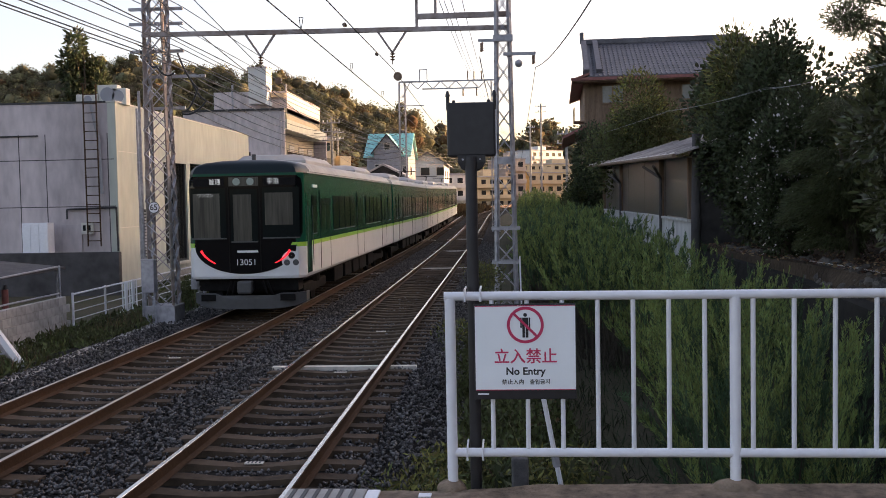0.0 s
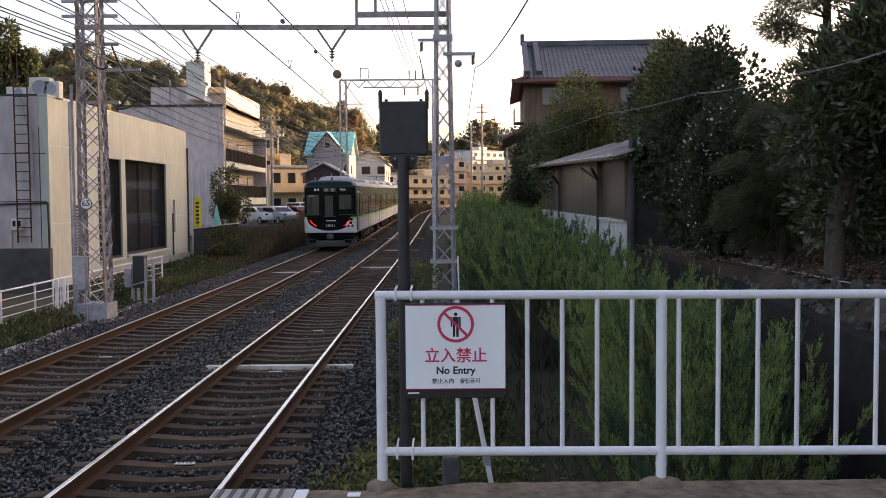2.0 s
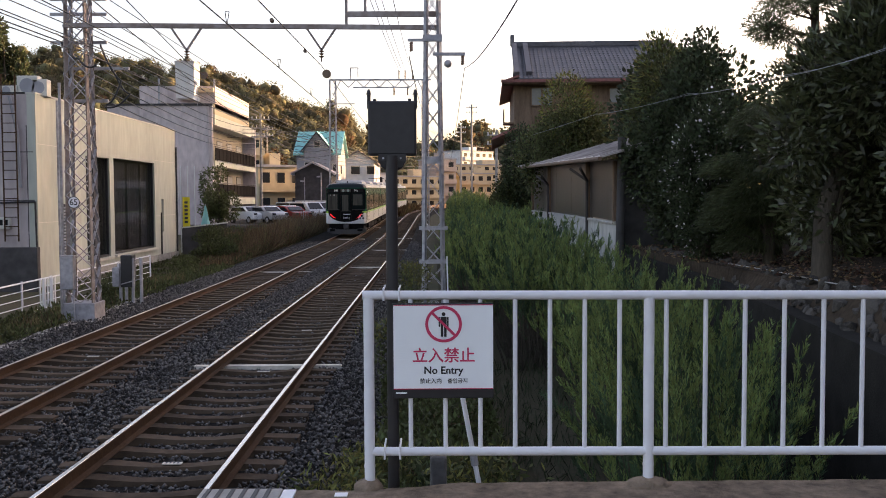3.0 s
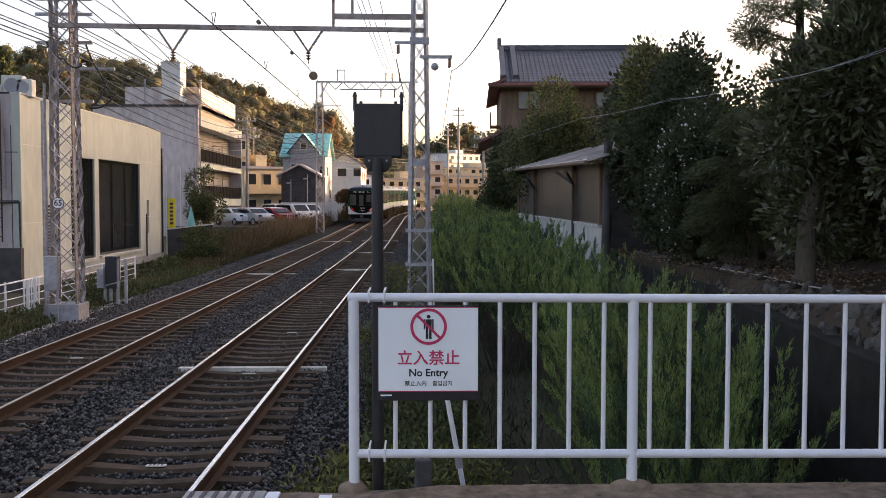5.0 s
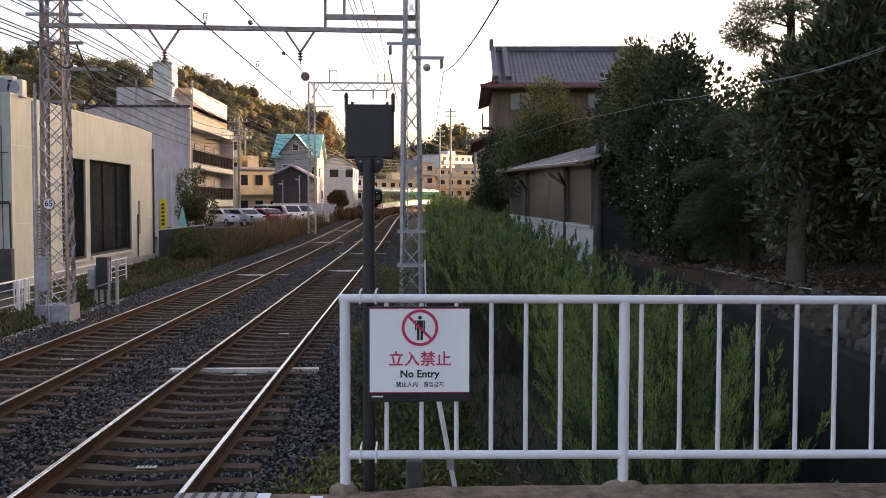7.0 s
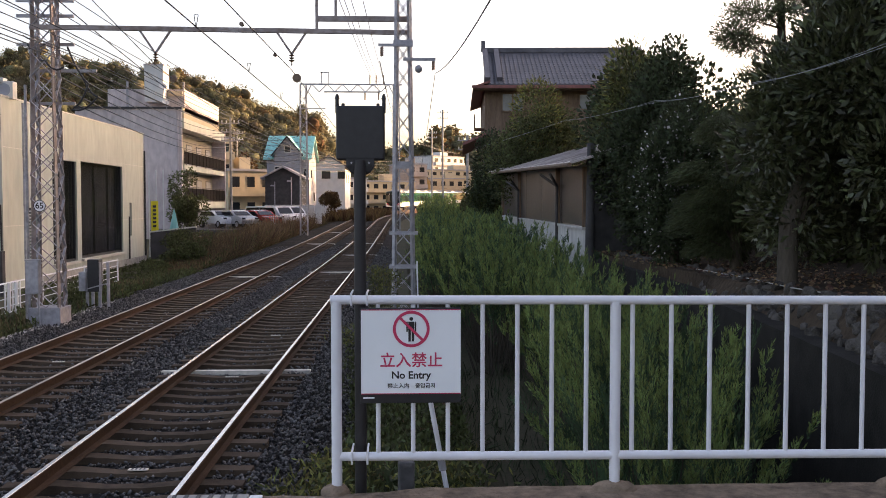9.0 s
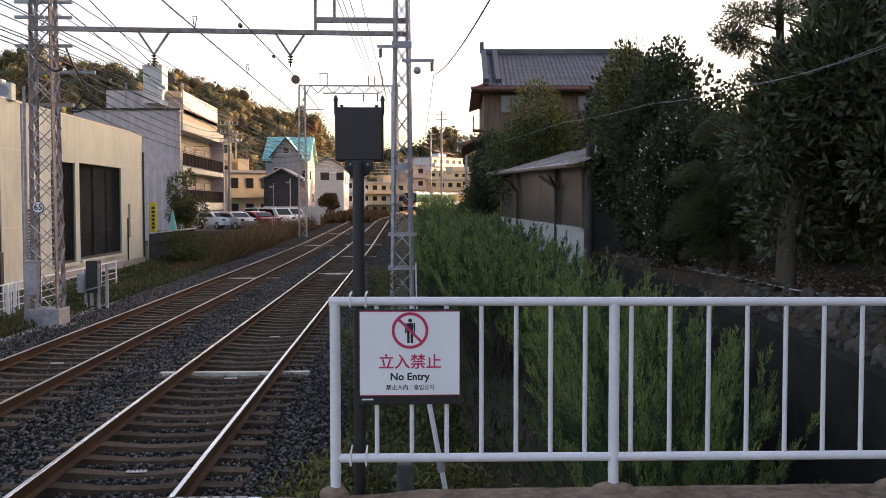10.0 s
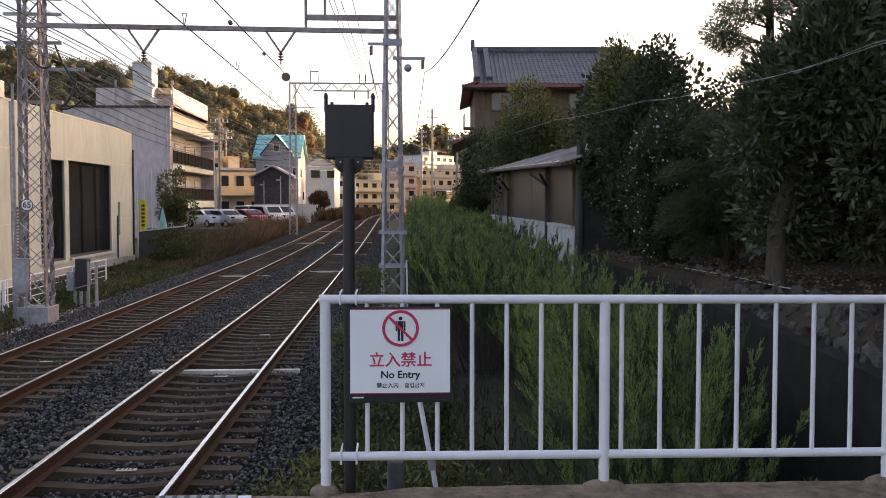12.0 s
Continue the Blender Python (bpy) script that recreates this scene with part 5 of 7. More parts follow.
def cloud(rng, lobes, n, length, width, fill=0.55, jitter=0.5, droop=0.0):
    """Leaves spread over and through egg-shaped lobes (x, y, z, rx, ry, rz)."""
    vol = np.array([(l[3] * l[4] * l[5]) ** 0.67 for l in lobes])
    pick = rng.choice(len(lobes), n, p=vol / vol.sum())
    lb = np.array(lobes)[pick]
    u = rng.normal(0, 1, (n, 3))
    u /= np.linalg.norm(u, axis=1, keepdims=True)
    r = rng.uniform(fill ** 2, 1, n)[:, None] ** 0.5 * rng.uniform(0.9, 1.12, (n, 1))
    if droop:                                # sprays that hang outwards and down
        out = lb[:, :3] * [1, 1, 0]
        return leaves(rng, lb[:, :3] + u * r * lb[:, 3:] - [0, 0, 0.25] * (r * np.linalg.norm(u[:, :2], axis=1)[:, None]) ** 2, out + u * [0.5, 0.5, 0] - [0, 0, droop], length, width, 0.25)
    return leaves(rng, lb[:, :3] + u * r * lb[:, 3:], u + [0, 0, 0.25], length, width, jitter)


def mesh_of(name, chunks, material):
    vs, fs, o = [], [], 0
    for v, f in chunks:
        vs.append(v), fs.append(f + o)
        o += len(v)
    v, f = np.concatenate(vs), np.concatenate(fs)
    me = bpy.data.meshes.new(name)
    me.vertices.add(len(v)), me.loops.add(f.size), me.polygons.add(len(f))
    me.vertices.foreach_set("co", v.astype(np.float32).ravel())
    me.loops.foreach_set("vertex_index", f.astype(np.int32).ravel())
    k = f.shape[1]
    me.polygons.foreach_set("loop_start", np.arange(0, f.size, k, dtype=np.int32))
    me.polygons.foreach_set("loop_total", np.full(len(f), k, dtype=np.int32))
    me.update(calc_edges=True)
    me.materials.append(material)
    return me


def lobes_for(rng, cx, cy, cz, rx, ry, rz, n, small=0.42):
    """Lumps of a crown: smaller lobes set about a larger egg."""
    out = []
    for _ in range(n):
        u = rng.normal(0, 1, 3)
        u /= np.linalg.norm(u)
        k = rng.uniform(0.45, 0.85)
        s = small * rng.uniform(0.65, 1.25)
        out.append((cx + u[0] * rx * k, cy + u[1] * ry * k, cz + u[2] * rz * k, rx * s, ry * s, rz * s * 0.85))
    return out


def tree(name, label, x, y, z0, height, rx, ry, leaf_m, n, length, width, seed, crown_low=0.15, lobes=16, trunk_r=0.14, small=0.42, extra=None, category="tree", group="", shift=0.0, flat=1.0, taper=0.0, droop=0.0):
    rng = np.random.default_rng(seed)
    t = thing(name, label, category, pose(x, y, z0), group=group)
    bm = bm_new()
    rz = height * (1 - crown_low) / 2
    cz = height - rz
    ls = [(*l[:5], l[5] * flat) for l in lobes_for(rng, shift, 0, cz, rx, ry, rz, lobes, small)]
    if taper:
        ls = [(shift + (l[0] - shift) * k, l[1] * k, l[2], l[3] * (0.4 + 0.6 * k), l[4] * (0.4 + 0.6 * k), l[5]) for l in ls for k in [1 + taper * 0.5 - taper * (l[2] - cz + rz) / (2 * rz)]]
    fork = 0.3 * cz if shift else 0.6 * cz
    rod(bm, (0, 0, -0.2), (0.02, 0.02, fork), trunk_r, 9, trunk_r * 0.85)
    rod(bm, (0.02, 0.02, fork), (0.05 + shift * 0.5, 0.03, cz), trunk_r * 0.85, 9, trunk_r * 0.55)
    rod(bm, (0.05 + shift * 0.5, 0.03, cz), (shift, 0.1, cz + rz * 0.7), trunk_r * 0.55, 7, 0.02)
    for l in ls[:9]:
        h = rng.uniform(max(0.3, crown_low * height * 0.7), cz)
        rod(bm, ((0.05 + shift * 0.5) * h / cz, 0, h), (l[0], l[1], l[2]), trunk_r * 0.32, 6, 0.012)
    part("trunk", bm, M_BARK, t, smooth=True)
    cr = new("crown", mesh_of("crown", [cloud(rng, ls, n, length, width, droop=droop)], leaf_m))
    cr.parent = t
    if extra:
        m2, n2, up, l2, w2, nm = extra
        tops = [l for l in ls if l[2] > cz + rz * up] or ls
        sp = new(nm, mesh_of(nm, [cloud(rng, tops, n2, l2, w2, 0.9, 0.3)], m2))
        sp.parent = t
        tagged(sp, kind="stuff")
    return t


# feathery shrubs that fill the ditch beside the line
def shrub_meshes(seed, plumes, twigs, blades, h, spread, blade, low):
    """Upright plumes with many small side sprays, each a feather of short needles."""
    rng = np.random.default_rng(seed)
    green, tip, stems = [], [], bm_new()
    for _ in range(plumes):
        a, r = rng.uniform(0, 2 * math.pi), spread * math.sqrt(rng.uniform(0, 1))
        hh = h * (0.42 + 0.64 * rng.uniform(0, 1) ** 0.7) * (1 - 0.25 * (r / spread) ** 2)
        base = np.array([0.45 * r * math.cos(a), 0.45 * r * math.sin(a), 0.0])
        lean = np.array([0.95 * r * math.cos(a), 0.95 * r * math.sin(a), 0.0]) + rng.normal(0, 0.12, 3) * [1, 1, 0]
        f = np.sort(rng.uniform(low, 1, twigs) ** 0.75)
        root = base + lean * (f ** 1.6)[:, None] + np.stack([0 * f, 0 * f, f * hh], 1)
        up = np.array([lean[0] * 0.8, lean[1] * 0.8, hh])
        up /= np.linalg.norm(up)
        out = rng.normal(0, 1, (twigs, 3))
        out -= (out @ up)[:, None] * up
        out /= np.linalg.norm(out, axis=1, keepdims=True)
        way = up * 0.92 + out * rng.uniform(0.08, 0.36, (twigs, 1))
        way /= np.linalg.norm(way, axis=1, keepdims=True)
        ln = 0.16 + 0.3 * (1 - f)
        u = rng.uniform(0.1, 1, (twigs, blades))
        pts = root[:, None] + way[:, None] * (u * ln[:, None])[..., None]
        fan = np.cross(way, rng.normal(0, 1, (twigs, 3)))
        fan /= np.linalg.norm(fan, axis=1, keepdims=True)
        side = fan[:, None] * rng.choice([-1.0, 1.0], (twigs, blades))[..., None]
        d = (way[:, None] + side * 0.4).reshape(-1, 3)
        v, _ = leaves(rng, pts.reshape(-1, 3), d, blade, blade * 0.15, 0.12)
        cut = np.repeat((f > 0.66) & (rng.random() < 0.75), blades) & (u.ravel() > 0.25)
        sel = np.repeat(cut, 4)
        green.append((v[~sel], np.arange(4 * int((~cut).sum())).reshape(-1, 4)))
        tip.append((v[sel], np.arange(4 * int(cut.sum())).reshape(-1, 4)))
        rod(stems, tuple(base), tuple(base + lean * 0.6 + [0, 0, hh * 0.75]), 0.012, 4, 0.004)
    me = bpy.data.meshes.new("stems")
    stems.to_mesh(me), stems.free()
    me.materials.append(M_BARK)
    return mesh_of("foliage", green, M_PLUME), mesh_of("tips", tip, M_PLUME_TIP), me


def build_hedge():
    kinds = [shrub_meshes(10 + i, 24, 34, 22, 2.7, 0.85, 0.055, 0.22) for i in range(3)]
    mid_kinds = [shrub_meshes(15 + i, 26, 20, 14, 2.7, 0.72, 0.08, 0.42) for i in range(3)]
    far_kinds = [shrub_meshes(20 + i, 26, 14, 9, 2.7, 0.72, 0.13, 0.42) for i in range(3)]
    rng = random.Random(5)
    spots = []
    for i in range(9):                      # the bank close by
        spots.append((2.1 + rng.uniform(-0.1, 0.1) + 0.13 * i, 7.9 + i * 0.8, 1.0))
    y = 8.6
    while y < 108:
        edge = 1.3 + 0.02 * max(0.0, y - 24)
        for x in (edge, edge + 0.8, edge + 1.6, edge + 2.4):
            if y < 12 and x > 3.0 or x < np.interp(y, [8, 14, 18, 22, 28], [2.3, 2.7, 2.4, 2.0, 1.25]) or x > 4.5:
                continue
            spots.append((x + rng.uniform(-0.2, 0.2), y + rng.uniform(-0.4, 0.4), 1.0))
        y += 1.35 if y < 30 else 2.3 if y < 76 else 3.2
    for x, y, s in spots:
        top = 1.36 + min(0.95, max(0, (y - 9) * 0.028)) + max(0, (y - 60) * 0.03) + rng.uniform(-0.18, 0.18)
        z0 = ground_height(x, y) - 0.05
        s = (top - z0) / 2.75
        t = thing("shrub", "feathery bright green shrub with pale upright tips", "shrub", pose(x, y, z0, rng.uniform(-4, 4), rng.uniform(-4, 4), rng.uniform(0, 360)), group="shrubs beside the line")
        w = max(0.85, min(1.15, s)) * (1.0 if y < 30 else 1.15)
        t.scale = (w, w, s)
        for nm, me in zip(("foliage", "tip_foliage", "stem"), rng.choice(kinds if y < 14.5 else mid_kinds if y < 30 else far_kinds)):
            ob = new(nm, me)
            ob.parent = t


build_hedge()


# ---- garden side: channel wall, stone bank, soil ----
M_SOIL = mat("garden_soil", (0.055, 0.04, 0.028), 0.95, spec=0.08, var=0.5, scale=12, coarse=1.0, bump=0.6, bscale=25)
M_COBBLE = mat("cobble", (0.075, 0.066, 0.057), 0.9, spec=0.15, var=0.45, scale=5, bump=0.3, rand=0.6)


def build_garden():
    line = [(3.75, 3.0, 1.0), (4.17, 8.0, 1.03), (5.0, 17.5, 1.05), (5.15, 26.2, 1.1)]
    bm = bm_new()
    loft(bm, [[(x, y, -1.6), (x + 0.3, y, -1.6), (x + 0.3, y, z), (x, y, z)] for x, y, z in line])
    tagged(part("channel_wall", bm, M_CONC_DARK), "concrete wall of the drainage channel, coloured dark for shade", "retaining wall", kind="structure")
    xs = [5.25, 6.0, 7.5, 9, 12, 16, 24, 40, 80]
    ys = [-20, -8, 0, 5, 8, 11, 14, 17, 20, 23, 26, 32, 40, 50, 60, 75]
    w = len(xs) + 2
    vs = []
    for y in ys:
        xa = float(np.interp(y, [p[1] for p in line], [p[0] for p in line])) + 0.25 if y < 26.2 else 5.2
        top = float(np.interp(y, [9.5, 12.6, 21.3], [1.44, 1.39, 1.22]))
        vs.append((min(xa, 5.24), y, 0.98 if y < 26 else 1.25))
        vs.append((min(xa + 0.24, 5.245) if y < 20 else 5.245, y, top - 0.05))
        for x in xs:
            vs.append((x, y, top + 0.05 * noise.noise(Vector((x, y, 0)) * 0.8) + 0.02 * (x - 5.25)))
    fs = [(j * w + i, j * w + i + 1, (j + 1) * w + i + 1, (j + 1) * w + i) for j in range(len(ys) - 1) for i in range(w - 1)]
    g = tagged(raw("garden_ground", vs, fs, M_SOIL), "brown garden soil strewn with fallen leaves", "garden", kind="structure")
    rng = random.Random(8)
    kinds = []
    for k in range(4):
        bm = bm_new()
        bmesh.ops.create_icosphere(bm, subdivisions=2, radius=1.0)
        for v in bm.verts:
            v.co *= 1 + 0.5 * noise.noise(v.co * 1.3 + Vector((k * 7, 0, 0)))
        me = bpy.data.meshes.new("bank_stone")
        bm.to_mesh(me), bm.free()
        me.materials.append(M_COBBLE)
        kinds.append(me)
    for i in range(300):
        y = 7.2 + 18.6 * (i / 300) ** 1.15 + rng.uniform(-0.1, 0.1)
        xa = float(np.interp(y, [p[1] for p in line], [p[0] for p in line])) + 0.3
        f = rng.random()
        top = float(np.interp(y, [9.5, 12.6, 21.3], [1.44, 1.39, 1.22]))
        x = xa - 0.03 + 0.3 * f
        r = rng.uniform(0.045, 0.12)
        ob = piece("bank_stone", rng.choice(kinds), g, pose(x, y, 1.0 + (top - 1.0) * f + 0.2 * r, rng.uniform(0, 360), rng.uniform(0, 360), rng.uniform(0, 360)))
        ob.scale = (r * rng.uniform(0.8, 1.3), r * rng.uniform(0.8, 1.2), r * 0.8)
    # fallen leaves
    nr = np.random.default_rng(3)
    n = 5000
    p = np.stack([nr.uniform(5.0, 11, n), np.linspace(8, 26, n), np.interp(np.linspace(8, 26, n), [9.5, 12.6, 21.3], [1.5, 1.45, 1.28])], 1)
    v, f = leaves(nr, p, nr.normal(0, 1, (n, 3)) * [1, 1, 0.1], 0.07, 0.04, 0.1)
    ob = new("fallen_leaves", mesh_of("fallen_leaves", [(v, f)], M_LITTER))
    tagged(ob, "dry brown leaves fallen on the garden soil", "leaf litter", kind="stuff")
    hose = bm_new()
    pts = [(5.35, 17.5, 1.34), (5.3, 15, 1.39), (5.1, 12.5, 1.43), (5.2, 10, 1.47), (5.6, 8.0, 1.5)]
    for a, b in zip(pts, pts[1:]):
        rod(hose, a, b, 0.009, 6)
    tagged(part("garden_hose", hose, M_CONC), "thin pale hose lying on the garden edge", "hose")


build_garden()

GZ = 1.25
G = "garden trees"
tree("camellia_tree", "tall dense evergreen camellia with a few pale flowers", 6.5, 24.6, GZ, 5.2, 1.25, 1.4, M_LEAF_DARK, 24000, 0.13, 0.075, 21, 0.0, 26, 0.13, 0.5, extra=(M_PETAL, 60, -0.9, 0.05, 0.04, "blossom"), group=G)
tree("camellia_tree", "dark camellia hedge tree covered in small white blossoms", 5.65, 20.0, GZ, 3.6, 0.75, 0.9, M_LEAF_DARK, 17000, 0.085, 0.048, 22, -0.05, 22, 0.1, 0.5, extra=(M_PETAL, 650, -0.9, 0.06, 0.05, "blossom"), group=G)
tree("evergreen_tree", "dark evergreen tree with upright pale shoots at the top", 7.0, 27.0, GZ, 6.0, 1.45, 1.5, M_LEAF_MID, 20000, 0.16, 0.08, 23, 0.0, 24, 0.13, 0.48, extra=(M_LEAF_TIP, 300, 0.45, 0.3, 0.03, "young_shoot"), group=G)
tree("cedar_tree", "soft drooping cypress with layered brownish green sprays", 6.25, 18.0, GZ, 3.8, 1.15, 1.1, M_LEAF_CEDAR, 52000, 0.13, 0.014, 24, 0.0, 44, 0.12, 0.36, group=G, flat=0.3, droop=0.45)
tree("broadleaf_tree", "large broadleaf evergreen with long leathery leaves", 5.35, 13.3, 1.4, 5.2, 1.4, 1.5, M_LEAF_BIG, 38000, 0.16, 0.05, 25, 0.09, 64, 0.15, 0.34, group=G, shift=1.05, taper=1.6)
tree("broadleaf_tree", "large broadleaf evergreen with long leathery leaves", 9.9, 15.6, GZ, 9.0, 2.0, 2.2, M_LEAF_BIG, 24000, 0.18, 0.065, 26, 0.03, 40, 0.2, 0.42, group=G)
tree("broadleaf_tree", "broadleaf evergreen rising over the garden wall", 9.6, 20.8, GZ, 4.6, 2.2, 2.2, M_LEAF_MID, 20000, 0.2, 0.1, 27, -0.06, 30, 0.16, 0.46, group=G)
tree("round_tree", "rounded evergreen with yellowish sunlit tips before the house", 6.35, 45.5, 0.8, 7.3, 2.0, 2.2, M_LEAF_MID, 20000, 0.16, 0.08, 28, 0.1, 26, 0.16, 0.46, extra=(M_LEAF_TIP, 1300, 0.3, 0.22, 0.06, "young_shoot"), group=G)
tree("evergreen_tree", "dark evergreen beside the old house", 4.9, 51.8, 0.3, 6.3, 1.5, 1.5, M_LEAF_DARK, 12000, 0.16, 0.08, 29, 0.0, 20, 0.13, 0.46, group=G)
tree("evergreen_tree", "dark evergreen beside the old house", 4.2, 52.6, 0.3, 3.6, 1.1, 1.1, M_LEAF_MID, 7000, 0.14, 0.07, 30, 0.0, 14, 0.1, 0.46, group=G)
tree("evergreen_tree", "dark evergreen behind the shed roof", 10.6, 40.0, GZ, 7.6, 2.9, 2.6, M_LEAF_DARK, 15000, 0.26, 0.16, 31, -0.05, 24, 0.16, 0.5, group=G)
tree("evergreen_tree", "dark evergreen behind the shed roof", 12.6, 31.0, GZ, 5.3, 3.0, 2.6, M_LEAF_DARK, 26000, 0.2, 0.11, 32, -0.05, 24, 0.16, 0.5, group=G)
# mostly out of view: added to shade the near ground and close gaps
for k, (x, y, h, r) in enumerate(((11.8, 9.5, 8.5, 2.8), (12.5, 3.5, 9.0, 3.0), (13.0, -2.5, 9.0, 3.0), (13.5, -9.0, 9.0, 3.2), (14.2, 13, 10, 3.2), (14.5, 18.5, 9, 3.0), (14.8, 24, 8.5, 3.2), (17.5, 30, 9, 3.6))):
    tree("broadleaf_tree", "broadleaf evergreen added beside the garden for shade", x, y, GZ, h, r, r, M_LEAF_BIG, 6000, 0.4, 0.24, 40 + k, -0.06, 28, 0.2, 0.5, group=G)


# row hidden behind the old house, added to shade the far train
for k in range(9):
    y = 122 + 6.2 * k
    tree("broadleaf_tree", "hidden broadleaf evergreen added to shade the far track", 0.125 * y, y, 0.8, 9.0, 3.4, 3.4, M_LEAF_MID, 2200, 0.7, 0.5, 90 + k, -0.04, 16, 0.2, 0.5, group=G)
tree("evergreen_tree", "dark evergreen behind the old house", 6.6, 72.0, 0.2, 6.4, 1.6, 1.8, M_LEAF_DARK, 5000, 0.26, 0.14, 101, -0.02, 18, 0.14, 0.48, group=G)
tree("evergreen_tree", "dark evergreen behind the old house", 7.6, 80.0, 0.2, 6.8, 1.9, 1.9, M_LEAF_DARK, 5000, 0.26, 0.14, 102, -0.02, 18, 0.14, 0.48, group=G)


def build_pine():
    """Layered pine with flat pads of needles and gaps between them."""
    rng = np.random.default_rng(51)
    t = thing("pine_tree", "tall layered pine with flat pads and sky between", "tree", pose(9.5, 24.5, GZ), group="garden trees")
    bm = rod(bm_new(), (0, 0, -0.2), (0.15, 0, 4.5), 0.17, 9, 0.13)
    rod(bm, (0.15, 0, 4.5), (0.0, 0, 9.6), 0.13, 9, 0.03)
    ls = []
    for i in range(13):
        z = 4.3 + i * 0.42
        for k in range(3):
            a = rng.uniform(0, 2 * math.pi)
            r = rng.uniform(0.4, 1.5) * (1 - 0.03 * i)
            p = (r * math.cos(a), r * math.sin(a), z + rng.uniform(-0.15, 0.2))
            rod(bm, (0.08, 0, z - 0.25), p, 0.035, 5, 0.012)
            ls.append((*p, rng.uniform(0.45, 0.8), rng.uniform(0.45, 0.8), 0.2))
    part("trunk", bm, M_BARK, t, smooth=True)
    cr = new("crown", mesh_of("crown", [cloud(rng, ls, 24000, 0.15, 0.024, 0.1)], M_LEAF_CEDAR))
    cr.parent = t


build_pine()


def scatter(name, label, cat, material, rng, pts, h, w, blades=1, jitter=0.35):
    """Grass or weeds: blades that rise from many spots."""
    n = len(pts)
    d = np.tile([0.0, 0.0, 1.0], (n, 1))
    v, f = leaves(rng, pts, d, h, w, jitter)
    ob = new(name, mesh_of(name, [(v, f)], material))
    return tagged(ob, label, cat, kind="stuff")


def build_weeds():
    rng = np.random.default_rng(61)

    def spread(n, x0, x1, y0, y1, clump=0.0):
        x, y = rng.uniform(x0, x1, n), rng.uniform(y0, y1, n)
        if clump:
            keep = np.array([noise.noise(Vector((a * 0.9, b * 0.5, 3.1))) for a, b in zip(x, y)]) > clump - 0.35
            x, y = x[keep], y[keep]
        return np.stack([x, y, np.array([ground_height(a, b) for a, b in zip(x, y)])], 1)
    # tall dry grass on the bank before the car park
    def uneven(p, low, high):
        k = np.array([noise.noise(Vector((a * 0.8, b * 0.35, 1.7))) + 0.5 * noise.noise(Vector((a * 2.1, b * 1.3, 5.0))) for a, b in p[:, :2]])
        return (low + (high - low) * np.clip(0.5 + 0.75 * k, 0, 1)) * np.clip((p[:, 1] - 40) / 12, 0.25, 1)
    p = spread(34000, -11.0, -8.75, 42, 112)
    scatter("dry_grass", "tall dry brown grass on the bank beside the line", "grass", M_DRYGRASS, rng, p, uneven(p, 0.6, 1.9), 0.024, jitter=0.3)
    p = spread(34000, -11.2, -8.7, 43, 112)
    p[:, 2] += uneven(p, 0.2, 1.25) * rng.uniform(0, 1, len(p))
    scatter("bank_weeds", "tangled green weeds on the bank beside the line", "weeds", M_WEED, rng, p, 0.2, 0.055, jitter=0.9)
    p = spread(7000, -3.0, 3.0, 118, 150)
    p[:, 0] -= 6.5 - (p[:, 1] - 112) ** 2 / 790
    scatter("dry_grass", "dry reddish grass at the outside of the bend", "grass", M_LEAF_RUST, rng, p, 1.3, 0.12, jitter=0.25)
    # low weeds by the left track
    p = spread(34000, -10.2, -8.15, 13, 40, 0.2)
    scatter("low_weeds", "low green weeds on the earth beside the line", "weeds", M_WEED, rng, p + rng.uniform(0, 0.3, (len(p), 1)) * [0, 0, 1], 0.15, 0.04, jitter=0.9)
    p = spread(6000, -10.0, -8.3, 13, 36, 0.5)
    scatter("tall_grass", "thin yellowish grass beside the line", "grass", M_DRYGRASS, rng, p, 0.5, 0.015, jitter=0.3)
    p = spread(9000, -13.5, -9.6, 33, 52, 0.4)
    scatter("low_weeds", "low green weeds before the hall", "weeds", M_WEED, rng, p, 0.2, 0.05, jitter=0.9)
    # weeds at the edge of the ballast by the platform
    for x0, x1, y0, y1, n in ((-1.45, -0.3, 5.8, 9.5, 5200), (-0.8, 0.6, 8, 26, 9000)):
        p = spread(n, x0, x1, y0, y1, 0.45)
        p[:, 2] = np.maximum(p[:, 2], -0.4)
        scatter("creeping_weeds", "creeping weeds with yellowing leaves on the ballast edge", "weeds", M_WEED, rng, p + rng.uniform(0, 0.16, (len(p), 1)) * [0, 0, 1], 0.085, 0.05, jitter=1.2)
        scatter("dry_leaves", "scattered dry leaves on the ballast edge", "leaf litter", M_LITTER, rng, p[::4] + [0.03, 0.02, 0.03], 0.07, 0.045, jitter=1.5)
    for x, y, h in ((-0.72, 7.3, 0.75), (-0.55, 8.6, 0.6), (-0.62, 14.0, 1.1), (-0.35, 19.5, 1.5), (-0.6, 24, 1.3), (0.3, 7.0, 1.0), (0.12, 6.4, 0.8), (0.55, 6.6, 0.7)):
        n = 900
        r = rng.normal(0, 0.13, (n, 3)) * [1, 1, 0]
        f = rng.uniform(0.05, 1, n)
        p = np.array([x, y, -0.35]) + r * (0.5 + f[:, None]) + np.stack([0 * f, 0 * f, f * h], 1)
        t = thing("wild_bush", "straggly green bush with yellow flower heads by the fence", "bush", group="wild bushes")
        v, q = leaves(rng, p, rng.normal(0, 1, (n, 3)) + [0, 0, 0.6], 0.09, 0.025, 0.3)
        ob = new("foliage", mesh_of("foliage", [(v, q)], M_WEED))
        ob.parent = t
        tp = p[f > 0.72]
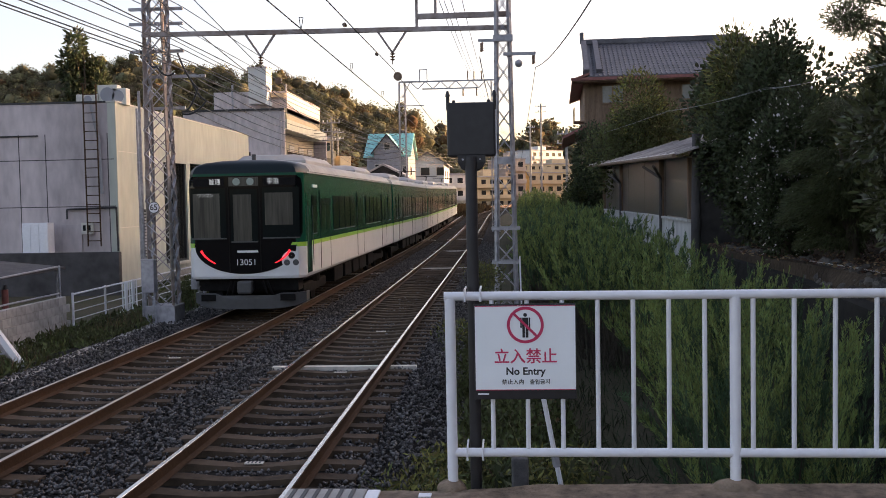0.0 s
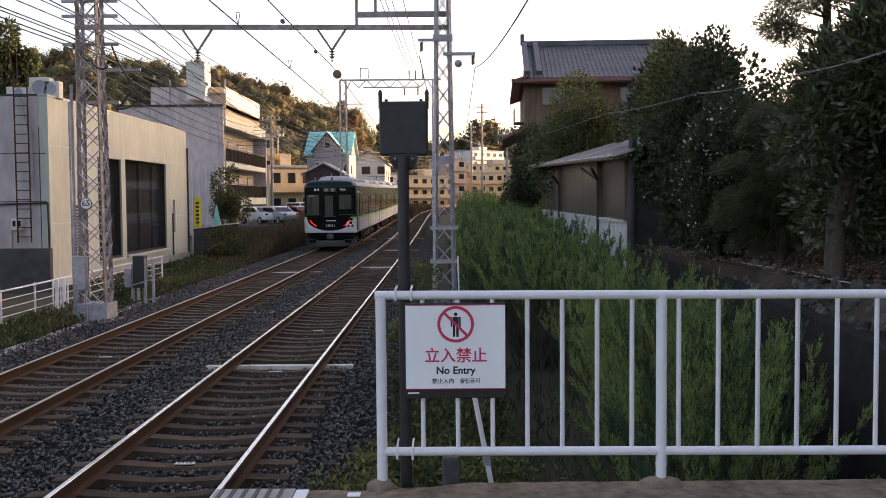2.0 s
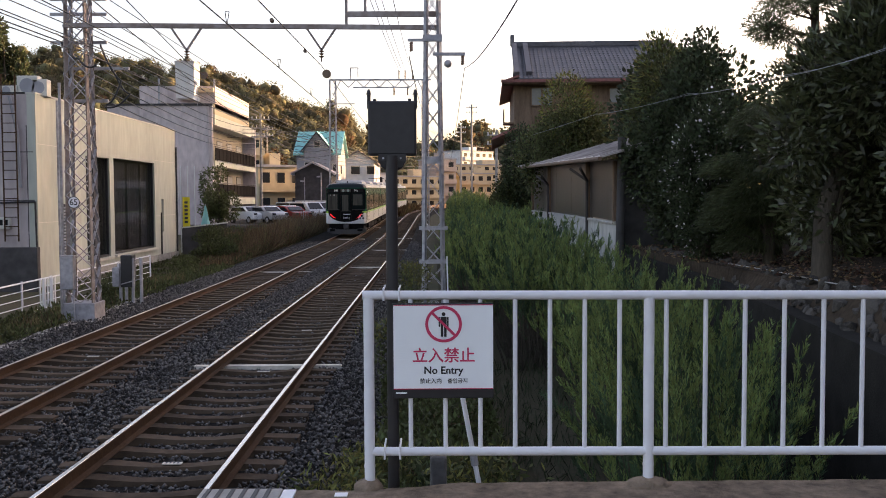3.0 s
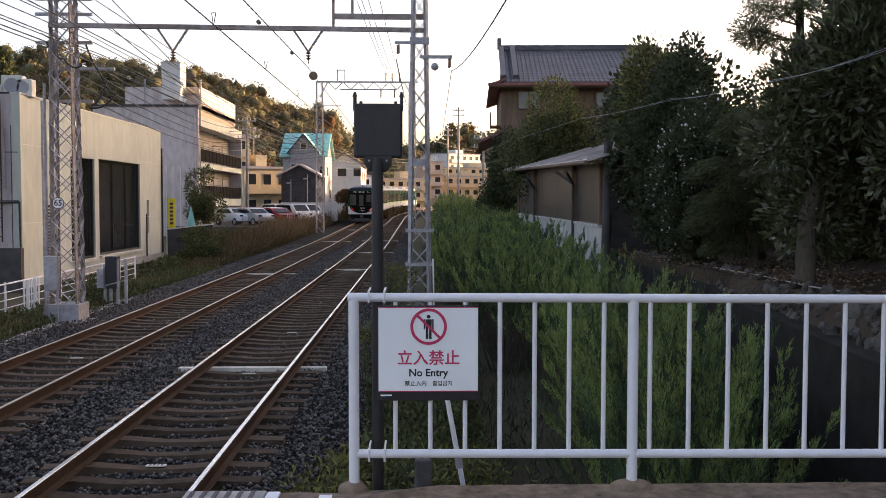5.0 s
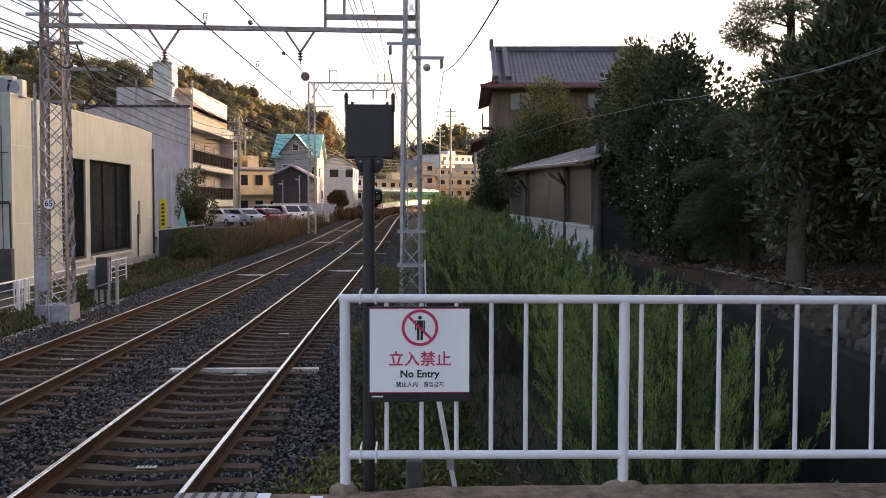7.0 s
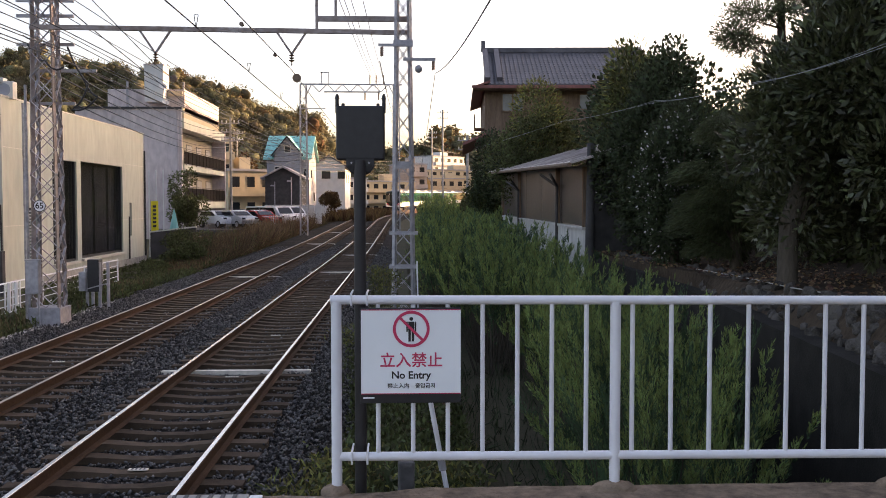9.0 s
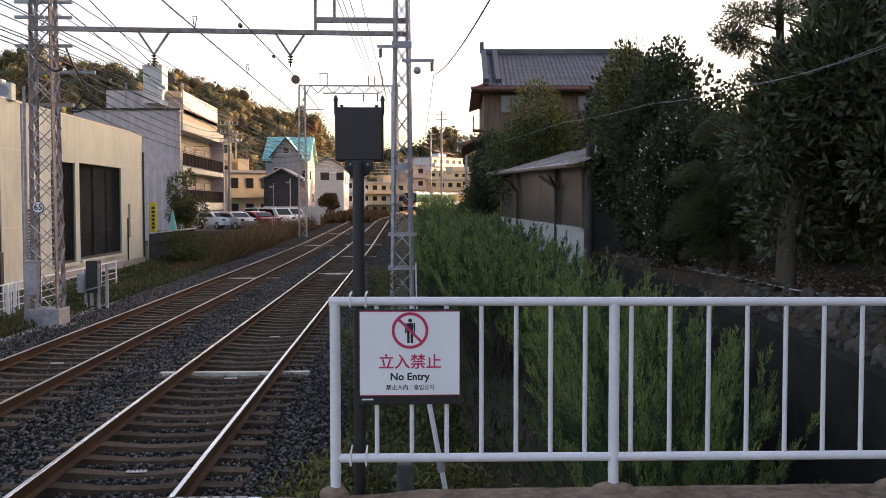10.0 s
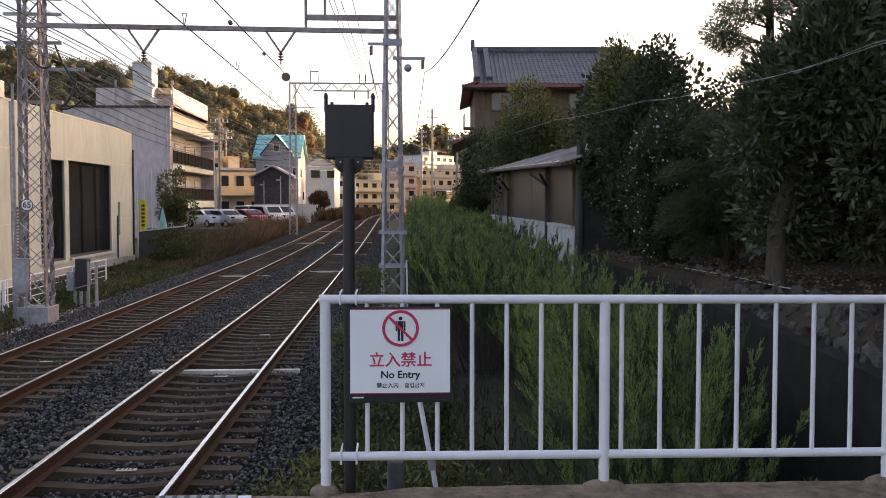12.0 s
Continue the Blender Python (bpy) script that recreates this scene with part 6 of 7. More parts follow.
        v, q = leaves(rng, tp + [0, 0, 0.05], rng.normal(0, 1, (len(tp), 3)) + [0, 0, 1], 0.07, 0.02, 0.3)
        ob = new("flower_head", mesh_of("flower_head", [(v, q)], M_LEAF_TIP))
        ob.parent = t
        tagged(ob, kind="stuff")
    p = spread(12000, -0.75, 0.9, 6.2, 17)
    p[:, 2] = np.maximum(p[:, 2], -0.7)
    scatter("creeping_weeds", "low creeping weeds on the earth beside the ballast", "weeds", M_WEED, rng, p + rng.uniform(0, 0.12, (len(p), 1)) * [0, 0, 1], 0.1, 0.045, jitter=1.1)
    # dark ground cover in the ditch
    p = spread(7000, -0.15, 1.3, 6.0, 9.6)
    p[:, 2] += rng.uniform(0, 0.3, len(p))
    scatter("ditch_weeds", "dark creeping weeds on the slope of the ditch", "weeds", M_LEAF_DARK, rng, p, 0.12, 0.05, jitter=0.9)
    # dark leaf colour stands in for the hedge's shade in the ditch
    p = spread(3000, 0.3, 4.2, 6.0, 22)
    scatter("ditch_grass", "ditch grass coloured dark for the shade there", "grass", M_LEAF_DARK, rng, p, 0.3, 0.02, jitter=0.5)


build_weeds()
tree("roadside_tree", "slender green tree beside the apartment block", -12.6, 57.5, 0.3, 4.6, 1.15, 1.1, M_LEAF_MID, 5000, 0.16, 0.08, 71, 0.12, 16, 0.07, 0.4, group="roadside trees")
tree("roadside_bush", "dense green bush on the bank", -11.4, 52.5, -0.4, 1.7, 1.4, 1.8, M_LEAF_MID, 5000, 0.12, 0.06, 72, 0.02, 12, 0.05, 0.45, category="bush", group="roadside trees")
tree("roadside_bush", "dense green bush on the bank", -10.6, 46.8, -0.5, 1.3, 1.0, 1.6, M_WEED, 4000, 0.12, 0.06, 73, 0.02, 12, 0.05, 0.45, category="bush", group="roadside trees")
for k, (x, y, h, m) in enumerate(((-10.2, 50.0, 1.3, M_WEED), (-9.7, 55.5, 1.5, M_LEAF_RUST), (-10.4, 58.0, 1.7, M_LEAF_MID), (-9.5, 62.0, 1.4, M_LEAF_RUST), (-10.2, 66.5, 1.7, M_WEED), (-9.5, 71.0, 1.3, M_LEAF_RUST), (-9.4, 29.5, 0.7, M_WEED), (-10.2, 40.5, 0.8, M_WEED))):
    tree("roadside_bush", "tangled bush of weeds and dry stalks on the bank", x, y, -0.5, h, 0.75, 1.9, m, 3200, 0.12, 0.03, 110 + k, 0.02, 14, 0.03, 0.42, category="bush", group="bank bushes")
tree("roadside_tree", "rust-coloured small tree beside the white house", -9.4, 128, 0.6, 3.4, 1.5, 1.6, M_LEAF_RUST, 4500, 0.24, 0.1, 74, 0.1, 14, 0.1, 0.4, group="roadside trees")
tree("roadside_tree", "rust-coloured small tree among the far houses", -23, 142, 0.6, 9.5, 2.6, 2.6, M_LEAF_RUST, 2500, 0.5, 0.3, 75, 0.2, 14, 0.1, 0.4, group="roadside trees")


# ---- wooded hills ----
_bm = bmesh.new()
bmesh.ops.create_icosphere(_bm, subdivisions=2, radius=1.0)
LUMP_V, LUMP_F = np.array([v.co[:] for v in _bm.verts]), np.array([[v.index for v in f.verts] for f in _bm.faces])
_bm.free()


def lump(rng, l):
    """A knobbly inner mass of leaves."""
    return LUMP_V * rng.uniform(0.6, 1.15, (len(LUMP_V), 1)) * np.array(l[3:]) * 0.74 + np.array(l[:3]), LUMP_F


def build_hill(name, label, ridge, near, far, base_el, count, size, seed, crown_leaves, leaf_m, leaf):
    """A slope under a ridge given as (bearing, height angle) in degrees from the camera, with tree crowns all over it.
    """
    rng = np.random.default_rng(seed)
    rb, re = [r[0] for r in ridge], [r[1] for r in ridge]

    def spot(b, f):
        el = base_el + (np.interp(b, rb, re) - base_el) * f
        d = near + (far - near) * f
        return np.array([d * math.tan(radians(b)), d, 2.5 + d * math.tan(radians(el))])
    bs = np.linspace(rb[0], rb[-1], 40)
    fs_ = [0, 0.25, 0.5, 0.75, 0.95, 1.02]
    vs = [tuple(spot(b, f) - [0, 0, size * 0.45 + (0 if f < 1 else 8)]) for f in fs_ for b in bs]
    w = len(bs)
    faces = [(j * w + i, j * w + i + 1, (j + 1) * w + i + 1, (j + 1) * w + i) for j in range(len(fs_) - 1) for i in range(w - 1)]
    tagged(raw(name, vs, faces, M_EARTH), label, "hill", kind="structure")
    groups, cores = {}, {}
    for i in range(count):
        b, f = rng.uniform(rb[0], rb[-1]), rng.uniform(0.0, 1.0) ** 0.8
        p = spot(b, f)
        s = size * rng.uniform(0.6, 1.25)
        ls = lobes_for(rng, *(p - [0, 0, s * 0.45]), s, s, s * rng.uniform(0.8, 1.25), 6, 0.52)
        key = 1 if rng.random() < 0.08 else 0
        groups.setdefault(key, []).append(cloud(rng, ls, crown_leaves, leaf, leaf * 0.7, 0.85, 0.9))
        cores.setdefault(key, []).extend(lump(rng, l) for l in ls)
    for key, chunks in groups.items():
        ob = new("woodland", mesh_of("woodland", chunks, (leaf_m, M_LEAF_RUST)[key]))
        tagged(ob, "mixed evergreen and autumn woodland covering the hill", "woodland", kind="stuff")
        ob = new("woodland", mesh_of("woodland", cores[key], (leaf_m, M_LEAF_RUST)[key]))
        tagged(ob, "dense inner crowns of the woodland on the hill", "woodland", kind="stuff")


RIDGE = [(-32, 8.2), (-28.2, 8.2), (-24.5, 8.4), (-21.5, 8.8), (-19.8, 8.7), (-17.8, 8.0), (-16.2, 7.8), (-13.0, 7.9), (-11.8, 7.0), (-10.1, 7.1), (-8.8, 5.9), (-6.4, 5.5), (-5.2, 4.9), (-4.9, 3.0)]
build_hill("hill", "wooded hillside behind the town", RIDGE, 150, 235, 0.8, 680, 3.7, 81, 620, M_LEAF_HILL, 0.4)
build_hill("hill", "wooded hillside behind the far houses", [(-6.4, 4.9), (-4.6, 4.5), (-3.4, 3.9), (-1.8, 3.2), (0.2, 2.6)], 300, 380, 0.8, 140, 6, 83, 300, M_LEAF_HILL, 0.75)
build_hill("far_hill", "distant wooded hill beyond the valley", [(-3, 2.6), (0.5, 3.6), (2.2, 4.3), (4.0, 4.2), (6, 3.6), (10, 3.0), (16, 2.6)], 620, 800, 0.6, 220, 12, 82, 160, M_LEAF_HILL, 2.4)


tree("conifer_tree", "tall dark conifer standing out of the hillside", -65, 150, 14, 15.5, 3.8, 3.6, M_LEAF_DARK, 4000, 0.9, 0.4, 76, 0.1, 22, 0.3, 0.34, group="hill trees")
tree("conifer_tree", "tall dark conifer standing out of the hillside", -86, 152, 14, 15, 3.0, 3.0, M_LEAF_DARK, 4000, 0.9, 0.4, 77, 0.1, 22, 0.3, 0.34, group="hill trees")


def build_right_hill():
    """An unseen slope, added to keep the low sun off the line."""
    ys = [-140, -90, -50, -10, 30, 70, 105, 135, 162, 170, 178]
    prof = [(34, 1.2, 0), (48, 7, 1), (64, 17, 1), (84, 31, 1), (110, 34, 1), (170, 35, 1)]
    vs = []
    for y in ys:
        k = 1.0 if y < 163 else (178 - y) / 16
        for x, z, q in prof:
            vs.append((x + max(0, y - 60) * 0.22, y, 1.0 + (z - 1.0) * k + 2.0 * noise.noise(Vector((x, y, 0)) * 0.05) * q * k))
    w = len(prof)
    fs = [(j * w + i, j * w + i + 1, (j + 1) * w + i + 1, (j + 1) * w + i) for j in range(len(ys) - 1) for i in range(w - 1)]
    tagged(raw("shade_hill", vs, fs, M_LEAF_HILL), "unseen slope added to keep the low sun off", "hill", kind="structure")


build_right_hill()


# ---- ballast stones ----
def build_stones():
    rng = np.random.default_rng(91)
    corners = np.array([[1, 0.3, 0], [0.2, 1, 0.1], [-1, 0.2, 0], [-0.1, -1, 0], [0.2, 0.1, 0.85], [0, 0, -0.85]], float)
    faces = np.array([[0, 1, 4], [1, 2, 4], [2, 3, 4], [3, 0, 4], [1, 0, 5], [2, 1, 5], [3, 2, 5], [0, 3, 5]])
    n = 125000
    y = 5.2 + 58 * rng.uniform(0, 1, n) ** 1.7
    x = rng.uniform(-8.3, -0.6, n) + 0.0035 * (y - 12)
    keep = np.ones(n, bool)
    for x0 in (X_LEFT, X_RIGHT):
        for off in (-0.7175, 0.7175):
            keep &= np.abs(x - x0 - 0.0035 * (y - 12) - off) > 0.1
        x0 = x0 + 0.0035 * (y - 12)
        on = (np.abs(x - x0) < 1.15) & (np.abs((y - 5.1 + 0.2675) % 0.535 - 0.2675) < 0.1)
        keep &= ~on
    x, y = x[keep], y[keep]
    n = len(x)
    s = rng.uniform(0.010, 0.033, n)
    inside = np.minimum(np.abs(x - X_LEFT), np.abs(x - X_RIGHT)) < 0.68
    z = np.where(inside, -0.24, -0.2) + rng.uniform(-0.02, 0.03, n)
    z = np.where(x < -8.0, z - 0.05 * (-8.0 - x) / 0.3, z)
    z = np.where(x > -1.1, z - 0.17 * (x + 1.1) / 0.5, z)
    v = corners[None] * s[:, None, None] * rng.uniform(0.6, 1.3, (n, 6, 3))
    a, b = rng.uniform(0, 6.28, n), rng.uniform(-0.8, 0.8, n)
    ca, sa, cb, sb = np.cos(a), np.sin(a), np.cos(b), np.sin(b)
    rot = np.stack([np.stack([ca, -sa * cb, sa * sb], -1), np.stack([sa, ca * cb, -ca * sb], -1), np.stack([0 * a, sb, cb], -1)], 1)
    v = np.einsum("nij,nkj->nki", rot, v) + np.stack([x, y, z], 1)[:, None]
    f = (faces[None] + 6 * np.arange(n)[:, None, None]).reshape(-1, 3)
    m = leafy("crushed_stone", (0.085, 0.079, 0.076), 0.97, 0.0, 0.5, 0.3)
    ob = new("ballast_stones", mesh_of("ballast_stones", [(v.reshape(-1, 3), f)], m))
    tagged(ob, "loose dark grey crushed stone between the rails", "ballast", kind="stuff")


build_stones()


# ---- overhead cables ----
def cable(points, r=0.009, sag=0.0, label="thin dark overhead cable above the railway", material=None, name="overhead_cable"):
    """A cable through the given supports, hanging a little between them."""
    cu = bpy.data.curves.new(name, "CURVE")
    cu.dimensions, cu.bevel_depth, cu.bevel_resolution = "3D", r, 1
    pts = []
    for a, b in zip(points, points[1:]):
        a, b = Vector(a), Vector(b)
        for i in range(8):
            f = i / 8
            pts.append(a.lerp(b, f) - Vector((0, 0, sag * 4 * f * (1 - f))))
    pts.append(Vector(points[-1]))
    sp = cu.splines.new("POLY")
    sp.points.add(len(pts) - 1)
    for p, q in zip(sp.points, pts):
        p.co = (*q, 1)
    tmp = new(name, cu)
    me = bpy.data.meshes.new_from_object(tmp.evaluated_get(bpy.context.evaluated_depsgraph_get()))
    bpy.data.objects.remove(tmp)
    me.materials.clear()
    me.materials.append(material or M_WIRE)
    return tagged(new(name, me), label, "cable", group="overhead cables")


def build_cables():
    def down_line(x, z, z2=None, r=0.009, sag=0.15, x2=None):
        far = z if z2 is None else z2
        x2 = x if x2 is None else x2
        cable([(x, -28, z), (x, 22.3, z), (x2, 79, far), (x2 + 1.5, 130, far), (x2 + 12, 190, far + 0.8)], r, sag)
    down_line(-5.6, 5.42, 5.6, sag=0.02)                     # contact wires
    down_line(-2.95, 5.08, 5.3, sag=0.02)
    cable([(-2.5, -28, 5.6), (-2.5, -2, 5.14), (-2.5, 22.3, 5.56), (-2.5, 50, 5.25), (-2.5, 79, 6.3), (-1.0, 130, 6.2), (9.5, 190, 7.0)], 0.009, 0.02)
    cable([(-5.5, -28, 11.2), (-5.5, 10, 7.1), (-5.55, 22.3, 5.66), (-5.6, 30, 5.35), (-5.6, 52, 5.35), (-5.6, 79, 6.3), (-4.1, 130, 6.2), (6.4, 190, 7.0)], 0.009, 0.02)
    cable([(-7.2, -28, 9.0), (-7.2, 20.4, 6.84), (-7.2, 30, 6.08), (-7.2, 39, 5.44), (-7.3, 60, 4.9), (-7.6, 79, 6.6)], 0.012, 0.03, "feeder cable sagging beside the lattice mast")
    for x, y, z in ((-2.95, 14.2, 5.08), (-2.95, 19.0, 5.08), (-2.95, 24.0, 5.08)):      # droppers over the contact wire
        cable([(x, y, z), (x + 0.03, y, z + 0.16), (x - 0.03, y, z + 0.16), (x - 0.01, y, z)], 0.006, 0.0, "small wire stirrup on the contact wire", name="dropper")
    for x, y, z, q in ((-2.5, 15.4, 5.33, 0.035), (-2.5, 19.4, 5.46, 0.035), (-2.42, 22.6, 5.42, 0.10), (-5.55, 24.0, 5.57, 0.09)):
        bm = bm_new()
        rod(bm, (x, y - 0.03, z), (x, y + 0.03, z), q, 14)
        rod(bm, (x, y - 0.05, z), (x, y + 0.05, z), q * 0.55, 14)
        tagged(part("cable_insulator", bm, M_INSUL, smooth=True), "round brown insulator on an overhead cable", "insulator", group="cable insulators")
    for x in (-1.9, -1.75, -1.55, -1.2):
        down_line(x, 8.6 + x * 0.1, 11.6, 0.012, 0.3)
    for x, z in ((-7.45, 5.9), (-7.3, 5.9), (-7.15, 5.6), (-7.6, 6.25), (-8.55, 6.2), (-8.7, 6.25), (-8.6, 6.9), (-7.5, 7.2), (-8.5, 7.3)):
        cable([(x - 0.3, -28, z + 0.3), (x, 22.9, z), (x - 0.6, 79, z + 1.0), (x - 2, 150, z + 2.5)], 0.010, 0.35)
    for k in range(5):                        # slack lines to the town
        cable([(-8.3 - 0.1 * k, 22.9, 5.2 + 0.3 * k), (-15.7, 90, 7.4 + 0.45 * k), (-16.5, 125, 7.2 + 0.4 * k)], 0.016, 0.7)
    for k in range(6):
        cable([(-40, 70 + 4 * k, 8.4 + 0.4 * k), (-15.7, 90, 7.6 + 0.35 * k), (-8.0, 80, 6.2 + 0.5 * k)], 0.018, 0.6)
    for k in range(5):
        cable([(-15.7, 90, 7.2 + 0.45 * k), (-6.5, 116, 6.4 + 0.4 * k), (3, 160, 8 + 0.5 * k)], 0.02, 0.5)
    cable([(0.72, -9, 3.9), (0.727, 8.0, 4.207), (0.729, 21.7, 5.43), (1.144, 60, 4.735)], 0.008, 0.12, "black feeder cable tied to the lattice mast")
    cable([(-0.5, 21.8, 5.7), (-0.6, 79, 9.5)], 0.012, 0.3)
    for dz in (0, 0.025):
        cable([(3.965, 60, 5.82 + dz), (5.04, 30, 5.12 - dz), (4.96, 19, 4.53 + dz), (4.55, 13, 4.14 - dz), (4.27, 8.5, 3.92 + dz), (4.1, 3, 3.9)], 0.003, 0.05, "twisted pale service cable along the gardens", M_GREYHOUSE, "service_cable")
    for pts in (((-7.7, 22.9, 6.15), (-7.2, 22.8, 5.3), (-7.55, 22.8, 4.75)), ((-7.4, 22.9, 5.55), (-7.0, 22.8, 5.0), (-7.6, 22.8, 4.7)), ((-8.6, 22.9, 6.2), (-8.0, 22.3, 5.75), (-7.6, 22.3, 5.6))):
        cable(pts, 0.022, 0.12, "looped connecting cable on the lattice mast")


build_cables()


def pole_line(x, y, z0, h, arms=2, r=0.14, label="grey concrete utility pole with cross arms"):
    t = thing("utility_pole", label, "utility pole", pose(x, y, z0), group="utility poles")
    part("shaft", rod(bm_new(), (0, 0, 0), (0, 0, h), r, 10, r * 0.7), M_CONC, t, smooth=True)
    for k in range(arms):
        a = part("cross_arm", box(bm_new(), (0, -0.15, h - 0.5 - 0.8 * k), (1.7, 0.09, 0.09)), M_GALV, t)
        for dx in (-0.75, -0.35, 0.35, 0.75):
            part("insulator", rod(bm_new(), (dx, -0.15, h - 0.46 - 0.8 * k), (dx, -0.15, h - 0.24 - 0.8 * k), 0.05, 8), M_WHITEWALL, a)


pole_line(-15.7, 90, 0.2, 10.2, 3)
pole_line(6.2, 150, 1.0, 16.0, 2, 0.2, "dark utility pole beyond the hedge")
pole_line(5.0, 165, 1.0, 14.0, 2, 0.2)
pole_line(-21.5, 128, 0.2, 12.0, 2)
pole_line(5.6, 84, 0.0, 8.5, 2, 0.15, "dark utility pole beyond the hedge")


def build_far_gantry():
    y = 79.0
    for x, h in ((-7.95, 12.2), (-0.5, 12.2)):
        t = thing("catenary_mast", "slim lattice steel mast of the far gantry", "mast", pose(x, y, -0.1), group="catenary masts")
        lattice(t, 0, 0, 0, h, 0.62, 0.5, 0.62, 0.5, 0.7, M_GALV, M_GALV, 0.08)
        part("cross_arm", bar(bm_new(), (-0.3, -0.3, h - 1.9), (1.8 if x < -5 else 0.4, -0.3, h - 1.9), 0.07, 0.07), M_GALV, t)
    b = thing("gantry_beam", "light lattice gantry beam over both tracks", "gantry", pose(0, y, 0))
    part("top_chord", bar(bm_new(), (-8.2, 0, 12.15), (0, 0, 12.15), 0.12, 0.12), M_GALV, b)
    part("bottom_chord", bar(bm_new(), (-6.3, 0, 11.55), (-1.8, 0, 11.55), 0.1, 0.1), M_GALV, b)
    n = 6
    for i in range(n):
        xa, xb = -7.9 + 7.4 * i / n, -7.9 + 7.4 * (i + 0.5) / n
        xc = -7.9 + 7.4 * (i + 1) / n
        lo = 10.9 if i in (0,) else 11.55
        part("brace", bar(bm_new(), (xa, 0, lo), (xb, 0, 12.15), 0.07, 0.07), M_GALV, b)
        part("brace", bar(bm_new(), (xb, 0, 12.15), (xc, 0, 11.55 if i < n - 1 else 10.9), 0.07, 0.07), M_GALV, b)
    for x in (-6.5, -5.9):
        part("upright", bar(bm_new(), (x, 0, 12.1), (x, 0, 13.1), 0.07, 0.07), M_GALV, b)
    part("upright_cap", bar(bm_new(), (-6.55, 0, 13.1), (-5.85, 0, 13.1), 0.07, 0.07), M_GALV, b)
    for x in (-2.6, -2.1, -1.5):
        part("insulator", rod(bm_new(), (x, 0, 12.1), (x, 0, 12.9), 0.05, 8), M_INSUL, b)
    for x in (-3.0, -1.9):
        part("insulator", rod(bm_new(), (x, 0, 11.5), (x, 0, 10.9), 0.06, 8), M_INSUL, b)


build_far_gantry()


# ---- car park ----
M_TYRE = mat("tyre", (0.02, 0.02, 0.02), 0.8, var=0.2, bump=0.05)


def build_car_body(paint, label, m, van=False):
    t = thing("car", label, "car", m, group="parked cars")
    h = 1.75 if van else 1.45
    prof = [(-2.0, 0.35), (-2.05, 0.75), (-1.9, 0.9), (-1.0, 1.0 if not van else 1.05), (-0.45, h - 0.08), (0.2, h), (1.2, h - 0.05), (1.75, 1.0), (2.0, 0.92), (2.05, 0.4)]
    if van:
        prof = [(-2.0, 0.35), (-2.05, 0.8), (-1.6, 1.05), (-1.0, h - 0.1), (0, h), (1.85, h - 0.04), (2.0, 1.0), (2.05, 0.4)]
    bm = bm_new()
    loft(bm, [[(x, y, z) for y, z in prof] for x in (-0.82, 0.82)])
    bmesh.ops.bevel(bm, geom=[e for e in bm.edges], offset=0.05, segments=2, affect="EDGES", profile=0.5)
    part("body", bm, paint, t, smooth=True)
    for sx in (-1, 1):
        a, b = (-0.75, 1.35) if not van else (-1.0, 1.8)
        bm = loft(bm_new(), [[(sx * 0.80, a - 0.1, 1.0), (sx * 0.80, b + 0.2, 1.0), (sx * 0.80, b - 0.1, h - 0.14), (sx * 0.80, a + 0.35, h - 0.14)], [(sx * 0.83, a - 0.1, 1.0), (sx * 0.83, b + 0.2, 1.0), (sx * 0.83, b - 0.1, h - 0.14), (sx * 0.83, a + 0.35, h - 0.14)]])
        part("side_window", bm, M_GLASS, t)
        for y in (-1.3, 1.3):
            w = part("wheel", rod(bm_new(), (sx * 0.66, y, 0.31), (sx * 0.84, y, 0.31), 0.31, 18), M_TYRE, t, smooth=True)
            part("rim", rod(bm_new(), (sx * 0.835, y, 0.31), (sx * 0.85, y, 0.31), 0.19, 14), M_GALV, w)
        part("headlight", box(bm_new(), (sx * 0.62, -2.0, 0.8), (0.3, 0.12, 0.14), bevel=0.02), M_GLASS, t)
    ws = (-0.97, 1.04, -0.48, h - 0.12) if not van else (-1.58, 1.1, -1.03, h - 0.14)
    bm = loft(bm_new(), [[(-0.68, ws[0], ws[1]), (0.68, ws[0], ws[1]), (0.62, ws[2], ws[3]), (-0.62, ws[2], ws[3])], [(-0.68, ws[0] - 0.03, ws[1] + 0.03), (0.68, ws[0] - 0.03, ws[1] + 0.03), (0.62, ws[2] - 0.03, ws[3] + 0.03), (-0.62, ws[2] - 0.03, ws[3] + 0.03)]])
    part("windscreen", bm, M_GLASS, t)
    return t


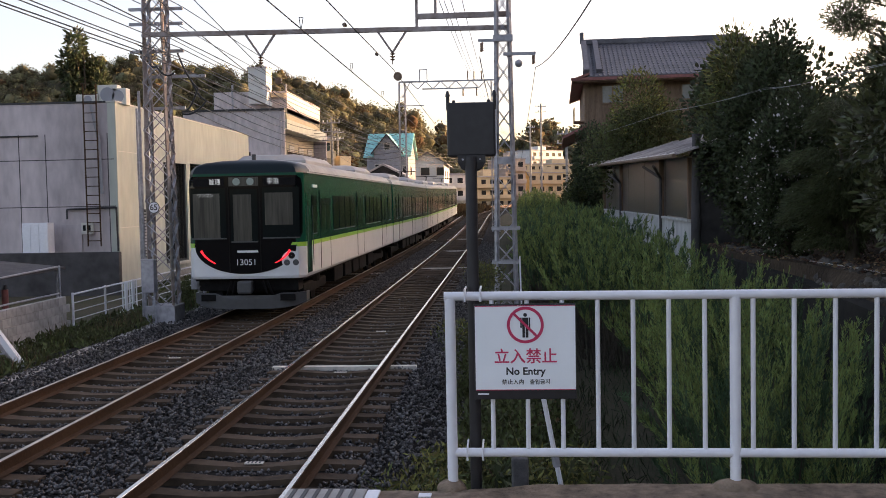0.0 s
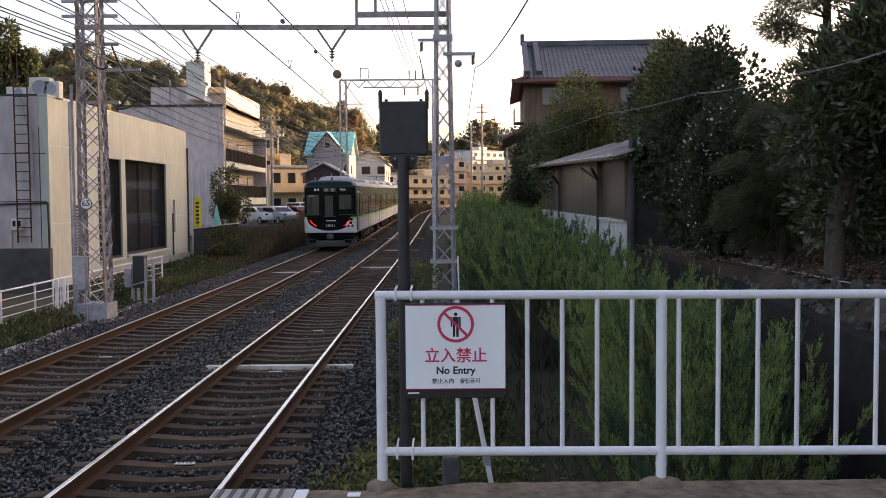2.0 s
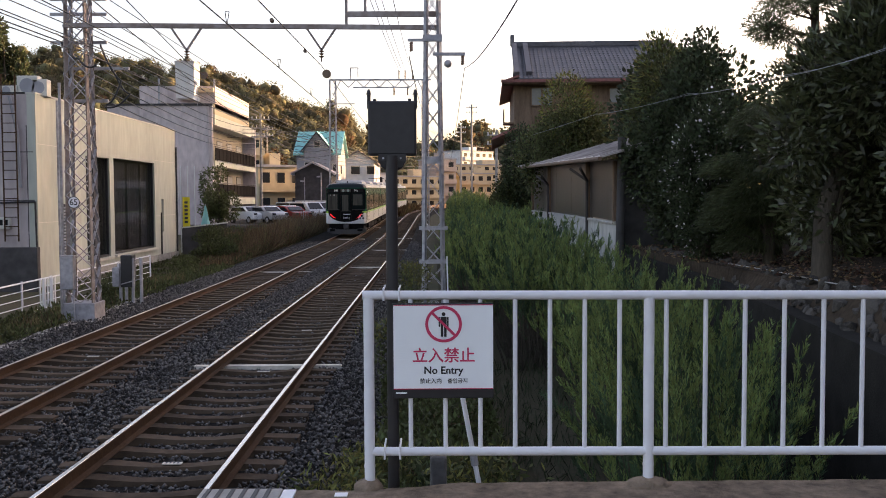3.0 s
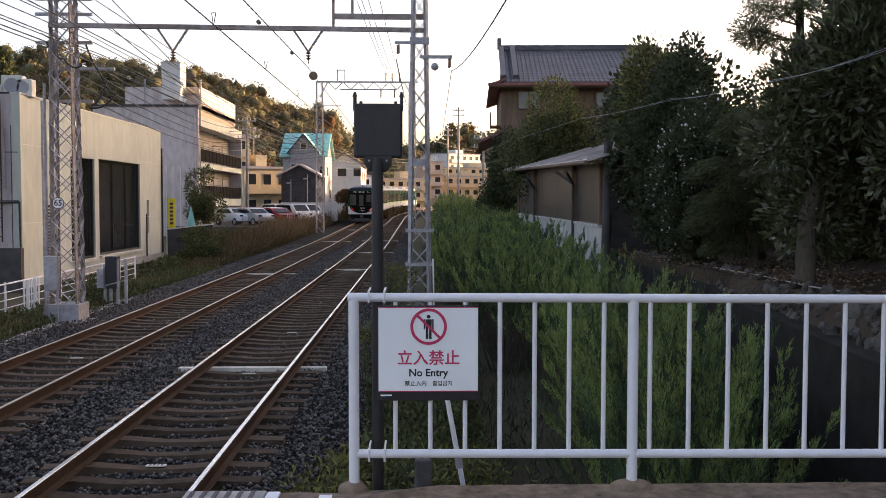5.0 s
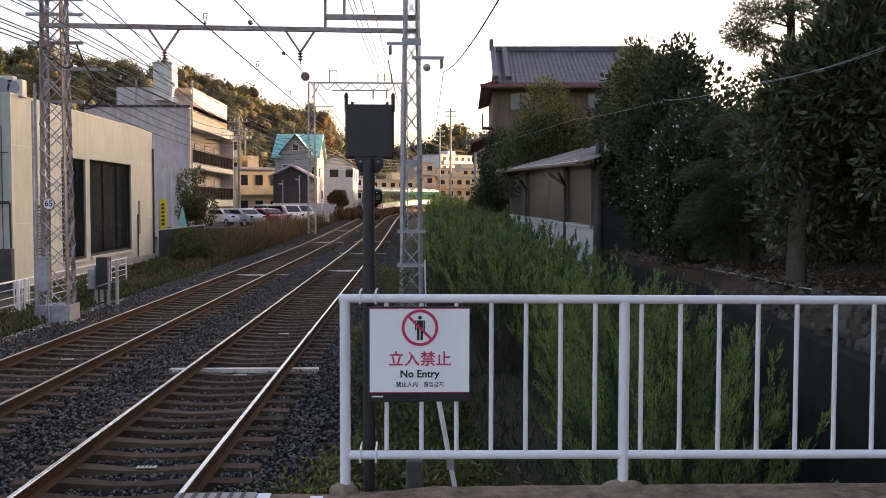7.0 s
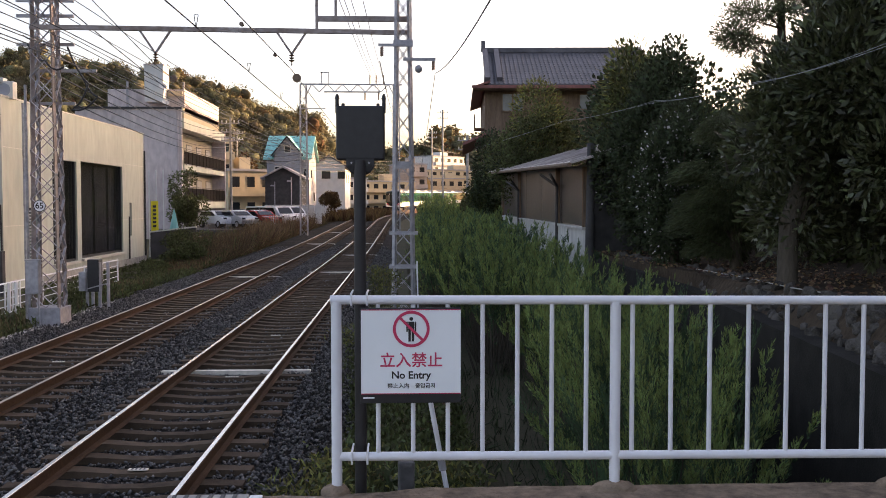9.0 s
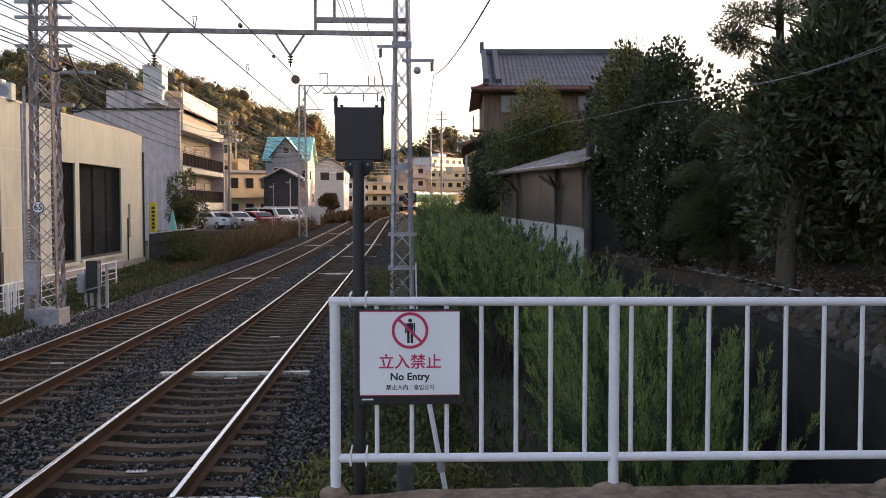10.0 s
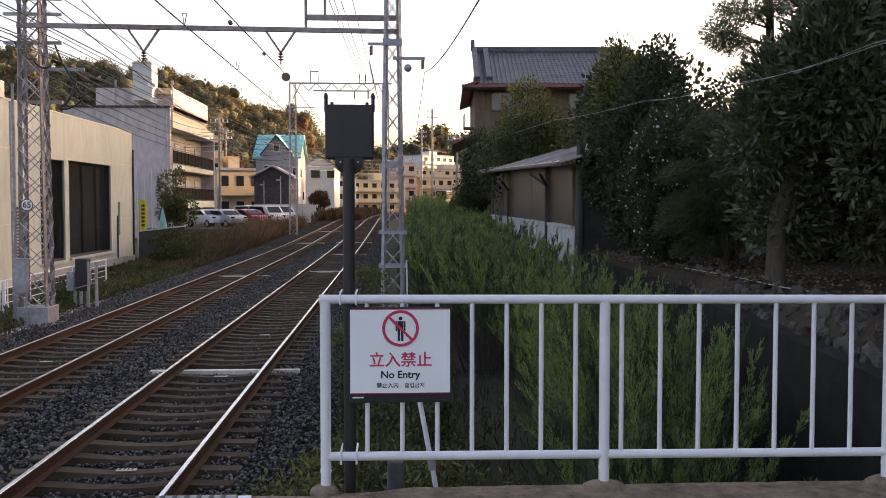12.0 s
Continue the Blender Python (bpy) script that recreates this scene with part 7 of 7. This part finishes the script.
def build_car_park():
    white, silver, red, dark = (mat("car_white", (0.72, 0.72, 0.74), 0.25, var=0.04, bump=0), mat("car_silver", (0.4, 0.4, 0.42), 0.3, 0.5, var=0.05, bump=0), mat("car_red", (0.3, 0.03, 0.025), 0.25, var=0.05, bump=0), mat("car_dark", (0.03, 0.03, 0.035), 0.25, var=0.05, bump=0))
    bm = bm_new()
    box(bm, (-14.8, 88, 0.32), (9.0, 26, 0.5))
    tagged(part("car_park", bm, mat("asphalt", (0.06, 0.06, 0.06), 0.9, var=0.3, scale=20, bump=0.3)), "grey asphalt of the small car park", "car park", kind="structure")
    z = 0.58
    build_car_body(white, "white estate car parked nose-out at the car park", pose(-11.6, 90.8, z, 0, 0, 38), True)
    build_car_body(white, "white people carrier parked at the car park", pose(-10.9, 94.2, z, 0, 0, 38), True)
    build_car_body(white, "white people carrier parked beside the board fence", pose(-13.6, 95.2, z, 0, 0, 38), True)
    build_car_body(white, "white hatchback parked behind a red one", pose(-12.5, 85.4, z, 0, 0, 42))
    build_car_body(red, "dark red hatchback parked near the bank", pose(-11.9, 81.8, z, 0, 0, 42))
    build_car_body(silver, "silver saloon parked near the bank", pose(-13.6, 80.4, z, 0, 0, 42))
    build_car_body(red, "dark red hatchback parked beside a silver saloon", pose(-14.0, 84.0, z, 0, 0, 42))
    build_car_body(white, "white saloon parked at the car park entrance", pose(-15.2, 81.0, z, 0, 0, 42))
    build_car_body(dark, "dark car parked by the apartments", pose(-15.3, 97.0, z, 0, 0, 70))
    f = thing("board_fence", "white boarded fence round the car park", "fence")
    for i in range(8):
        part("fence_panel", box(bm_new(), (-13.6 + i * 0.72, 99.2, 1.5), (0.68, 0.06, 1.9)), M_WHITEWALL, f)
    w = thing("wire_fence", "low wire fence along the car park edge", "fence")
    for i in range(18):
        part("fence_post", rod(bm_new(), (-10.2, 76 + i * 1.4, 0.2), (-10.2, 76 + i * 1.4, 1.6), 0.03, 6), M_GALV, w)
    for k in range(4):
        part("wire", rod(bm_new(), (-10.2, 76, 0.7 + k * 0.28), (-10.2, 99.8, 0.7 + k * 0.28), 0.012, 5), M_GALV, w)
    for x, y, h in ((-11.0, 97, 5.2), (-12.9, 99.0, 4.8)):
        lp = thing("lamp_post", "slim grey lamp post in the car park", "lamp post", pose(x, y, 0.5), group="lamp posts")
        part("post", rod(bm_new(), (0, 0, 0), (0, 0, h - 0.5), 0.05, 8), M_GALV, lp)
        part("lamp_head", box(bm_new(), (-0.25, 0, h - 0.9), (0.35, 0.15, 0.15), bevel=0.03), M_GALV, lp)


build_car_park()


# ---- small things beside the left track ----
def build_left_side():
    w = thing("block_wall", "grey concrete block wall along the lane", "wall", kind="structure")
    blk = bpy.data.meshes.new("block")
    bm = box(bm_new(), (0, 0, 0), (0.12, 0.386, 0.186), bevel=0.006)
    bm.to_mesh(blk), bm.free()
    blk.materials.append(mat("concrete_block", (0.42, 0.40, 0.38), 0.9, var=0.25, scale=8, bump=0.3, rand=0.4))
    for r in range(5):
        for i in range(24):
            y = 12.9 + i * 0.394 + (0.197 if r % 2 else 0)
            if y < 22.2:
                piece("block", blk, w, pose(-10.36, y, -0.42 + r * 0.193))
    part("mortar", box(bm_new(), (-10.36, 17.5, -0.1), (0.09, 9.3, 0.98)), M_CONC, w)
    f = thing("mesh_fence", "low white steel mesh fence beside the lane", "fence")
    for i in range(8):
        part("post", rod(bm_new(), (-10.3 - 0.04 * i, 22.5 + i * 2.0, -0.6), (-10.3 - 0.04 * i, 22.5 + i * 2.0, 0.5), 0.03, 8), M_WHITE, f)
    for z in (0.46, 0.25, 0.05, -0.15, -0.32):
        part("rail", rod(bm_new(), (-10.3, 22.5, z), (-10.58, 36.5, z), 0.022 if z > 0.4 else 0.012, 6), M_WHITE, f)
    for i in range(5):
        part("wire", rod(bm_new(), (-10.32, 25.6 + i * 0.25, -0.32), (-10.32, 25.6 + i * 0.25, 0.46), 0.05 if i % 2 else 0.02, 6), M_WHITE, f)
    # low dark yard wall before the hall's end
    b = part("yard_wall", box(bm_new(), (-17.1, 33.2, 0.15), (7.4, 0.25, 1.6)), M_DARKWALL)
    tagged(b, "dark stained wall of the yard below the hall", "wall", kind="structure")
    # shelter with railing over the lane
    s = thing("cycle_shelter", "dark low roofed shelter with a thin metal railing", "shelter")
    part("roof", loft(bm_new(), [[(-13.5, y, 1.25), (-10.9, y, 1.0), (-10.9, y, 1.06), (-13.5, y, 1.32)] for y in (16, 23.5)]), M_DARKWALL, s)
    for y in (16.3, 19.5, 23.2):
        part("post", rod(bm_new(), (-11.0, y, -0.5), (-11.0, y, 1.02), 0.03, 8), M_GALV, s)
    part("back_panel", box(bm_new(), (-13.4, 19.7, 0.4), (0.06, 7.4, 1.7)), M_DARKWALL, s)
    for za, zb in ((0.98, 1.14), (0.50, 0.50)):
        part("railing", rod(bm_new(), (-10.55, 15, za), (-10.55, 22.4, zb), 0.022, 8), M_GALV, s)
    part("railing_post", rod(bm_new(), (-10.55, 22.4, 0.4), (-10.55, 22.4, 1.14), 0.022, 8), M_GALV, s)
    e = thing("fire_extinguisher", "red fire extinguisher standing by the block wall", "fire extinguisher", pose(-10.9, 20.5, 0.35))
    part("cylinder", rod(bm_new(), (0, 0, 0), (0, 0, 0.42), 0.07, 12), M_REDTIN, e, smooth=True)
    part("valve", box(bm_new(), (0, 0, 0.47), (0.06, 0.06, 0.1)), M_DARKSTEEL, e)
    # braced white frame beside the track
    fr = thing("steel_frame", "white painted triangular steel frame beside the track", "frame", pose(-8.45, 16.3, -0.42))
    part("base_beam", bar(bm_new(), (-1.4, 0, 0.06), (0.35, 0.0, 0.06), 0.12, 0.1), M_WHITE, fr)
    part("strut", bar(bm_new(), (0.15, 0.0, 0.05), (-0.62, 0.0, 1.1), 0.1, 0.1), M_WHITE, fr)
    part("strut", bar(bm_new(), (-0.05, 0.12, 0.05), (-0.82, 0.12, 1.1), 0.06, 0.06), M_GALV, fr)
    for i in range(4):
        part("rung", bar(bm_new(), (-0.05 - 0.17 * i, 0.02, 0.2 + 0.23 * i), (-1.2, 0.02, 0.2 + 0.23 * i), 0.03, 0.03), M_GALV, fr)
    # cable trough kerb
    k = thing("cable_trough", "line of weathered concrete trough lids beside the track", "cable trough", kind="structure")
    lid = bpy.data.meshes.new("trough_lid")
    bm = box(bm_new(), (0, 0, 0), (0.28, 0.985, 0.12), bevel=0.008)
    bm.to_mesh(lid), bm.free()
    lid.materials.append(M_CONC)
    rng = random.Random(4)
    for i in range(19):
        piece("trough_lid", lid, k, pose(-8.0 - 0.012 * i, 9.5 + i * 1.0, -0.28 + rng.uniform(-0.012, 0.012), 0, 0, rng.uniform(-0.8, 0.8)))
    # trackside relay cabinets and posts
    c = thing("relay_cabinet", "black trackside relay cabinet on steel posts", "cabinet", pose(-8.25, 26.0, -0.45))
    part("case", box(bm_new(), (0.12, 0, 1.1), (0.3, 0.35, 0.85), bevel=0.015), M_BLACK, c)
    part("side_box", box(bm_new(), (-0.14, -0.1, 0.95), (0.18, 0.3, 0.5), bevel=0.01), M_GALV, c)
    for x, h in ((-0.05, 1.3), (0.28, 1.45), (0.5, 1.45), (0.1, 0.8)):
        part("post", rod(bm_new(), (x, -0.12, 0), (x, -0.12, h), 0.045, 8), M_GALV, c)
    part("brace", bar(bm_new(), (-0.05, -0.17, 0.75), (0.5, -0.17, 0.9), 0.05, 0.03), M_GALV, c)
    for x, y, rz in ((-8.9, 31.5, 30), (-9.6, 34.5, 15)):
        pk = part("plank", box(bm_new(), (0, 0, 0), (0.3, 1.6, 0.06), bevel=0.008), M_CONC, m=pose(x, y, -0.36, 0, 0, rz))
        tagged(pk, "grey concrete slab lying in the weeds", "slab", group="loose slabs")
    # garden wall beyond the hall, with banner and poles
    g = part("side_wall", loft(bm_new(), [[(-14.0, y0, -0.6), (-14.0, y1, -0.6), (-14.0, y1, 0.95), (-14.0, y0, 0.95)] if i == 0 else [(-11.7, y0, -0.6), (-11.7, y1, -0.6), (-11.7, y1, 1.2), (-11.7, y0, 1.2)] for i, (y0, y1) in enumerate(((54.6, 54.8), (55.6, 55.8)))]), M_DARKWALL)
    tagged(g, "dark stained concrete wall beyond the hall", "wall", kind="structure")
    part("coping", loft(bm_new(), [[(-14.0, 54.52, 0.95), (-14.0, 54.88, 0.95), (-14.0, 54.88, 1.03), (-14.0, 54.52, 1.03)], [(-11.7, 55.52, 1.2), (-11.7, 55.88, 1.2), (-11.7, 55.88, 1.28), (-11.7, 55.52, 1.28)]]), M_TRIM, g)
    for x in (-14.45, -14.05, -13.65):
        p = thing("flagpole", "slim white flagpole beside the hall", "flagpole", pose(x, 56.2, 0), group="flagpoles")
        part("pole", rod(bm_new(), (0, 0, -0.5), (0, 0, 4.4), 0.035, 8), M_WHITEWALL, p)
        part("cap", rod(bm_new(), (0, 0, 4.4), (0, 0, 4.5), 0.05, 8, 0.02), M_WHITEWALL, p)
    bn = thing("banner", "tall yellow advertising banner on a pole", "banner", pose(-13.9, 55.2, 0.9))
    part("pole", rod(bm_new(), (-0.22, 0, -1.2), (-0.22, 0, 1.85), 0.018, 6), M_GALV, bn)
    bm = bm_new()
    pr = [(-0.2 + 0.4 * j / 8, 0.03 * math.sin(j * 0.9)) for j in range(9)]
    loft(bm, [[(x, y, z) for x, y in pr] + [(x, y + 0.006, z) for x, y in reversed(pr)] for z in (0.0, 1.8)])
    cl = part("cloth", bm, M_YELLOW, bn)
    for i in range(6):
        part("lettering_bar", box(bm_new(), (0.0, -0.045, 1.5 - i * 0.22), (0.18, 0.006, 0.13)), M_DARKWALL, cl)
    um = thing("folded_parasol", "folded green and white parasol beyond the wall", "parasol", pose(-13.1, 56.4, 0.6))
    part("canopy", rod(bm_new(), (0, 0, 0.2), (0, 0, 1.6), 0.32, 10, 0.04), M_BLUEROOF, um)
    part("pole", rod(bm_new(), (0, 0, -1.0), (0, 0, 1.7), 0.03, 8), M_GALV, um)
    # white conduit that slants down behind the fence
    cd = thing("drain_pipe", "white plastic pipe slanting down behind the fence", "pipe", pose(0.28, 6.4, 0))
    part("pipe", rod(bm_new(), (-0.125, -0.08, 1.37), (0.035, -0.1, 0.5), 0.017, 8), M_WHITE, cd, smooth=True)
    part("coupling", rod(bm_new(), (-0.032, -0.09, 0.86), (-0.018, -0.092, 0.78), 0.026, 8), M_GALV, cd)
    part("pipe_foot", rod(bm_new(), (0.035, -0.1, 0.5), (0.1, -0.2, -0.8), 0.017, 8), M_WHITE, cd, smooth=True)
    st = part("marker_post", box(bm_new(), (0, 0, 0.4), (0.11, 0.11, 1.3), bevel=0.02), M_STONE, m=pose(0.02, 6.3, -0.2))
    tagged(st, "worn concrete marker post behind the fence", "post")


build_left_side()


motions()
